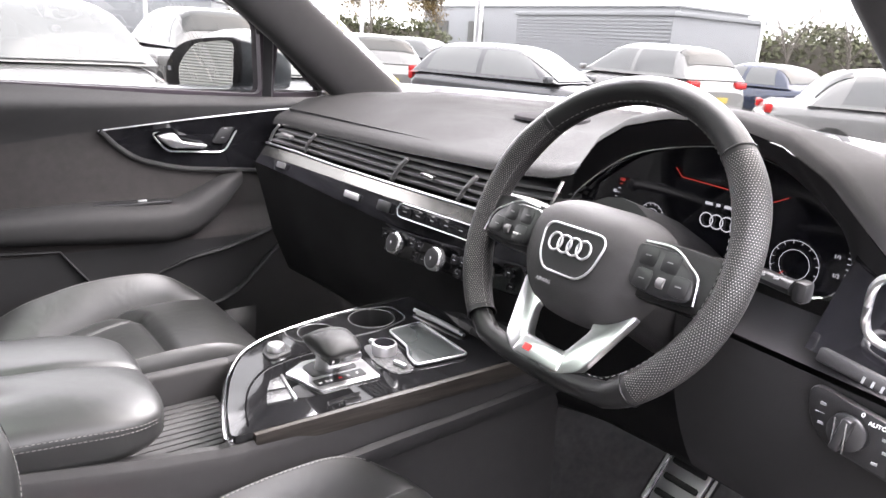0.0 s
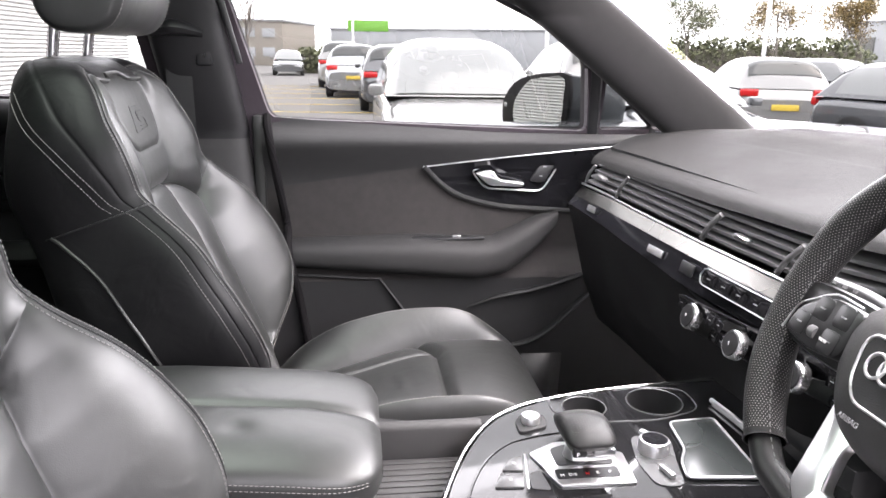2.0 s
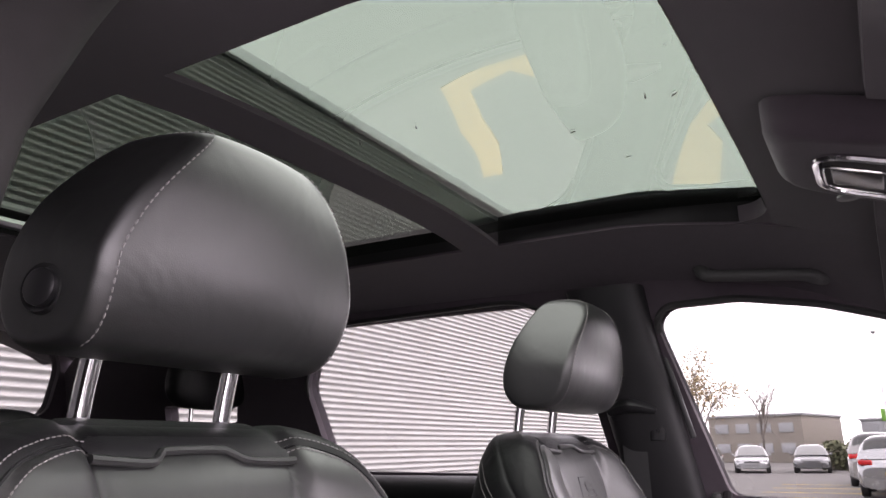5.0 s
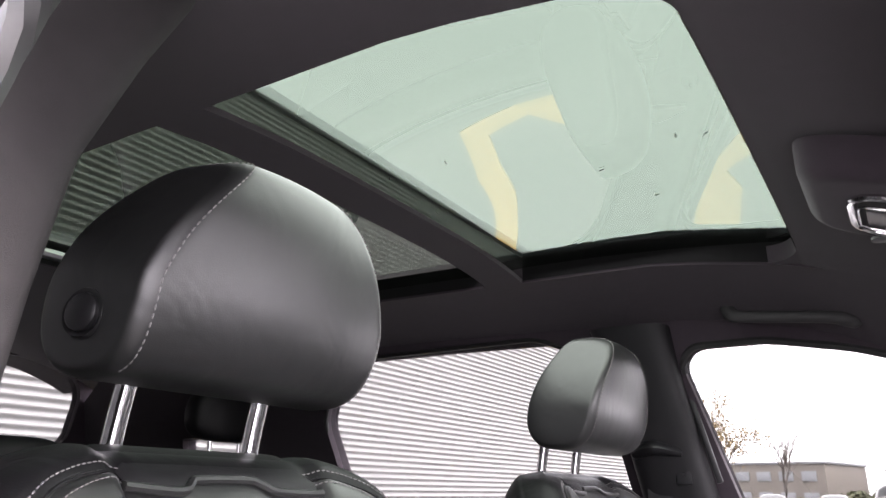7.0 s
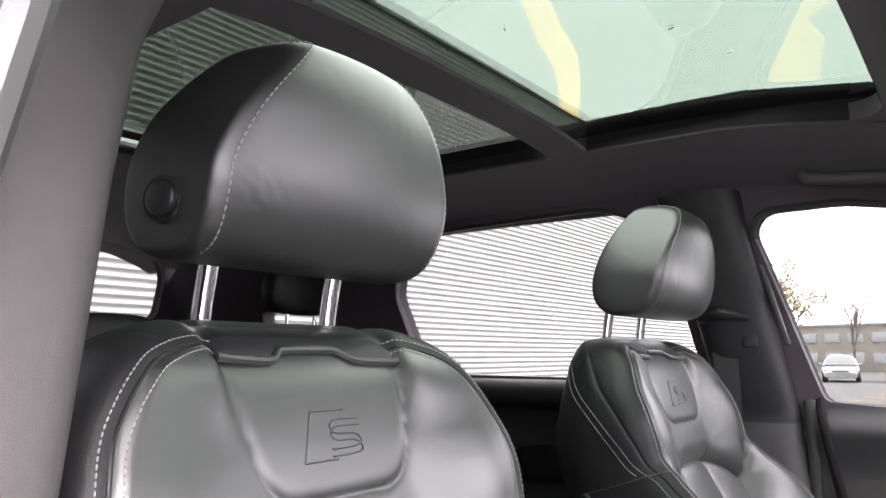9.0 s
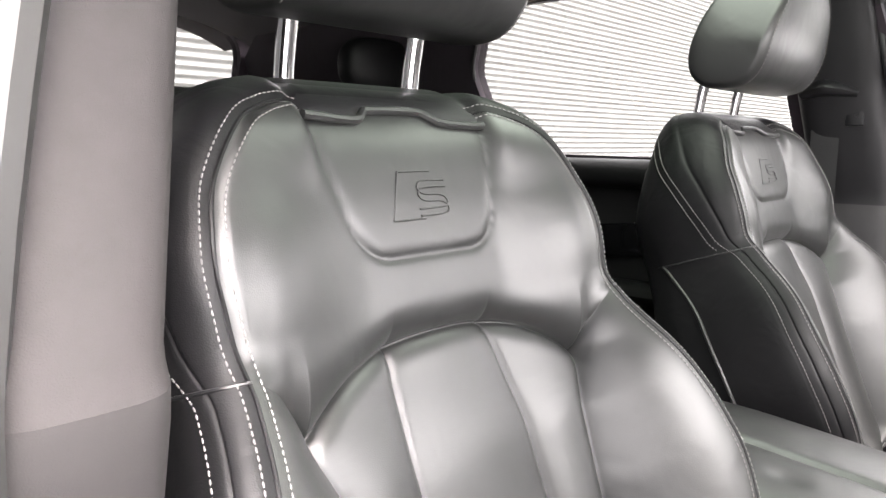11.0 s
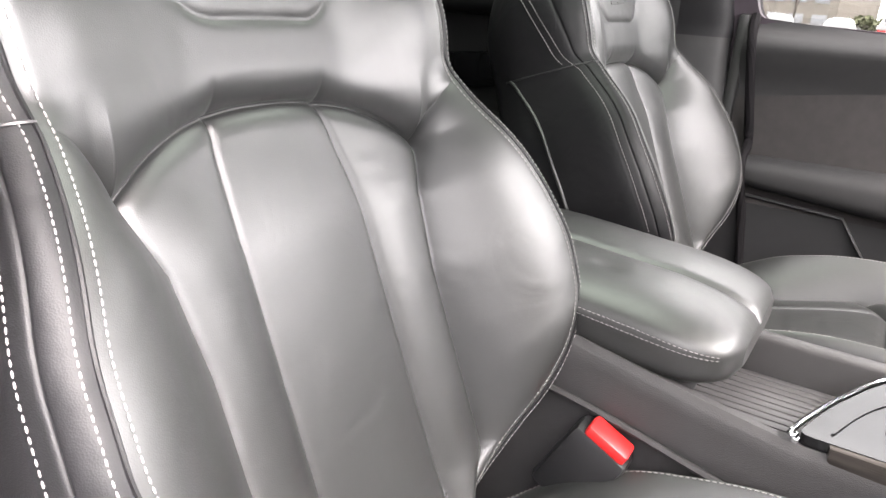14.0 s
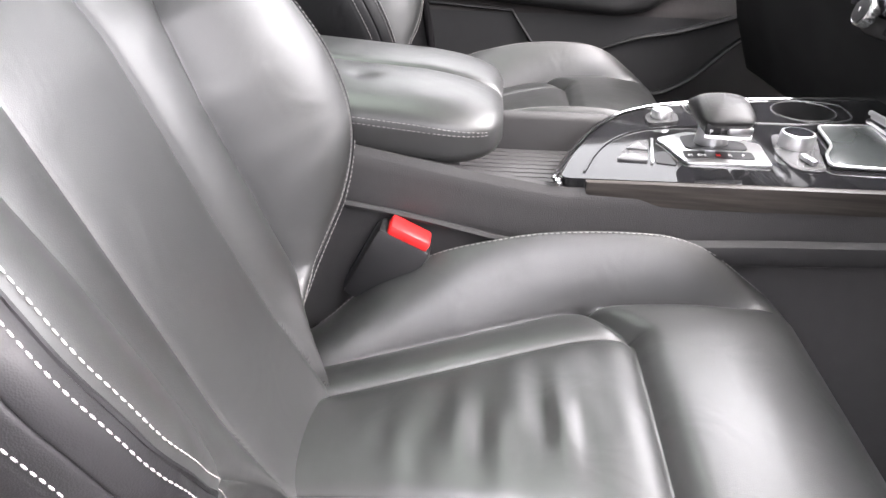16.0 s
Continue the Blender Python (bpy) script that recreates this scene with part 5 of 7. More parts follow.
part("knee_panel", grid(lambda u, v: (0.44 + 0.26 * u, 0.690 + 0.02 * v + 0.07 * v * v, 1.085 - 0.014 * u - 0.22 * v), 14, 14), PLASTIC, dash, "grained knee panel")
fob = part("dimmer", box((0.632, 0.682, 1.098), (0.070, 0.012, 0.014), 0.003, turn=(-15, 8, 0)), PLASTIC, dash, "row of dimmer switches")
for k in range(4):
    part("dimmer_mark", box((0.640 + 0.008 * k, 0.675, 1.096 - 0.0012 * k), (0.002, 0.001, 0.006), 0, turn=(-15, 8, 0)), GREYMARK, fob)
lights = thing("light_switch", (0.635, 0.69, 1.03), "dark light switch panel with a chrome-edged rotary knob", "car switch")
LX, LZ = 0.637, 1.041
lput = lambda a, b, h: (LX + a, 0.6920 - 0.06 * a - h * 0.97 + b * -0.12, LZ + b + 0.12 * h - 0.10 * a)
part("switch_plate", plate(rounded([(-0.042, 0.020), (-0.034, 0.028), (0.055, 0.025), (0.055, -0.028), (-0.020, -0.028), (-0.038, -0.010)], 0.012, 3), lput, 0.010, 0.002), PLASTIC, lights, "dark switch plate")
knob = part("rotary_knob", lathe([(0.0175, 0.0), (0.017, 0.008), (0.014, 0.010), (0.0, 0.010)], lput(0.0, 0.0, 0.010), (0, -0.97, 0.12), 36), BLACKPL, lights, "round black knob")
part("knob_grip", box(lput(0.0, 0.0, 0.026), (0.009, 0.014, 0.032), 0.003, turn=(-8, 10, 0)), BLACKPL, knob)
for a in (-0.0052, 0.0052):
    part("knob_edge", tube([lput(a + 0.2 * b * 0, b, 0.0325) for b in np.linspace(-0.0155, 0.0155, 6)], 0.0011, 6), CHROME, knob, "chrome edge of the grip")
lettering("AUTO", 0.0055, Matrix.Translation(lput(0.022, 0.019, 0.0108)) @ FLAT, WHITEMARK, lights, "print")
lettering("0", 0.0065, Matrix.Translation(lput(0.009, 0.0225, 0.0108)) @ FLAT, WHITEMARK, lights, "print")
for a, b in ((-0.026, 0.013), (-0.026, -0.007), (0.030, 0.010), (0.032, -0.002), (0.025, -0.017)):
    part("switch_mark", box(lput(a, b, 0.0108), (0.005, 0.0008, 0.0026), 0), GREYMARK, lights)
part("switch_mark", box(lput(-0.028, 0.003, 0.0108), (0.008, 0.0008, 0.0008), 0), GREYMARK, lights)


# ---------- steering wheel ----------
SPOKE = material("bright_satin_metal", (0.60, 0.60, 0.61), 0.30, 1.0, vary=0.05, rough_vary=0.05)
WC = Vector((0.3770, 0.615, 1.163))
TILT = radians(24)
WN, WU, WV = Vector((0, -math.cos(TILT), math.sin(TILT))), Vector((1, 0, 0)), Vector((0, math.sin(TILT), math.cos(TILT)))
wput = lambda a, b, h: WC + WU * a + WV * b + WN * h
STITCHDARK = material("dull_grey_thread", (0.13, 0.129, 0.128), 0.6, vary=0.15)
wheel = thing("steering_wheel", tuple(WC), "flat-bottomed black leather steering wheel with perforated grips and metal spokes", "steering wheel")
R = 0.167


def rim_point(q):
    """The rim's centre line; q in degrees from the top, to the right."""
    a, b = R * math.sin(radians(q)), R * math.cos(radians(q))
    k = smoothstep(120, 150, abs(q))
    flat = -0.141 - 0.006 * (1 - (a / 0.11) ** 2)
    return a * (1 + 0.03 * k), b if b > flat else flat + (b - flat) * 0.18


def rim_section(q0, q1, name, mat, label):
    n = max(8, int(abs(q1 - q0) / 3))
    sides = 20
    bm = bmesh.new()
    rings = []
    for k in range(n + 1):
        q = q0 + (q1 - q0) * k / n
        a, b = rim_point(q)
        a2, b2 = rim_point(q + 1)
        t = (WU * (a2 - a) + WV * (b2 - b)).normalized()
        out = t.cross(WN).normalized()
        g = 1 + 0.10 * (bumpy(abs(q), 62, 12) + bumpy(abs(q), 118, 14)) - 0.20 * smoothstep(140, 155, abs(q))
        rings.append([bm.verts.new(wput(a, b, 0) + g * (0.0155 * math.cos(p) * out + 0.0178 * math.sin(p) * WN)) for p in (2 * math.pi * i / sides for i in range(sides))])
    for k in range(n):
        for i in range(sides):
            bm.faces.new((rings[k][i], rings[k][(i + 1) % sides], rings[k + 1][(i + 1) % sides], rings[k + 1][i]))
    return part(name, bm, mat, wheel, label, angle=60)


rim_section(-46, 46, "rim_top", WHEEL_LEATHER, "smooth black leather rim")
rim_section(46, 140, "rim_grip", PERFORATED, "perforated black leather grip")
rim_section(-140, -46, "rim_grip", PERFORATED, "perforated black leather grip")
rim_section(140, 220, "rim_bottom", WHEEL_LEATHER, "smooth black leather rim")
for q in (-46, 46, 140, -140):
    a, b = rim_point(q)
    a2, b2 = rim_point(q + 1)
    t = (WU * (a2 - a) + WV * (b2 - b)).normalized()
    out = t.cross(WN).normalized()
    part("rim_seam", tube([wput(a, b, 0) + 0.0166 * math.cos(p) * out + 0.0188 * math.sin(p) * WN for p in np.linspace(0, 2 * math.pi, 24, endpoint=False)], 0.0008, 4, closed=True), BLACKPL, wheel, "seam in the rim leather")
inner = []
for q in np.linspace(-178, 180, 240):
    a, b = rim_point(q)
    s = 1 - 0.0150 / math.hypot(a, b)
    inner.append(wput(a * s, b * s, 0.008))
stitches([inner], STITCHDARK, wheel, pitch=0.0070, length=0.0042, r=0.0006)
# perforations on the grips
verts, faces = [], []
for lo, hi in ((48, 138), (-138, -48)):
    rows_ = 54
    for k in range(rows_ * 2):
        q = lo + (hi - lo) * (k + 0.5) / (rows_ * 2)
        a, b = rim_point(q)
        a2, b2 = rim_point(q + 1)
        t = (WU * (a2 - a) + WV * (b2 - b)).normalized()
        out = t.cross(WN).normalized()
        g = 1 + 0.10 * (bumpy(abs(q), 62, 12) + bumpy(abs(q), 118, 14))
        for i in range(23):
            p = math.pi * (i + 0.5 * (k % 2)) / 22.5 * 1.15 - 0.25
            nrm = (math.cos(p) * out / 0.0155 + math.sin(p) * WN / 0.0178).normalized()
            c = wput(a, b, 0) + g * (0.0155 * math.cos(p) * out + 0.0178 * math.sin(p) * WN) + nrm * 0.00025
            s1, s2 = t * 0.00060, nrm.cross(t).normalized() * 0.00060
            o = len(verts)
            verts += [c + s1, c + s2, c - s1, c - s2]
            faces.append((o, o + 1, o + 2, o + 3))
dots = raw("perforation", verts, faces, THREAD, wheel, "pale perforation dots", smooth=False)
dots["kind"] = "stuff"
# airbag pad
PAD = rounded([(-0.088, 0.034), (-0.052, 0.066), (0.052, 0.066), (0.088, 0.034), (0.084, -0.020), (0.060, -0.072), (0.030, -0.088), (-0.030, -0.088), (-0.060, -0.072), (-0.084, -0.020)], 0.03, 4)


def dome(u, v):
    k = round(u * len(PAD)) % len(PAD)
    a, b = PAD[k]
    a *= 1.14
    s = math.sin(v * math.pi / 2)
    h = 0.050 * max(0.0, 1 - s ** 3.2) ** 0.7 - 0.020
    return wput(a * s, b * s * 0.86 - 0.018, h)


pad = part("airbag_pad", grid(dome, len(PAD), 18, cu=True), SOFT, wheel, "grained dark grey airbag pad", angle=80)
SHIELD = rounded([(-0.042, 0.016), (-0.036, 0.025), (0.036, 0.025), (0.042, 0.016), (0.036, -0.012), (0.024, -0.026), (-0.024, -0.026), (-0.036, -0.012)], 0.008, 3)
eput = lambda a, b, h: wput(a, b - 0.025, 0.0300 + h - 0.7 * (a * a + b * b))
part("emblem_rim", tube([eput(a, b, 0.001) for a, b in SHIELD], 0.0013, 8, closed=True), SATIN, pad, "bright metal shield outline")
part("emblem_field", plate([(a * 0.96, b * 0.96) for a, b in SHIELD], eput, 0.0012), PLASTIC, pad, "dark emblem field", smooth=False)
for k in range(4):
    x = -0.0195 + 0.0130 * k
    part("emblem_ring", tube([eput(x + 0.0088 * math.cos(q), 0.005 + 0.0093 * math.sin(q), 0.0026) for q in np.linspace(0, 2 * math.pi, 28, endpoint=False)], 0.0013, 8, closed=True), SATIN, pad, "bright metal ring")
WM = Matrix((WU, WV, WN)).transposed().to_4x4()
lettering("AIRBAG", 0.006, Matrix.Translation(eput(-0.014, -0.038, 0.0052)) @ WM, GREYMARK, pad, "print")
# spokes with switches
for sx in (-1, 1):
    sp = part("side_spoke", plate(rounded([(sx * 0.055, 0.015), (sx * 0.105, 0.018), (sx * 0.158, 0.016), (sx * 0.158, -0.040), (sx * 0.115, -0.044), (sx * 0.060, -0.044)], 0.014, 3), lambda a, b, h: wput(a, b, h - 0.010), 0.016, 0.006), PERFORATED if sx > 0 else BLACKPL, wheel, "dark spoke")
    pod = part("switch_pod", plate(rounded([(sx * 0.066, 0.009), (sx * 0.106, 0.010), (sx * 0.137, -0.008), (sx * 0.143, -0.034), (sx * 0.104, -0.039), (sx * 0.070, -0.034)], 0.010, 3), lambda a, b, h: wput(a, b, h + 0.006), 0.012, 0.004), BLACKPL, wheel, "black switch pod")
    part("pod_trim", tube([wput(a, b, 0.016) for a, b in ((sx * 0.074, 0.011), (sx * 0.106, 0.012), (sx * 0.128, 0.000), (sx * 0.140, -0.010), (sx * 0.145, -0.034))], 0.0010, 6, smooth=20), SATIN, wheel, "chrome trim of the switch pod")
    for a, b in ((0.084, -0.002), (0.109, -0.003), (0.086, -0.025), (0.126, -0.022)):
        key = part("switch_key", plate(rounded([(sx * (a - 0.009), b - 0.010), (sx * (a + 0.010), b - 0.010), (sx * (a + 0.010), b + 0.010), (sx * (a - 0.009), b + 0.010)], 0.004, 2), lambda p, q, h: wput(p, q, h + 0.0174), 0.0012, 0.0005), BLACKPL, pod)
        part("key_mark", box(wput(sx * a, b, 0.0192), (0.006, 0.0008, 0.0012), 0, turn=(-24, 0, 0)), GREYMARK, key)
    part("roller", lathe([(0.0055, -0.004), (0.0060, 0.0), (0.0055, 0.004), (0.0, 0.004)], wput(sx * 0.107, -0.024, 0.0160), WU, 16), VENTGREY, pod)
lettering("VIEW", 0.004, Matrix.Translation(wput(-0.091, -0.026, 0.0194)) @ WM, WHITEMARK, wheel, "print")
# lower metal spoke, a V with an opening
lowput = lambda a, b, h: wput(a, b + 0.012, h + 0.004 - 0.30 * (b + 0.157))
for sx in (-1, 1):
    part("lower_spoke", plate(rounded([(sx * 0.034, -0.090), (sx * 0.072, -0.070), (sx * 0.080, -0.076), (sx * 0.056, -0.146), (sx * 0.034, -0.160), (sx * 0.004, -0.160), (sx * 0.004, -0.138), (sx * 0.026, -0.136), (sx * 0.040, -0.104)], 0.006, 2), lowput, 0.010, 0.003), SPOKE, wheel, "satin metal lower spoke")
part("lower_bridge", plate(rounded([(-0.030, -0.136), (0.030, -0.136), (0.034, -0.158), (-0.034, -0.158)], 0.004, 2), lowput, 0.0112, 0.002), SPOKE, wheel, "satin metal spoke bridge")
part("spoke_badge", box(lowput(-0.016, -0.148, 0.0118), (0.010, 0.0012, 0.0075), 0, turn=(-41, 0, 0)), RED, wheel, "small red badge")
# column and stalks
part("column_cover", tube([wput(0, -0.01, -0.02), wput(0, -0.01, -0.10), wput(0, -0.02, -0.20)], [0.062, 0.070, 0.075], 20), PLASTIC, wheel, "dark column shroud")
for sx in (-1, 1):
    st = part("stalk", tube([wput(sx * 0.06, 0.010, -0.045), wput(sx * 0.14, 0.020, -0.048), wput(sx * 0.195, 0.017, -0.045)], [0.007, 0.0085, 0.010], 10, smooth=10, flat=0.75), BLACKPL, wheel, "dark control stalk")
    part("stalk_tip", box(wput(sx * 0.203, 0.016, -0.045), (0.014, 0.018, 0.021), 0.005), BLACKPL, st)
    for k in range(3):
        part("stalk_mark", box(wput(sx * (0.152 + 0.014 * k), 0.020, -0.037), (0.005, 0.001, 0.003), 0, turn=(-24, 0, 0)), GREYMARK, st)
# pedals
pedal = thing("brake_pedal", (0.40, 0.98, 0.72), "metal brake pedal plate with black rubber bars", "pedal")
pput = lambda a, b, h: (0.352 + a * 0.85 + 0.10 * b, 0.96 + 0.50 * b - 0.82 * h, 0.765 + 0.85 * b + 0.50 * h)
part("pedal_plate", plate(rounded([(-0.040, -0.10), (0.040, -0.10), (0.044, 0.085), (-0.044, 0.085)], 0.012, 3), pput, 0.008, 0.002), SATIN, pedal, "brushed metal pedal plate")
for k in range(6):
    part("rubber_bar", box(pput(0.0, -0.078 + 0.028 * k, 0.011), (0.058, 0.010, 0.010), 0.003, turn=(45, 0, 0)), RUBBER, pedal, "black rubber bar")
for a in (-0.050, 0.050):
    part("pedal_edge", tube([pput(a, b, 0.004) for b in np.linspace(-0.10, 0.085, 6)], 0.006, 8), CHROME, pedal, "bright pedal edge")
part("pedal_arm", tube([pput(0, 0.05, -0.004), (0.40, 1.12, 0.86), (0.40, 1.22, 1.02)], 0.012, 8), BLACKPL, pedal)


# ---------- centre console ----------
console = thing("centre_console", (0.03, 0.30, 0.45), "dark centre console with gloss black control panel and chrome edge", "console")


def side_top(y):
    return float(np.interp(y, [-0.30, 0.08, 0.22, 0.30, 0.52, 0.80], [0.935, 0.932, 0.905, 0.893, 0.905, 0.915]))


for sx in (-1, 1):
    xo = lambda y: 0.030 + sx * (0.140 + 0.012 * smoothstep(0.3, 0.7, y))

    def wall_fn(u, v):
        y = -0.30 + 1.12 * u
        t = side_top(y) - (0.025 if sx < 0 else 0.0)
        pr = [(-0.020, 0.0), (-0.006, 0.003), (0.0, -0.006), (0.004, -0.052), (0.003, -0.058), (-0.006, -0.062), (-0.004, -0.12), (0.004, -0.24), (0.0, -0.46)]
        f = v * (len(pr) - 1)
        i = min(int(f), len(pr) - 2)
        a, b = (pr[i][k] + (pr[i + 1][k] - pr[i][k]) * (f - i) for k in (0, 1))
        return (xo(y) + sx * a, y, t + b)

    # same trim on both sides; the passenger wall's shade is put in by darker plastic
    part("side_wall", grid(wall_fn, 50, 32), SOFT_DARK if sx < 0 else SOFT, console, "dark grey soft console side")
part("side_ridge", tube([(0.172, -0.1, 0.885), (0.174, 0.085, 0.872), (0.175, 0.25, 0.838), (0.178, 0.34, 0.822)], 0.004, 6, smooth=20), SOFT, console, "raised line along the console side")
part("knee_recess", tube([(0.181, 0.40, 0.835), (0.183, 0.50, 0.842), (0.186, 0.62, 0.848), (0.19, 0.80, 0.86)], 0.010, 8, smooth=20, flat=1.5), PLASTIC, console, "padded knee edge")
# ribbed tray
TRAYGREY = material("grey_ribbed_rubber", (0.040, 0.039, 0.040), 0.5, vary=0.1)
part("tray", box((0.052, 0.24, 0.846), (0.190, 0.20, 0.012), 0.003), TRAYGREY, console, "black ribbed rubber tray")
for k in range(15):
    part("tray_rib", box((-0.034 + 0.0125 * k, 0.262, 0.8530), (0.0108, 0.172, 0.004), 0.0016), TRAYGREY, console)
part("tray_side", box((-0.052, 0.245, 0.847), (0.020, 0.262, 0.108), 0.008, seg=3), SOFT, console, "soft grey wall beside the tray")
part("tray_wall", box((0.030, 0.155, 0.875), (0.25, 0.02, 0.06), 0.006), PLASTIC, console)

# gloss control panel
SWITCHGREY = material("satin_dark_switch", (0.05, 0.05, 0.052), 0.28, vary=0.06, spec=0.8)
PANEL = rounded([(0.160, 0.296), (0.095, 0.316), (0.036, 0.342), (-0.008, 0.367), (-0.038, 0.393), (-0.060, 0.428), (-0.073, 0.463), (-0.086, 0.522), (-0.094, 0.592), (-0.100, 0.735), (0.185, 0.735), (0.172, 0.52)], 0.012, 3)
zput = lambda a, b, h: (a, b, 0.893 + 0.030 * (b - 0.30) + h)
CUPS = ((-0.052, 0.611, 0.0370), (-0.050, 0.512, 0.0290))
bm = bmesh.new()
for loop in (PANEL, *[[(x + r * math.cos(q), y + r * math.sin(q)) for q in np.linspace(0, 2 * math.pi, 48, endpoint=False)] for x, y, r in CUPS]):
    vs = [bm.verts.new((x, y, 0)) for x, y in loop]
    for k in range(len(vs)):
        bm.edges.new((vs[k], vs[(k + 1) % len(vs)]))
bmesh.ops.triangle_fill(bm, edges=bm.edges[:], use_beauty=True)
ext = bmesh.ops.extrude_face_region(bm, geom=bm.faces[:])
low_ = {v for v in ext["geom"] if isinstance(v, bmesh.types.BMVert)}
for v in bm.verts:
    v.co = zput(v.co.x, v.co.y, 0.0 if v in low_ else 0.013)
panel = part("control_panel", bm, PANELGLOSS, console, "gloss black control panel", angle=30)
edge = [(0.164, 0.297), (0.157, 0.2915), (0.095, 0.312), (0.033, 0.338), (-0.010, 0.364), (-0.041, 0.390), (-0.064, 0.425), (-0.077, 0.461), (-0.090, 0.52), (-0.098, 0.591), (-0.104, 0.709), (-0.105, 0.735)]
part("chrome_edge", tube([zput(a, b, 0.0125) for a, b in curve_through(edge, 60)], 0.0030, 8), CHROME, console, "chrome edge of the panel")
part("rear_edge", tube([zput(0.160, 0.296, 0.008), zput(0.160, 0.294, -0.010), zput(0.160, 0.291, -0.030)], 0.004, 8), CHROME, console, "chrome corner")
part("wood_side", plate([(0.322, -0.018), (0.730, -0.014), (0.730, 0.011), (0.322, 0.010)], lambda a, b, h: (0.1585 + 0.062 * (a - 0.30) + h, a, 0.895 + 0.030 * (a - 0.30) + b), 0.008, 0.003), WOOD, console, "dark grained wood side strip")
flat_ = lambda lift: (lambda p, q, h: zput(p, q, h + 0.0132 + lift))
line_ = [(0.146, 0.322), (0.100, 0.338), (0.060, 0.359), (0.030, 0.388), (0.016, 0.420), (0.009, 0.466), (0.012, 0.520)]
part("panel_line", tube([zput(a, b, 0.0132) for a, b in curve_through(line_, 40)], 0.0016, 6), PANELGLOSS, panel, "raised edge in the gloss panel")
for quad in ([(0.060, 0.386), (0.055, 0.403), (0.087, 0.397), (0.083, 0.373)], [(0.087, 0.371), (0.091, 0.396), (0.118, 0.391), (0.114, 0.359)]):
    key = part("brake_switch", plate(rounded(quad, 0.003, 2), flat_(0.0), 0.0022, 0.0008), SWITCHGREY, panel, "satin grey switch")
    ax, ay = (sum(p[k] for p in quad) / 4 for k in (0, 1))
    part("key_mark", box(zput(ax, ay, 0.0156), (0.005, 0.004, 0.0004), 0), GREYMARK, key)
part("switch_divider", plate([(0.052, 0.4055), (0.053, 0.4085), (0.121, 0.3965), (0.120, 0.3935)], flat_(0.0), 0.0026, 0.0006), SATIN, panel, "bright strip beside the switches")
part("switch_recess", plate(rounded([(0.090, 0.4035), (0.088, 0.417), (0.126, 0.420), (0.120, 0.399)], 0.004, 2), flat_(0.0), 0.0008), BLACKPL, panel, "black blank switch")
vol = part("volume_base", plate(rounded([(-0.056, 0.436), (-0.030, 0.453), (-0.003, 0.449), (0.006, 0.411), (-0.024, 0.412)], 0.008, 3), flat_(0.0), 0.003, 0.001), PLASTIC, panel, "dark dial base")
part("volume_dial", lathe([(0.0125, 0.0), (0.0125, 0.008), (0.0112, 0.0100), (0.0085, 0.0104), (0.0, 0.0092)], zput(-0.018, 0.431, 0.016), (0, 0, 1), 32), SATIN, vol, "small metal volume dial")
# gear selector
plate_o = rounded([(0.053, 0.411), (0.033, 0.447), (0.035, 0.466), (0.067, 0.521), (0.128, 0.516), (0.122, 0.430), (0.096, 0.422), (0.085, 0.421)], 0.005, 3)
base = part("gear_plate", plate(plate_o, flat_(0.0), 0.003, 0.001), SATIN, console, "satin metal gear surround")
part("gear_well", plate(rounded([(0.050, 0.437), (0.042, 0.458), (0.068, 0.503), (0.090, 0.502), (0.085, 0.437)], 0.006, 3), flat_(0.003), 0.001), BLACKPL, base, "black selector gaiter plate")
part("gear_scale", plate(rounded([(0.093, 0.431), (0.096, 0.503), (0.115, 0.502), (0.111, 0.431)], 0.003, 2), flat_(0.003), 0.001), BLACKPL, base, "dark gear scale")
RIGHT = Matrix(((0, -1, 0), (1, 0, 0), (0, 0, 1))).to_4x4()
for text, q, m in (("M", 0.437, WHITEMARK), ("D/S", 0.449, WHITEMARK), ("N", 0.466, RED), ("R", 0.478, WHITEMARK), ("P", 0.492, WHITEMARK)):
    lettering(text, 0.0065, Matrix.Translation(zput(0.106, q, 0.0176)) @ RIGHT, m, base, "gear_letter")
sel = thing("gear_selector", (0.066, 0.468, 0.912), "leather-topped gear selector with bright metal trim", "gear lever")
part("selector_shaft", tube([(0.066, 0.468, 0.908), (0.068, 0.468, 0.928), (0.070, 0.468, 0.945)], [0.019, 0.017, 0.018], 16, flat=0.9), SATIN, sel, "bright metal selector neck")


def knobtop(u, v):
    """A broad rounded head, domed on top and sloping away from the driver."""
    q, p = 2 * math.pi * u, math.pi * (v - 0.5)
    k = max(0.0, math.cos(p)) ** 0.30
    cu_, su_ = math.cos(q), math.sin(q)
    z = math.copysign(abs(math.sin(p)) ** 0.80, p)
    wide = 0.80 + 0.20 * smoothstep(-0.9, 0.1, z)
    x = 0.0420 * math.copysign(abs(cu_) ** 0.46, cu_) * k * wide
    y = 0.0295 * math.copysign(abs(su_) ** 0.46, su_) * k * wide
    up = 0.0195 * z if z > 0 else 0.019 * z
    return (0.074 + x, 0.469 + y, 0.953 + up - (0.010 * (x / 0.038) ** 2 + 0.006 * (x / 0.038) * (x < 0) * -1 + 0.004 * (y / 0.026) ** 2) * (z > 0) * z)


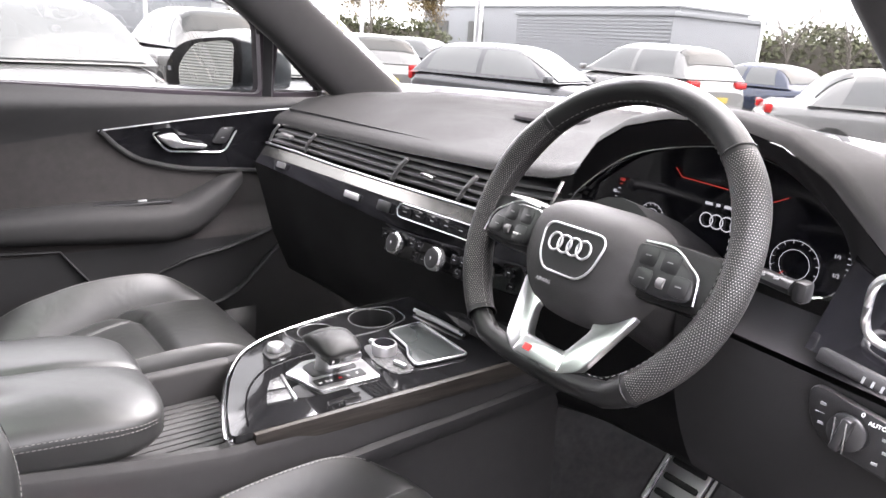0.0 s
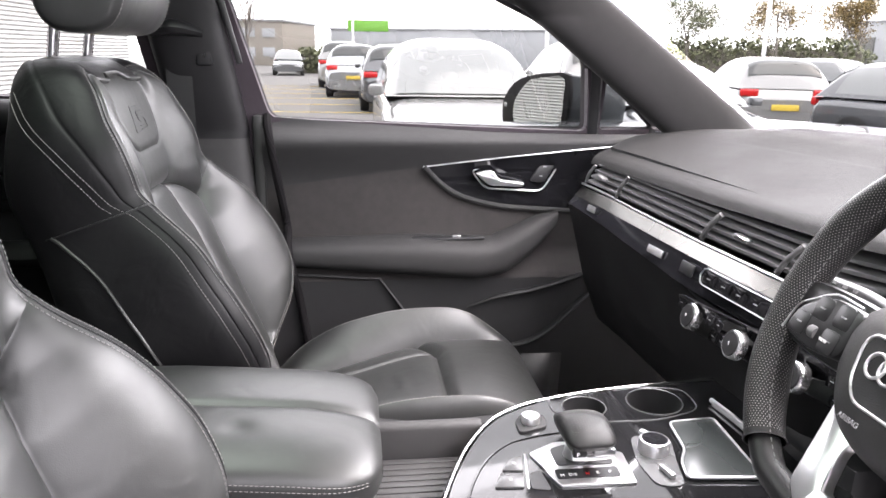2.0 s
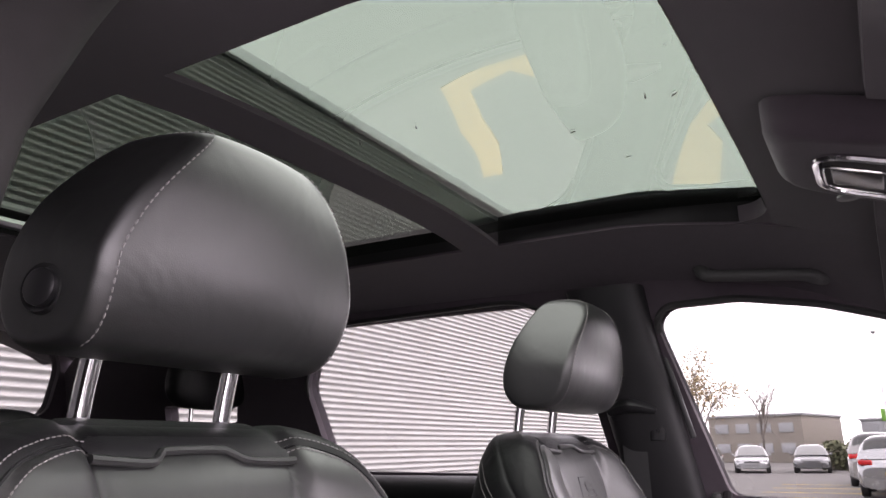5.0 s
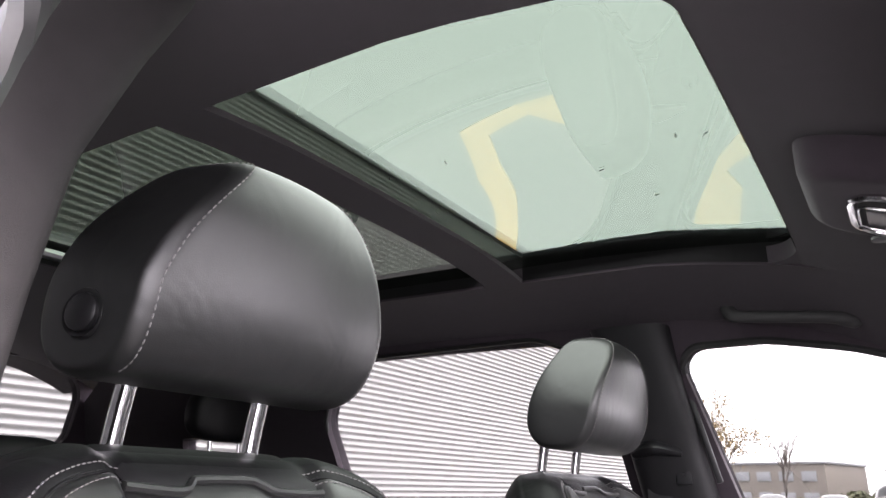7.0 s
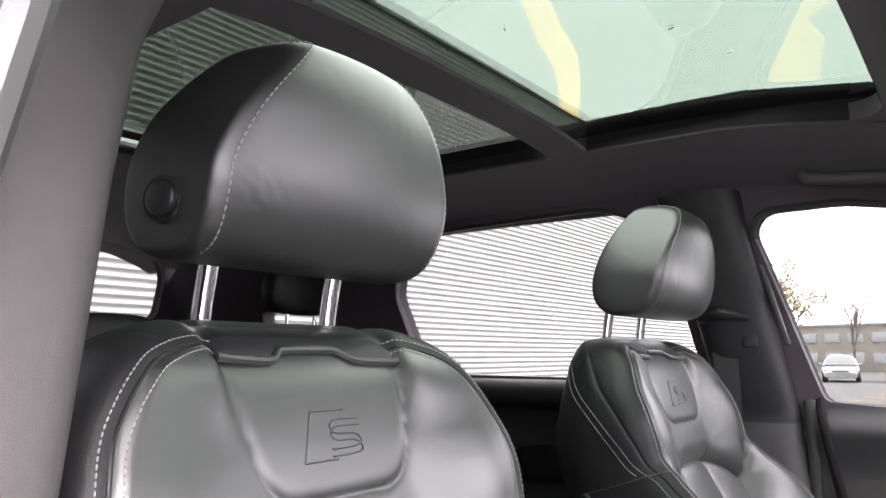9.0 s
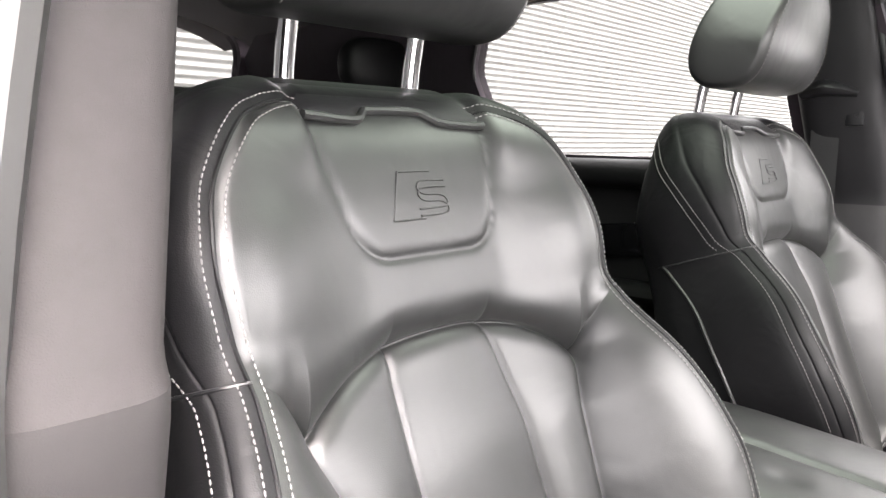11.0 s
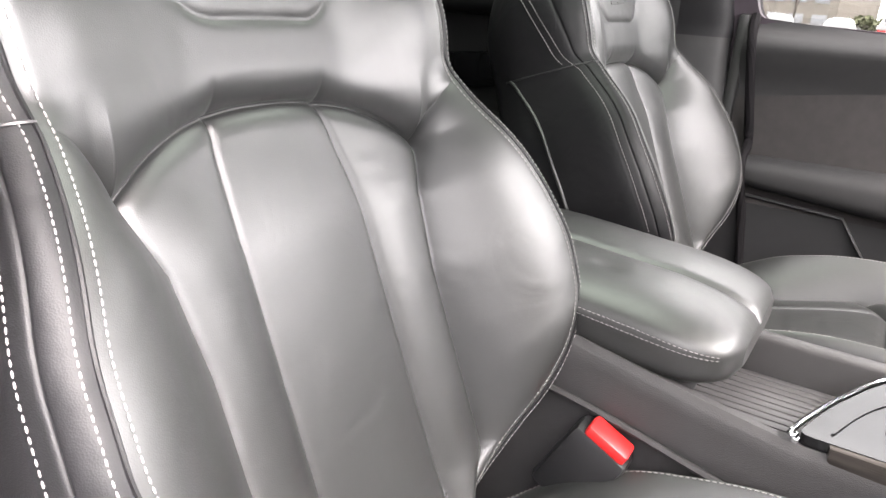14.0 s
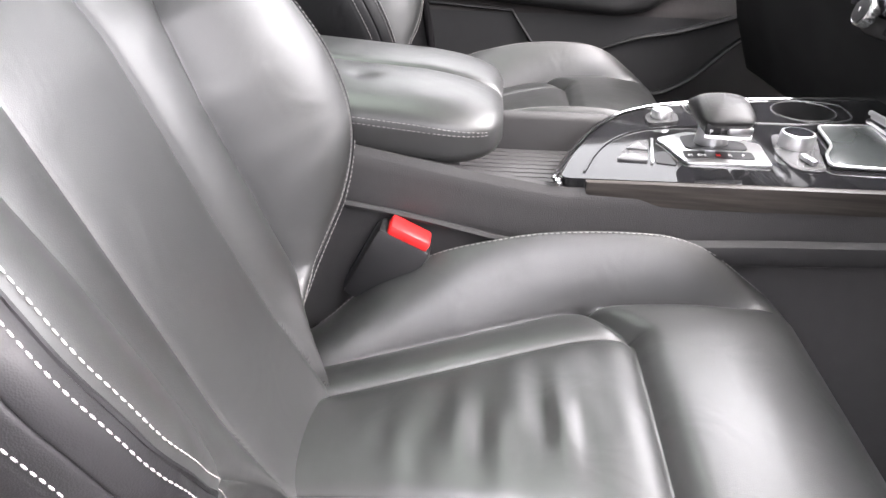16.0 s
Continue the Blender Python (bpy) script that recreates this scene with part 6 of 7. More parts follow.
part("selector_top", grid(knobtop, 72, 36, cu=True), PERFORATED, sel, "perforated leather selector top", angle=80)
part("selector_trim", box((0.1075, 0.4815, 0.9445), (0.012, 0.026, 0.009), 0.003), SATIN, sel, "bright trim on the selector side")
part("selector_band", tube([(0.1085, 0.446, 0.9375), (0.109, 0.470, 0.9365), (0.1085, 0.494, 0.9375)], 0.0028, 8), SATIN, sel, "bright lower edge of the head")
pb = part("park_button", box((0.1090, 0.4535, 0.9460), (0.008, 0.016, 0.013), 0.002), BLACKPL, sel, "black park button")
lettering("P", 0.007, Matrix.Translation((0.1133, 0.4510, 0.9435)) @ Matrix(((0, 0, 1), (1, 0, 0), (0, 1, 0))).to_4x4(), WHITEMARK, pb, "letter")
# leather dots on the head
verts, faces = [], []
for i in range(24):
    for j in range(17):
        x, y = -0.036 + 0.072 * (i + 0.5 * (j % 2)) / 24, -0.025 + 0.050 * j / 16
        z = 0.9722 - 0.010 * (x / 0.038) ** 2 + 0.006 * (x / 0.038) * (x < 0) - 0.004 * (y / 0.026) ** 2 - 0.012 * (abs(x) / 0.0420) ** 8 - 0.010 * (abs(y) / 0.0295) ** 8 + 0.0004
        o = len(verts)
        verts += [(0.074 + x + 0.0006, 0.469 + y, z), (0.074 + x, 0.469 + y + 0.0006, z), (0.074 + x - 0.0006, 0.469 + y, z), (0.074 + x, 0.469 + y - 0.0006, z)]
        faces.append((o, o + 1, o + 2, o + 3))
raw("perforation", verts, faces, STITCHDARK, sel, "pale perforation dots", smooth=False)["kind"] = "stuff"
# cup holders and touch pad
for a, b, r in CUPS:
    c = part("cup_holder", lathe([(0.0, -0.055), (r * 0.92, -0.055), (r * 0.98, -0.006), (r, 0.0005)], zput(a, b, 0.0130), (0, 0, 1), 48), PLASTIC, console, "round black cup holder")
    part("cup_rim", tube([zput(a + r * math.cos(q), b + r * math.sin(q), 0.0134) for q in np.linspace(0, 2 * math.pi, 48, endpoint=False)], 0.0010, 5, closed=True), SWITCHGREY, c)
part("cup_surround", tube([zput(a, b, 0.0132) for a, b in rounded([(-0.086, 0.470), (-0.040, 0.466), (-0.010, 0.500), (-0.004, 0.600), (-0.022, 0.662), (-0.080, 0.666), (-0.097, 0.600)], 0.02, 4)], 0.0010, 5, closed=True), SWITCHGREY, console, "fine edge round the cup holders")
pad_o = rounded([(0.010, 0.604), (0.008, 0.664), (0.140, 0.656), (0.128, 0.573), (0.098, 0.580), (0.072, 0.596)], 0.008, 3)
tp = part("touch_pad", plate(pad_o, flat_(0.0), 0.0045, 0.001), material("matt_touch_glass", (0.030, 0.034, 0.034), 0.24, vary=0.05), console, "matt dark green-grey touch pad")
part("touch_pad_rim", tube([zput(a, b, 0.0170) for a, b in pad_o], 0.0018, 8, closed=True), SATIN, tp, "bright touch pad rim")
part("menu_well", plate(rounded([(0.030, 0.545), (0.040, 0.592), (0.100, 0.575), (0.140, 0.566), (0.134, 0.536), (0.085, 0.532)], 0.012, 3), flat_(0.0), 0.0012), SWITCHGREY, console, "dark grey plate round the menu dial")
dial = part("menu_dial", lathe([(0.0185, 0.0), (0.0185, 0.013), (0.0172, 0.0155), (0.0150, 0.0160)], zput(0.066, 0.560, 0.0140), (0, 0, 1), 48), SATIN, console, "metal-ringed menu dial")
part("dial_top", lathe([(0.0155, 0.0152), (0.0, 0.0148)], zput(0.066, 0.560, 0.0140), (0, 0, 1), 40), GLOSS, dial, "gloss black dial top")
for a, b, t in ((0.114, 0.556, 12), (0.036, 0.566, 35)):
    part("toggle", box(zput(a, b, 0.0175), (0.024, 0.008, 0.006), 0.002, turn=(0, 0, t)), SATIN, console, "satin metal toggle")
for k, h in ((0.0, 0.018), (0.008, 0.0155)):
    part("slide_cover", tube([zput(-0.036 + k, 0.684, h), zput(0.010 + k, 0.689, h + 0.001), zput(0.075 + k, 0.694, h)], 0.0034, 8), SATIN, console, "bright bar of the sliding cover")
part("stack_foot", box((0.03, 0.79, 0.90), (0.30, 0.12, 0.10), 0.02), BLACKPL, console)

# armrest lid
arm = thing("armrest_box", (0.035, 0.05, 0.90), "padded black leather centre armrest with pale stitching", "armrest")


def lid(u, v):
    p = v
    y = -0.20 + 0.437 * p
    endf = max(0.0, 1 - max(0.0, (p - 0.80) / 0.20) ** 3.0) ** 0.5
    endb = 1.0
    hw = 0.127 * (0.62 + 0.38 * endf) * endb
    zt = float(np.interp(y, [-0.2, 0.0, 0.15, 0.237], [0.990, 0.986, 0.975, 0.962]))
    zb = float(np.interp(y, [-0.2, 0.05, 0.15, 0.237], [0.915, 0.915, 0.900, 0.905]))
    zc, hz = (zt + zb) / 2, (zt - zb) / 2 * (0.35 + 0.65 * endf)
    m = 1 - 4 * u if u <= 0.5 else 4 * u - 3
    run = math.sin(math.pi / 2 * m)
    sq = math.copysign(math.sqrt(max(0.0, 1 - abs(run) ** 4.4)), 0.5 - u)
    x = hw * run
    z = hz * math.copysign(abs(sq) ** 0.55, sq)
    if sq > 0:
        z -= 0.0075 * math.exp(-abs(x - 0.002) / 0.0040) - 0.0025 * abs(math.sin(math.pi * x / 0.127)) + 0.003 * bumpy(x, 0.055, 0.014) * bumpy(y, 0.085, 0.016)
        z += 0.004 * (1 - (x / 0.127) ** 2)
    return (0.035 + x, y, zc + z)


part("lid", grid(lid, 240, 60, cu=True), LEATHER, arm, "padded black leather lid", angle=75)
bm = bmesh.new()
bm.faces.new([bm.verts.new(lid(i / 96, 1.0)) for i in range(96)])
part("lid_front", bm, LEATHER, arm, "rounded leather front of the lid")
rows_ = []
for k in (0.012, 0.026):
    rows_.append([np.array(lid(k * (1 - 0.4 * max(0.0, (p - 0.8) / 0.2)), p)) + (0.001, 0, 0.0003) for p in np.linspace(0.05, 0.97, 60)])
    rows_.append([np.array(lid(0.5 - k, p)) + (-0.001, 0, 0.0003) for p in np.linspace(0.05, 0.97, 60)])
stitches(rows_, THREAD, arm, pitch=0.0050, length=0.0034, r=0.00045)
part("armrest_base", box((0.035, 0.0, 0.885), (0.225, 0.38, 0.075), 0.012), PLASTIC, arm, "dark plastic armrest base")

# seat belt buckle
buckle = thing("belt_buckle", (0.185, 0.12, 0.76), "black seat belt buckle with a red release button", "seat belt")
part("buckle_body", box((0.186, 0.122, 0.806), (0.034, 0.062, 0.092), 0.008, turn=(-28, 0, 0)), BLACKPL, buckle, "black plastic buckle body")
part("release", box((0.188, 0.146, 0.848), (0.026, 0.046, 0.014), 0.004, turn=(-28, 4, 0)), RED, buckle, "red release button")
part("buckle_stem", tube([(0.186, 0.10, 0.70), (0.186, 0.115, 0.78)], 0.010, 8, flat=1.6), BLACKPL, buckle)


# ---------- rest of the cabin ----------
def rear_seat(cx, w, label, hx=0.0, hz=1.452):
    seat = thing("rear_seat", (cx, -0.95, 0.45), label, "car seat", "rear seats")

    def back(u, v):
        q = 2 * math.pi * u
        k = 1 - 0.10 * v ** 4
        c, s_ = math.cos(q), math.sin(q)
        return (cx + w / 2 * math.copysign(abs(c) ** 0.4, c) * k, -1.02 - 0.22 * v + 0.075 * math.copysign(abs(s_) ** 0.5, s_) * (1 - 0.3 * v ** 5), 0.70 + 0.58 * v)

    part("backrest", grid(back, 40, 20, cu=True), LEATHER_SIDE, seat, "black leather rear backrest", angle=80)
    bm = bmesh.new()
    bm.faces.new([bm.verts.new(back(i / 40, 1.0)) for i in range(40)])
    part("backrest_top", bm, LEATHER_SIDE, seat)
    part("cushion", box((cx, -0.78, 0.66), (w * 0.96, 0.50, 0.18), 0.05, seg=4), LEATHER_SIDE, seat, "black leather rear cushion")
    part("seat_base", box((cx, -0.80, 0.50), (w * 0.9, 0.44, 0.15), 0.02), BLACKPL, seat)

    def pad(u, v):
        q, p = 2 * math.pi * u, math.pi * (v - 0.5)
        k = max(0.0, math.cos(p)) ** 0.5
        c, s_ = math.cos(q), math.sin(q)
        z = math.sin(p)
        return (cx + hx + 0.125 * math.copysign(abs(c) ** 0.6, c) * k * (1 - 0.12 * max(0, z)), -1.235 + 0.045 * math.copysign(abs(s_) ** 0.6, s_) * k, hz + 0.072 * math.copysign(abs(z) ** 0.7, z))

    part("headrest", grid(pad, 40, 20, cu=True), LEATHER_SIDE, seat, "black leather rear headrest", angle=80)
    for x in (-0.05, 0.05):
        part("headrest_post", tube([(cx + hx + x, -1.235, 1.27), (cx + hx + x, -1.235, hz - 0.05)], 0.006, 10), CHROME, seat, "chrome headrest post")


rear_seat(-0.45, 0.46, "black leather rear seat with raised headrest beside the window", -0.10, 1.508)
rear_seat(0.0, 0.38, "black leather middle rear seat with lowered headrest", 0.0, 1.345)
rear_seat(0.45, 0.46, "black leather rear seat behind the driver's seat", 0.0, 1.38)

# rear door lining
rdoor = thing("rear_door", (-0.74, -0.60, 0.45), "closed dark rear door lining with padded top", "car door")
part("top_roll", tube([(-0.690, y, 1.232 + 0.012 * (y + 0.2) * -0.2) for y in np.linspace(-1.0, -0.15, 16)], 0.038, 14, flat=0.9), SOFT_DARK, rdoor, "padded dark top of the rear door")
part("rear_panel", grid(lambda u, v: (-0.705 + 0.03 * smoothstep(0.5, 0.2, v), -1.0 + 0.85 * u, 0.48 + 0.73 * v), 30, 14), SOFT_DARK, rdoor, "dark rear door panel")
part("rear_armrest", tube([(-0.665, y, 0.975 + 0.02 * y) for y in np.linspace(-0.98, -0.25, 14)], 0.040, 12, flat=0.7), SOFT_DARK, rdoor, "dark padded rear armrest")
part("rear_trim", plate(rounded([(-0.72, 1.10), (-0.42, 1.13), (-0.36, 1.06), (-0.60, 1.03)], 0.02, 3), lambda a, b, h: (-0.700 + h, a, b), 0.006, 0.002), GLOSS, rdoor, "gloss black handle trim")

# seat belt on the centre pillar
belt = thing("seat_belt", (-0.68, -0.12, 0.5), "black seat belt hanging from its pillar anchor", "seat belt")
part("belt_anchor", tube([(-0.625, -0.150, 1.392), (-0.618, -0.110, 1.402), (-0.628, -0.060, 1.392)], [0.014, 0.022, 0.012], 12, smooth=10, flat=0.7), BLACKPL, belt, "black belt anchor cover")
part("belt_web", grid(lambda u, v: (-0.640 - 0.012 * v + 0.003 * math.sin(9 * v), -0.135 + 0.047 * u + 0.012 * v, 1.39 - 0.85 * v), 4, 20), material("black_webbing", (0.016, 0.016, 0.017), 0.8, vary=0.1, bump=0.4, bump_scale=500), belt, "black woven belt")
part("belt_slot", box((-0.634, -0.062, 1.42), (0.010, 0.030, 0.17), 0.004), BLACKPL, belt, "height adjuster track")
part("adjuster_groove", box((-0.648, -0.030, 1.46), (0.008, 0.012, 0.25), 0.003, turn=(14, 0, 0)), BLACKPL, belt)

# roof furniture
grab = thing("grab_handle", (-0.58, 0.16, 1.63), "dark folding grab handle above the passenger door", "grab handle")
part("grip", tube([(-0.572, 0.062, 1.650), (-0.552, 0.072, 1.628), (-0.546, 0.10, 1.620), (-0.546, 0.22, 1.606), (-0.552, 0.250, 1.600), (-0.574, 0.262, 1.602)], [0.015, 0.013, 0.0105, 0.0105, 0.013, 0.015], 10, smooth=30), SOFT, grab, "dark plastic grip")
for y, z in ((0.068, 1.650), (0.254, 1.612)):
    part("mount", box((-0.582, y, z), (0.03, 0.034, 0.034), 0.008), SOFT, grab)
hook = thing("coat_hook", (-0.56, -0.74, 1.66), "small dark coat hook on the roof edge", "hook")
part("hook_body", lathe([(0.014, 0.0), (0.014, 0.006), (0.010, 0.010), (0.0, 0.011)], (-0.575, -0.745, 1.675), (0.8, 0, -0.6), 20), PLASTIC, hook)

oh = thing("overhead_console", (0.0, 0.36, 1.62), "dark roof console with chrome-framed reading lights", "roof console")
oput = lambda a, b, h: (a, 0.350 + b, roof_z(a, 0.350 + b) - 0.036 - h)
oo = rounded([(-0.085, -0.095), (-0.100, -0.03), (-0.100, 0.14), (0.100, 0.14), (0.100, -0.03), (0.085, -0.095)], 0.035, 4)
part("console_body", plate(oo, lambda a, b, h: oput(a, b, h - 0.030), 0.044, 0.016, 4), HEADLINER, oh, "dark cloth-textured roof console body")
fr = rounded([(-0.056, -0.054), (-0.060, 0.10), (-0.052, 0.125), (0.052, 0.125), (0.060, 0.10), (0.056, -0.054)], 0.034, 7)
part("light_frame", tube([oput(a, b, 0.0165) for a, b in fr], 0.0042, 8, closed=True), CHROME, oh, "chrome light frame")
part("light_bowl", plate([(a * 0.9, (b - 0.03) * 0.93 + 0.03) for a, b in fr], lambda a, b, h: oput(a, b, 0.0155 + h), 0.002), RUBBER, oh, "dark light panel")
LENS = material("smoked_plastic_lens", (0.03, 0.03, 0.03), 0.2, vary=0.05)
for b in (-0.02, 0.07):
    part("reading_light", plate(rounded([(-0.026, b - 0.022), (0.026, b - 0.022), (0.026, b + 0.022), (-0.026, b + 0.022)], 0.006, 3), lambda p, q, h: oput(p, q, 0.0172 + h), 0.003, 0.001), LENS, oh, "dark reading light lens")
    part("light_rim", tube([oput(p, q, 0.0205) for p, q in rounded([(-0.034, b - 0.028), (0.034, b - 0.028), (0.034, b + 0.028), (-0.034, b + 0.028)], 0.014, 5)], 0.0016, 6, closed=True), CHROME, oh, "thin chrome rim of a reading light")
part("microphone", lathe([(0.012, 0.0), (0.012, 0.003), (0.0, 0.004)], oput(-0.075, -0.03, 0.0155), (0, 0, -1), 20), BLACKPL, oh, "round dark button")

for sx in (-1, 1):
    visor = thing("sun_visor", (sx * 0.36, 0.45, 1.60), "folded dark cloth sun visor under the roof", "sun visor")
    vput = lambda a, b, h: (sx * 0.345 + sx * a, 0.425 + b, min(1.600 - 0.25 * (a + 0.025) - 0.38 * (b + 0.065), roof_z(0.345 + a, 0.425 + b) - 0.008) - h)
    under = grid(lambda u, v: vput(-0.205 + 0.395 * u, -0.080 + 0.145 * v, 0.018), 20, 10)
    ext = bmesh.ops.extrude_face_region(under, geom=under.faces[:])
    bmesh.ops.translate(under, vec=(0, 0, 0.016), verts=[v for v in ext["geom"] if isinstance(v, bmesh.types.BMVert)])
    part("visor_body", under, HEADLINER, visor, "dark cloth visor")
    if sx < 0:
        part("warning_label", plate([(-0.022, -0.064), (0.052, -0.071), (0.052, -0.020), (-0.022, -0.012)], lambda a, b, h: vput(a, b, 0.0205 + h), 0.0006), material("pale_label", (0.55, 0.52, 0.42), 0.6, vary=0.08), visor, "pale warning label", smooth=False)

# outer roof skin and side walls of the footwells
for sx in (-1, 1):
    def skin(u, v, sx=sx):
        x = RX + 0.005 + ((0.69 if sx > 0 else 0.745) - RX) * u
        y = -2.15 + 2.70 * v
        return (sx * x, y, roof_z(min(x, 0.64), y) + 0.045 - 0.10 * max(0.0, x - 0.60) - 1.2 * max(0.0, x - 0.66) ** 2)
    bm = grid(skin, 12, 30)
    ext = bmesh.ops.extrude_face_region(bm, geom=bm.faces[:])
    bmesh.ops.translate(bm, vec=(0, 0, 0.02), verts=[v for v in ext["geom"] if isinstance(v, bmesh.types.BMVert)])
    part("roof_skin", bm, MPAINT, shell, "dark grey painted roof edge")
    part("kick_panel", box((sx * 0.712, 1.10, 0.82), (0.05, 0.50, 0.80), 0.01), CARPET, shell, "dark footwell side lining")


# ---------- outside: ground, corrugated wall, car park ----------
GZ = -0.12
ASPHALT = material("asphalt", (0.095, 0.092, 0.088), 0.9, vary=0.25, scale=0.6, bump=0.6, bump_scale=90, fine=25)
CLADDING = material("white_steel_cladding", (0.26, 0.26, 0.255), 0.5, vary=0.06, scale=1.2)
bm = grid(lambda u, v: ((u - 0.5) * 900, (v - 0.5) * 900, GZ), 30, 30)
tagged(part("ground", bm, ASPHALT, None, smooth=False), "worn grey asphalt of a car park", "ground", kind="structure")
WALL_Y = -5.6
wall = thing("wall_corrugated", (-8, WALL_Y, GZ), "white horizontally corrugated steel cladding wall of a building", "wall", kind="structure")
pitch = 0.076
rows = int(5.87 / pitch)
verts, faces = [], []
for k in range(rows * 6 + 1):
    z = GZ + k * pitch / 6
    d = 0.018 * math.cos(2 * math.pi * k / 6)
    verts += [(-19.5, WALL_Y + d, z), (16, WALL_Y + d, z)]
for k in range(rows * 6):
    faces.append((2 * k, 2 * k + 1, 2 * k + 3, 2 * k + 2))
raw("cladding_sheet", verts, faces, CLADDING, wall, "white corrugated steel sheet", angle=80)
part("wall_core", box((-1.75, WALL_Y - 0.20, 2.82), (35.5, 0.34, 5.86), 0), CLADDING, wall)
part("wall_cap", box((-1.75, WALL_Y - 0.10, 5.83), (35.6, 0.40, 0.16), 0.02), SATIN, wall, "grey metal coping along the wall top")
# added wall, out of view: cuts the low sky light entering the open doorway
SKYBLOCK = material("dark_sky_blocker", (0.07, 0.07, 0.072), 0.85, vary=0.15, scale=0.8, bump=0.3, bump_scale=60)
sky_blocker = thing("sky_blocker_east", (3.4, 2.0, GZ), "unseen dark wall added to block sky light from the doorway side", "wall", kind="structure")
part("blocker_face", box((3.2, 1.2, GZ + 2.4), (0.30, 13.4, 4.8), 0.01), SKYBLOCK, sky_blocker)
YELLOW = material("yellow_road_paint", (0.50, 0.34, 0.05), 0.8, vary=0.3, scale=3)
for k in range(9):
    x = -9.5 - 2.6 * k
    ln = part("bay_line", box((x, -1.2, GZ + 0.004), (0.10, 4.6, 0.008), 0), YELLOW, None, smooth=False)
    tagged(ln, "worn yellow parking bay line on asphalt", "road marking", "bay lines", "structure")

def road_arrow(outline, label):
    bm = plate(outline, lambda a, b, h: (a, b, GZ + 0.004 + h), 0.004)
    tagged(part("road_arrow", bm, YELLOW_BRIGHT, None, smooth=False), label, "road marking", "road arrows", "structure")


YELLOW_BRIGHT = material("fresh_yellow_road_paint", (0.72, 0.46, 0.06), 0.7, vary=0.12, scale=5)
road_arrow([(-3.45, -1.66), (-3.49, -2.08), (-3.48, -2.42), (-3.81, -2.43), (-3.97, -2.38), (-4.07, -2.36), (-4.14, -2.25), (-4.02, -2.24), (-3.83, -2.28), (-3.61, -2.27), (-3.60, -1.99), (-3.88, -1.71), (-3.61, -1.70)], "fresh yellow bent arrow painted on asphalt")
road_arrow([(-4.02, -0.74), (-4.10, -0.83), (-4.33, -1.04), (-4.60, -1.20), (-4.62, -0.90), (-4.44, -0.86), (-4.34, -0.94), (-4.30, -0.88), (-4.20, -0.72)], "fresh yellow arrow head painted on asphalt")

PAINTS = {n: material("paint_" + n, c, 0.22, m, vary=0.03, coat=0.9) for n, c, m in (("white", (0.19, 0.19, 0.187), 0.0), ("black", (0.070, 0.073, 0.078), 0.2), ("blue", (0.014, 0.024, 0.055), 0.3), ("grey", (0.10, 0.105, 0.11), 0.4), ("silver", (0.30, 0.31, 0.32), 0.6))}
# PALEGLASS and CARGLASS are opaque: the sky in the panes is painted as grey
PALEGLASS = material("painted_sky_car_glass", (0.135, 0.142, 0.140), 0.06, vary=0.05, rough_vary=0.02, spec=0.9)
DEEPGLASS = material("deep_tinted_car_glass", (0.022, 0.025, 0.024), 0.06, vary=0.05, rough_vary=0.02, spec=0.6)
CARGLASS = material("dim_painted_sky_car_glass", (0.085, 0.090, 0.090), 0.06, vary=0.05, rough_vary=0.02, spec=0.9)
TYRE, RIM = material("tyre_rubber", (0.015, 0.015, 0.015), 0.8), material("alloy_wheel", (0.35, 0.35, 0.36), 0.3, 0.9)
LAMP, TAIL_RED = material("headlamp_glass", (0.55, 0.56, 0.58), 0.12), material("tail_lamp_red", (0.45, 0.012, 0.012), 0.2)


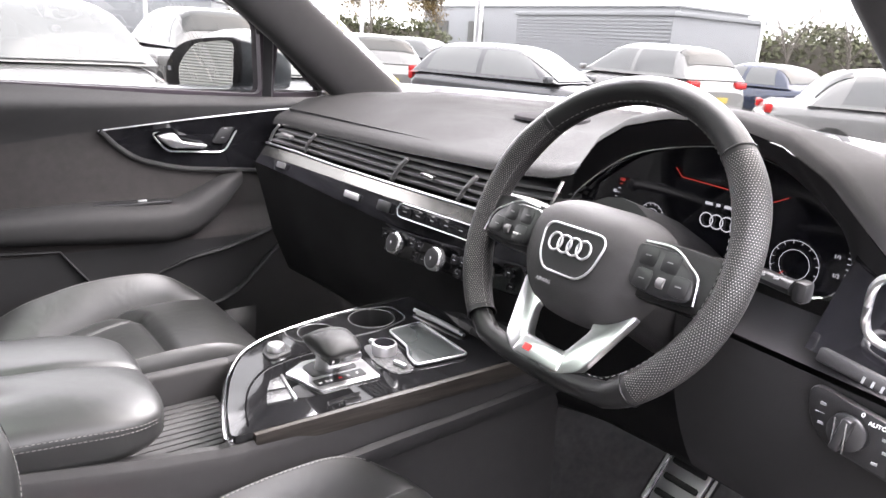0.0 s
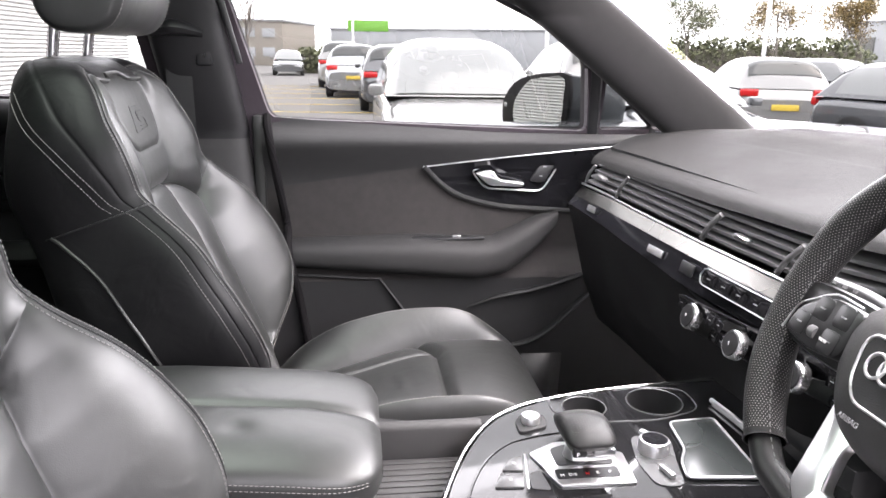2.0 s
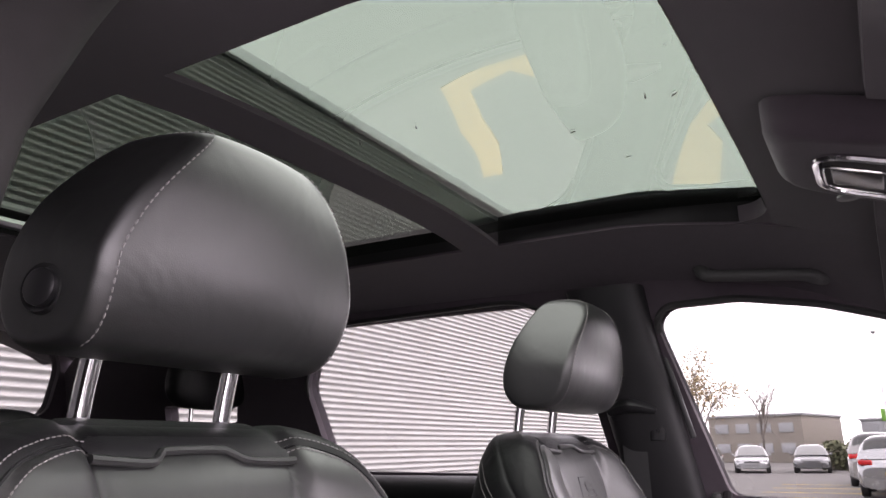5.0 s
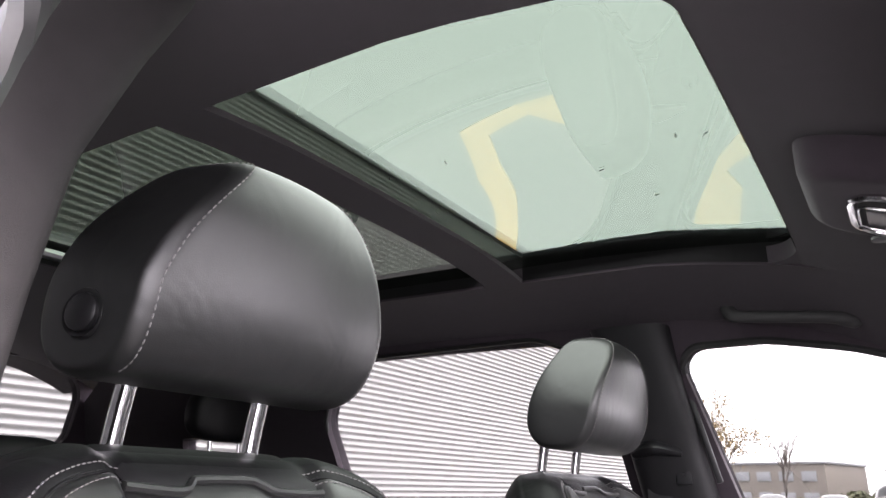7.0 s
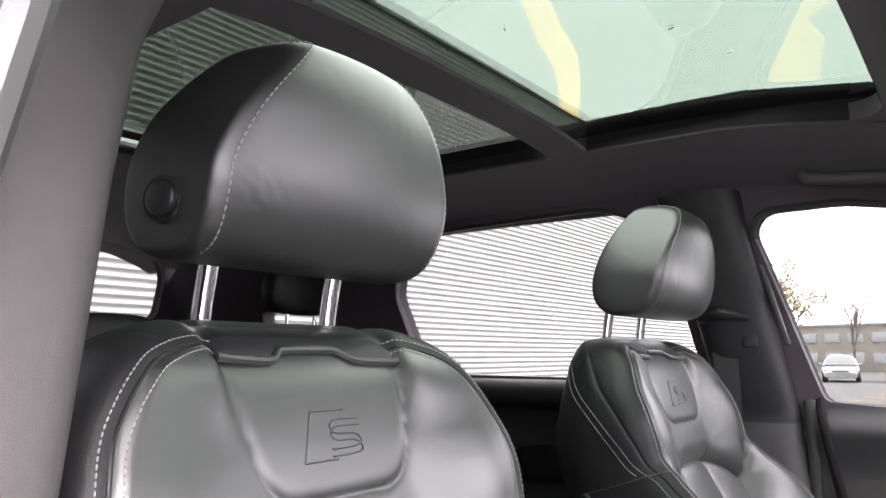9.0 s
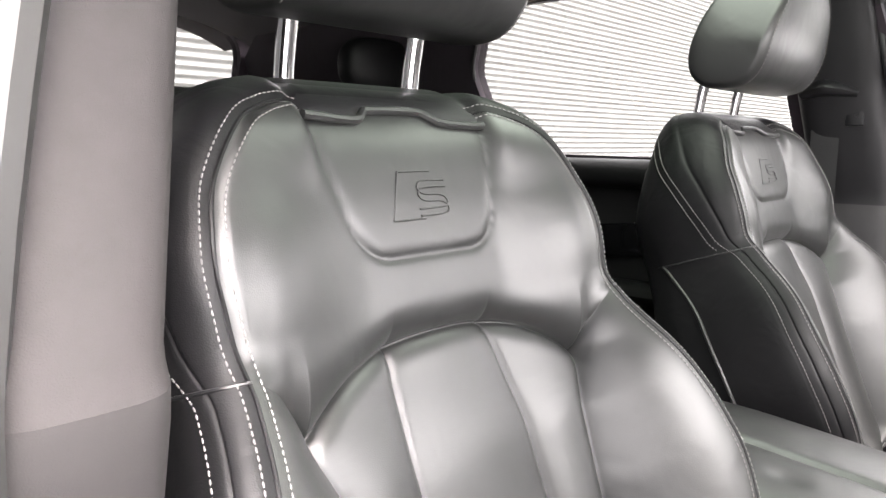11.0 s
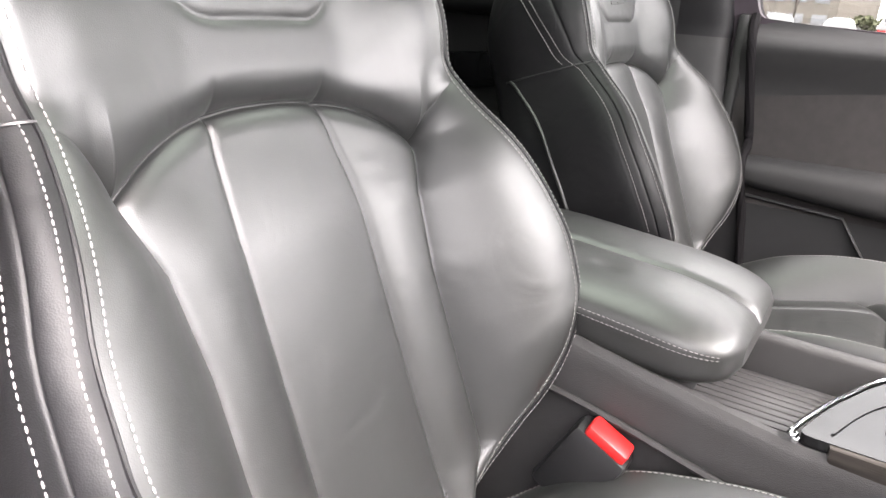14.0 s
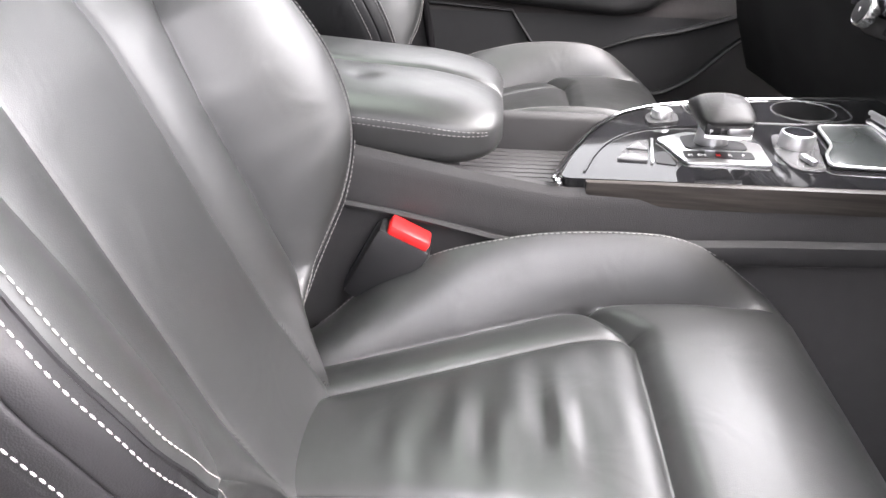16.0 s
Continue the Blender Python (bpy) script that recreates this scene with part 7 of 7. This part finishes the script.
def parked_car(x, y, heading, paint, L, W, H, label, boot=0.0, group="parked cars"):
    """A car with its nose along heading (degrees from +x); boot lengthens the tail deck of a saloon."""
    car = thing("parked_car", (x, y, GZ), label, "car", group)
    ca, sa = math.cos(radians(heading)), math.sin(radians(heading))
    P_ = lambda l, w, z: (x + ca * l - sa * w, y + sa * l + ca * w, GZ + z)
    m = PAINTS[paint]
    belt = 0.62 * H
    ls = [-0.5, -0.49, -0.46, -0.38, -0.1, 0.18, 0.22, 0.40, 0.47, 0.5]
    tops = [0.48 * H, 0.56 * H, belt * 1.02, belt * 1.03, belt, belt * 0.98, belt * 0.97, belt * 0.86, belt * 0.74, 0.36 * H]
    halfs = [0.42, 0.46, 0.485, 0.5, 0.5, 0.5, 0.5, 0.485, 0.45, 0.40]

    def body(u, v):
        l = -0.5 + u
        t, h = float(np.interp(l, ls, tops)), W * float(np.interp(l, ls, halfs))
        q = 2 * math.pi * v
        c, s = math.cos(q), math.sin(q)
        low = 0.20 + 0.05 * abs(2 * u - 1) ** 6
        zc, hz = (t + low) / 2, (t - low) / 2
        flare = 1 + 0.02 * math.sin(math.pi * v * 2) ** 2
        return P_(l * L, h * flare * math.copysign(abs(c) ** 0.35, c), zc + hz * math.copysign(abs(s) ** 0.45, s))

    part("body", grid(body, 40, 32, cv=True), m, car, angle=50)
    for u in (0.0, 1.0):
        bm = bmesh.new()
        bm.faces.new([bm.verts.new(body(u, k / 32)) for k in range(32)])
        part("bumper", bm, m, car)
    # cabin: one rounded shell with the glazing let in a little proud of it
    rb, rr, fr_, fb = -0.475 + boot, -0.36 + boot * 1.1, 0.02, 0.225
    wb, wt, zb, zt = 0.475 * W, 0.385 * W, belt * 0.985, H
    line = np.array(curve_through([(rb, zb), ((rb * 0.55 + rr * 0.45), zb + (zt - zb) * 0.60), (rr, zt - 0.055), ((rr + fr_) / 2, zt), (fr_, zt - 0.045), ((fr_ + fb) / 2 + 0.004, zb + (zt - zb) * 0.52), (fb, zb)], 60))
    top = lambda l: float(np.interp(l, line[:, 0], line[:, 1]))

    def side(l, f, out=0.0):
        h = max(top(l) - zb, 0.0)
        z = zb + h * f
        w_ = (wb - (wb - wt) * (z - zb) / (zt - zb)) * (1 - f ** 4) ** 0.25
        return w_ + out, z

    def cabin(u, v):
        l = rb + (fb - rb) * u
        q = math.pi * v
        c, s = math.cos(q), math.sin(q)
        w_, z = side(l, abs(s) ** 0.5)
        return P_(l * L, math.copysign(w_, c), z)

    part("cabin", grid(cabin, 48, 36), m, car, "painted roof and pillars", angle=60)

    def screen(l0, l1, out):
        def at(u, v):
            l = l0 + (l1 - l0) * u
            t = (2 * v - 1) * 0.86
            h = max(top(l) - zb, 0.0)
            f = (1 - t ** 4) ** 0.25
            return P_((l + out) * L, t * (wb - (wb - wt) * h * f / (zt - zb)), zb + h * f + 0.008)
        return grid(at, 12, 14)

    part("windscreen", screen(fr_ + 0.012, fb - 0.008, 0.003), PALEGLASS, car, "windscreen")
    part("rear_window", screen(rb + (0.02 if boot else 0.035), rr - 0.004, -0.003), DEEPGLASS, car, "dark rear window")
    mid = (rr + fr_) / 2 + 0.035
    for s in (-1, 1):
        for l0, l1, k0, k1 in ((rr - 0.035, mid - 0.012, 0.06, 0.0), (mid + 0.012, fr_ + 0.125, 0.0, 0.09)):
            def pane(u, v, l0=l0, l1=l1, k0=k0, k1=k1):
                f = 0.10 + 0.70 * v
                l = (l0 + k0 * v * 0.6) + ((l1 - k1 * v) - (l0 + k0 * v * 0.6)) * u
                h = top(0.5 * (rr + fr_)) - zb
                w_, z = side(l, min(0.93, f * h / max(top(l) - zb, 0.05)), 0.007)
                return P_(l * L, s * w_, z)
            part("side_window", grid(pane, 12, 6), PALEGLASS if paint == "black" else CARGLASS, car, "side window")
        part("door_mirror", box(P_((fb - 0.03) * L, s * (wb + 0.09), zb + 0.06), (0.12, 0.16, 0.12), 0.03), m, car)
        part("headlamp", box(P_(0.465 * L, s * 0.36 * W, belt * 0.72), (0.16, 0.26, 0.12), 0.03, turn=(0, 0, heading)), LAMP, car, "clear headlamp")
        part("tail_lamp", box(P_(-0.482 * L, s * 0.37 * W, belt * 0.90), (0.10, 0.34, 0.14), 0.03, turn=(0, 0, heading)), TAIL_RED, car, "red tail lamp")
        for l in (-0.30, 0.32):
            ax = Vector((-sa * s, ca * s, 0))
            wh = part("wheel", lathe([(0.20, 0.10), (0.31, 0.10), (0.335, 0.07), (0.335, -0.10), (0.30, -0.12)], P_(l * L, s * (W / 2 - 0.10), 0.335), ax, 28), TYRE, car, "black tyre")
            part("rim", lathe([(0.0, 0.085), (0.06, 0.095), (0.20, 0.085), (0.215, 0.105)], P_(l * L, s * (W / 2 - 0.10), 0.335), ax, 20), RIM, wh, "alloy rim")
    part("number_plate", box(P_(-0.505 * L, 0, belt * 0.62), (0.02, 0.50, 0.11), 0.004, turn=(0, 0, heading)), material("plate_yellow", (0.55, 0.40, 0.05), 0.5), car, "plain yellow plate")
    part("grille", box(P_(0.492 * L, 0, 0.50), (0.06, 0.80, 0.26), 0.03, turn=(0, 0, heading)), BLACKPL, car, "black grille")
    return car


parked_car(-8.2, 1.45, 0, "white", 4.6, 1.88, 1.66, "white estate car parked nose-on in the next bay")
parked_car(-13.7, 4.75, 180, "white", 4.5, 1.86, 1.76, "white tall car parked tail-on behind another")
parked_car(-8.9, 4.45, 0, "grey", 4.3, 1.8, 1.45, "dark grey saloon parked nose-on beside a white estate", 0.08)
parked_car(-14.2, 8.95, 165, "white", 4.3, 1.8, 1.52, "white hatchback parked tail-on in the far row")
parked_car(-18.2, 13.8, 20, "grey", 4.2, 1.78, 1.52, "grey hatchback parked in the far row")
parked_car(-8.7, 9.2, 20, "black", 4.2, 1.78, 1.49, "black hatchback parked side-on ahead of the bonnet")
parked_car(-9.9, 13.9, 172, "white", 4.6, 1.88, 1.72, "white tall car parked tail-on with red lamps")
parked_car(-9.6, 18.2, 172, "blue", 4.6, 1.82, 1.46, "dark blue saloon parked tail-on in the far row", 0.10)
parked_car(-3.3, 12.2, 35, "white", 4.7, 1.85, 1.50, "white saloon parked side-on in the next row", 0.10)
parked_car(-19.3, 1.35, 180, "black", 4.6, 1.88, 1.66, "black tall car parked tail-on in the row")
parked_car(-25.0, 0.35, 178, "silver", 4.6, 1.88, 1.70, "silver tall car parked in the row")
parked_car(-31.0, -0.2, 180, "white", 4.9, 1.90, 1.85, "white van-like car parked at the row's end")
parked_car(-44.0, -6.6, 8, "silver", 4.3, 1.8, 1.46, "silver hatchback parked at the far hedge")
parked_car(-44.5, -3.6, 4, "black", 4.3, 1.8, 1.46, "dark hatchback parked at the far hedge")
parked_car(-45.0, -9.4, 4, "white", 4.3, 1.8, 1.46, "white hatchback parked at the far hedge")

# low buildings
BRICKISH = material("pale_render_wall", (0.20, 0.18, 0.155), 0.8, vary=0.12, scale=0.5)
GREYWALL = material("grey_sheet_wall", (0.26, 0.27, 0.28), 0.6, vary=0.08, scale=0.4)
GREEN_SIGN = material("lime_green_sign", (0.10, 0.28, 0.02), 0.5, vary=0.05)


def shed(ax, ay, bx, by, h, depth, mat, label, ribs=0, doors=(), windows=()):
    """A long low building: its front from a to b, with ribs and shutter doors."""
    b_ = thing("building", (ax, ay, GZ), label, "building", "far buildings")
    a, b = Vector((ax, ay, GZ)), Vector((bx, by, GZ))
    t = (b - a).normalized()
    n = Vector((-t.y, t.x, 0))
    if n.dot(Vector((0, 0, 0)) - a) > 0:
        n = -n
    length = (b - a).length
    ang = math.degrees(math.atan2(t.y, t.x))
    mid = a + t * length / 2 + n * depth / 2
    part("wall", box((mid.x, mid.y, GZ + h / 2), (length, depth, h), 0.02, turn=(0, 0, ang)), mat, b_)
    part("roof_edge", box((mid.x, mid.y, GZ + h + 0.09), (length + 0.3, depth + 0.3, 0.20), 0.03, turn=(0, 0, ang)), GREYWALL, b_, "grey flat roof edge")
    for k in range(ribs):
        p = a + t * length * 0.5 - n * 0.03
        part("cladding_rib", box((p.x, p.y, GZ + 0.15 + (h - 0.2) * k / ribs), (length, 0.06, (h - 0.2) / ribs * 0.45), 0, turn=(0, 0, ang)), mat, b_)
    for f, w, dh in doors:
        p = a + t * length * f - n * 0.04
        d = part("shutter", box((p.x, p.y, GZ + dh / 2), (w, 0.10, dh), 0.01, turn=(0, 0, ang)), material("dark_opening", (0.09, 0.09, 0.085), 0.7), b_, "dark shutter opening")
    for f, w in windows:
        for z in (1.2, 2.9):
            p = a + t * length * f - n * 0.04
            # panes take the pale wall grey: distance haze painted into their colour
            part("window", box((p.x, p.y, GZ + z), (w, 0.10, 0.8), 0.01, turn=(0, 0, ang)), GREYWALL, b_, "window pane with haze painted in as pale grey")
    return b_


shed(-31.7, 29.9, -19.6, 28.2, 3.2, 6, GREYWALL, "grey ribbed steel store behind the parked cars", ribs=18)
shed(-79, 57, -38.4, 54.6, 5.5, 10, GREYWALL, "pale grey workshop with dark shutter doors", doors=((0.10, 3.0, 3.9), (0.28, 3.0, 3.9)))
shed(-70, -14, -68, -6, 3.9, 10, BRICKISH, "pale two-storey block beyond the hedge", windows=((0.15, 1.2), (0.38, 1.2), (0.61, 1.2), (0.84, 1.2)))
shed(-80, -2, -66, 24, 3.6, 12, GREYWALL, "long grey warehouse in the distance")
sign = thing("green_sign", (-60, 3.5, GZ), "bright lime green sign on a warehouse front", "sign")
part("sign_board", box((-62, 1.6, GZ + 3.5), (0.3, 3.4, 0.9), 0.03), GREEN_SIGN, sign, "lime green board")
part("sign_post", box((-62.1, 1.6, GZ + 1.55), (0.2, 0.3, 3.2), 0.02), GREYWALL, sign)

# lamp posts
for x, y, h in ((-12.4, 11.0, 8.0), (-29.4, 18.0, 8.0), (-17.2, 31.4, 9.0), (-50.0, 0.3, 8.0), (-32, 9, 8.0)):
    post = thing("street_lamp", (x, y, GZ), "grey steel lamp post in the car park", "street lamp", "lamp posts")
    part("post", tube([(x, y, GZ), (x, y, GZ + h * 0.6), (x, y, GZ + h)], [0.10, 0.085, 0.06], 10), SATIN, post, "tapered steel post")
    part("lamp_head", box((x + 0.25, y, GZ + h), (0.7, 0.25, 0.10), 0.03), GREYWALL, post, "flat lamp head")

# trees and hedge
# bark and rust leaves are paled, with distance haze put into the colour
BARK = material("hazed_grey_brown_bark", (0.13, 0.115, 0.10), 0.9, vary=0.3)
FOLIAGE = {n: material("leaves_" + n, c, 0.7, vary=0.4, scale=2) for n, c in (("yellow", (0.17, 0.115, 0.03)), ("green", (0.100, 0.108, 0.056)), ("rust", (0.26, 0.19, 0.085)))}


def tree(x, y, h, leaf, density, label, spread=0.32):
    rng = random.Random(int(x * 31 + y * 17))
    t = thing("tree", (x, y, GZ), label, "tree", "car park trees")
    bm = bmesh.new()
    tips = []

    def branch(p, d, length, r, depth):
        q = p + d * length
        bend = p + d * length * 0.5 + Vector((rng.uniform(-1, 1), rng.uniform(-1, 1), 0)) * length * 0.06
        tube([p, bend, q], [r, r * 0.8, r * 0.6], 5 if depth else 8, bm=bm)
        if depth >= 1:
            tips.extend((bend, q))
        if depth < 4:
            for _ in range(3 if depth else 6):
                e = (d + Vector((rng.uniform(-1, 1), rng.uniform(-1, 1), rng.uniform(-0.3, 0.6))) * (0.95 if depth else 0.8)).normalized()
                branch(p + d * length * rng.uniform(0.45, 1.0), e, length * rng.uniform(0.5, 0.78), r * 0.52, depth + 1)

    branch(Vector((x, y, GZ)), Vector((rng.uniform(-0.03, 0.03), 0, 1)).normalized(), h * spread, h * 0.010, 0)
    part("trunk", bm, BARK, t, "bare trunk and limbs")
    if density:
        verts, faces = [], []
        for p in tips:
            for _ in range(density * 2):
                c = p + Vector((rng.gauss(0, 1), rng.gauss(0, 1), rng.gauss(-0.3, 1))) * h * 0.030
                a = Vector((rng.uniform(-1, 1), rng.uniform(-1, 1), rng.uniform(-1, 1))).normalized() * h * 0.0075
                b = a.cross(Vector((rng.uniform(-1, 1), rng.uniform(-1, 1), 0.5))).normalized() * h * 0.006
                o = len(verts)
                verts += [c + a, c + b, c - a, c - b]
                faces.append((o, o + 1, o + 2, o + 3))
        crown = raw("crown", verts, faces, FOLIAGE[leaf], t, "thin autumn leaves", smooth=False)
        crown["kind"] = "stuff"


tree(-58, -12.2, 13, "rust", 2, "tall birch with thin pale yellow autumn leaves")
tree(-56, -7.6, 11, "rust", 0, "bare leafless tree behind the parked cars")
tree(-56, 27, 11, "green", 3, "green-leaved tree behind the parked cars", 0.28)
tree(-50, 31, 10, "yellow", 3, "yellow-leaved autumn tree behind the parked cars", 0.3)
tree(-60, 45, 12, "yellow", 5, "tall yellow-leaved tree by the workshop", 0.3)
tree(-21.4, 42.0, 8.5, "yellow", 0, "bare leafless tree before the hedge")
tree(-18.6, 43.5, 8, "yellow", 0, "bare leafless tree before the hedge")
tree(-30, 60, 11, "yellow", 0, "bare leafless tree beyond the store")


def hedge(ax, ay, bx, by, h, d, n, label):
    rng = random.Random(int(ax * 7 + by))
    hd = thing("hedge", (ax, ay, GZ), label, "hedge", "hedges")
    verts, faces = [], []
    for _ in range(n):
        f = rng.random()
        top_ = h * (0.85 + 0.15 * math.sin(f * 37) + rng.gauss(0, 0.06))
        c = Vector((ax + (bx - ax) * f + rng.gauss(0, d * 0.3), ay + (by - ay) * f + rng.gauss(0, d * 0.3), GZ + top_ * rng.random() ** 0.6))
        a = Vector((rng.uniform(-1, 1), rng.uniform(-1, 1), rng.uniform(-1, 1))).normalized() * 0.16
        b = a.cross(Vector((rng.uniform(-1, 1), rng.uniform(-1, 1), 0.5))).normalized() * 0.13
        o = len(verts)
        verts += [c + a, c + b, c - a, c - b]
        faces.append((o, o + 1, o + 2, o + 3))
    lv = raw("leaves", verts, faces, FOLIAGE["green"], hd, "dense olive green leaves", smooth=False)
    lv["kind"] = "stuff"
    part("stems", box(((ax + bx) / 2, (ay + by) / 2, GZ + h * 0.35), (math.hypot(bx - ax, by - ay), d * 0.5, h * 0.7), 0.1, turn=(0, 0, math.degrees(math.atan2(by - ay, bx - ax)))), BARK, hd)


hedge(-30, 46, 6, 54, 3.9, 2.5, 14000, "tall olive green hedge behind the car park")
hedge(-48, -3, -47, 8, 1.6, 1.2, 5000, "clipped brown-green hedge beside far parked cars")
hedge(-60, 24, -50, 38, 3.0, 2.0, 6000, "dark hedge between the workshop and parked cars")
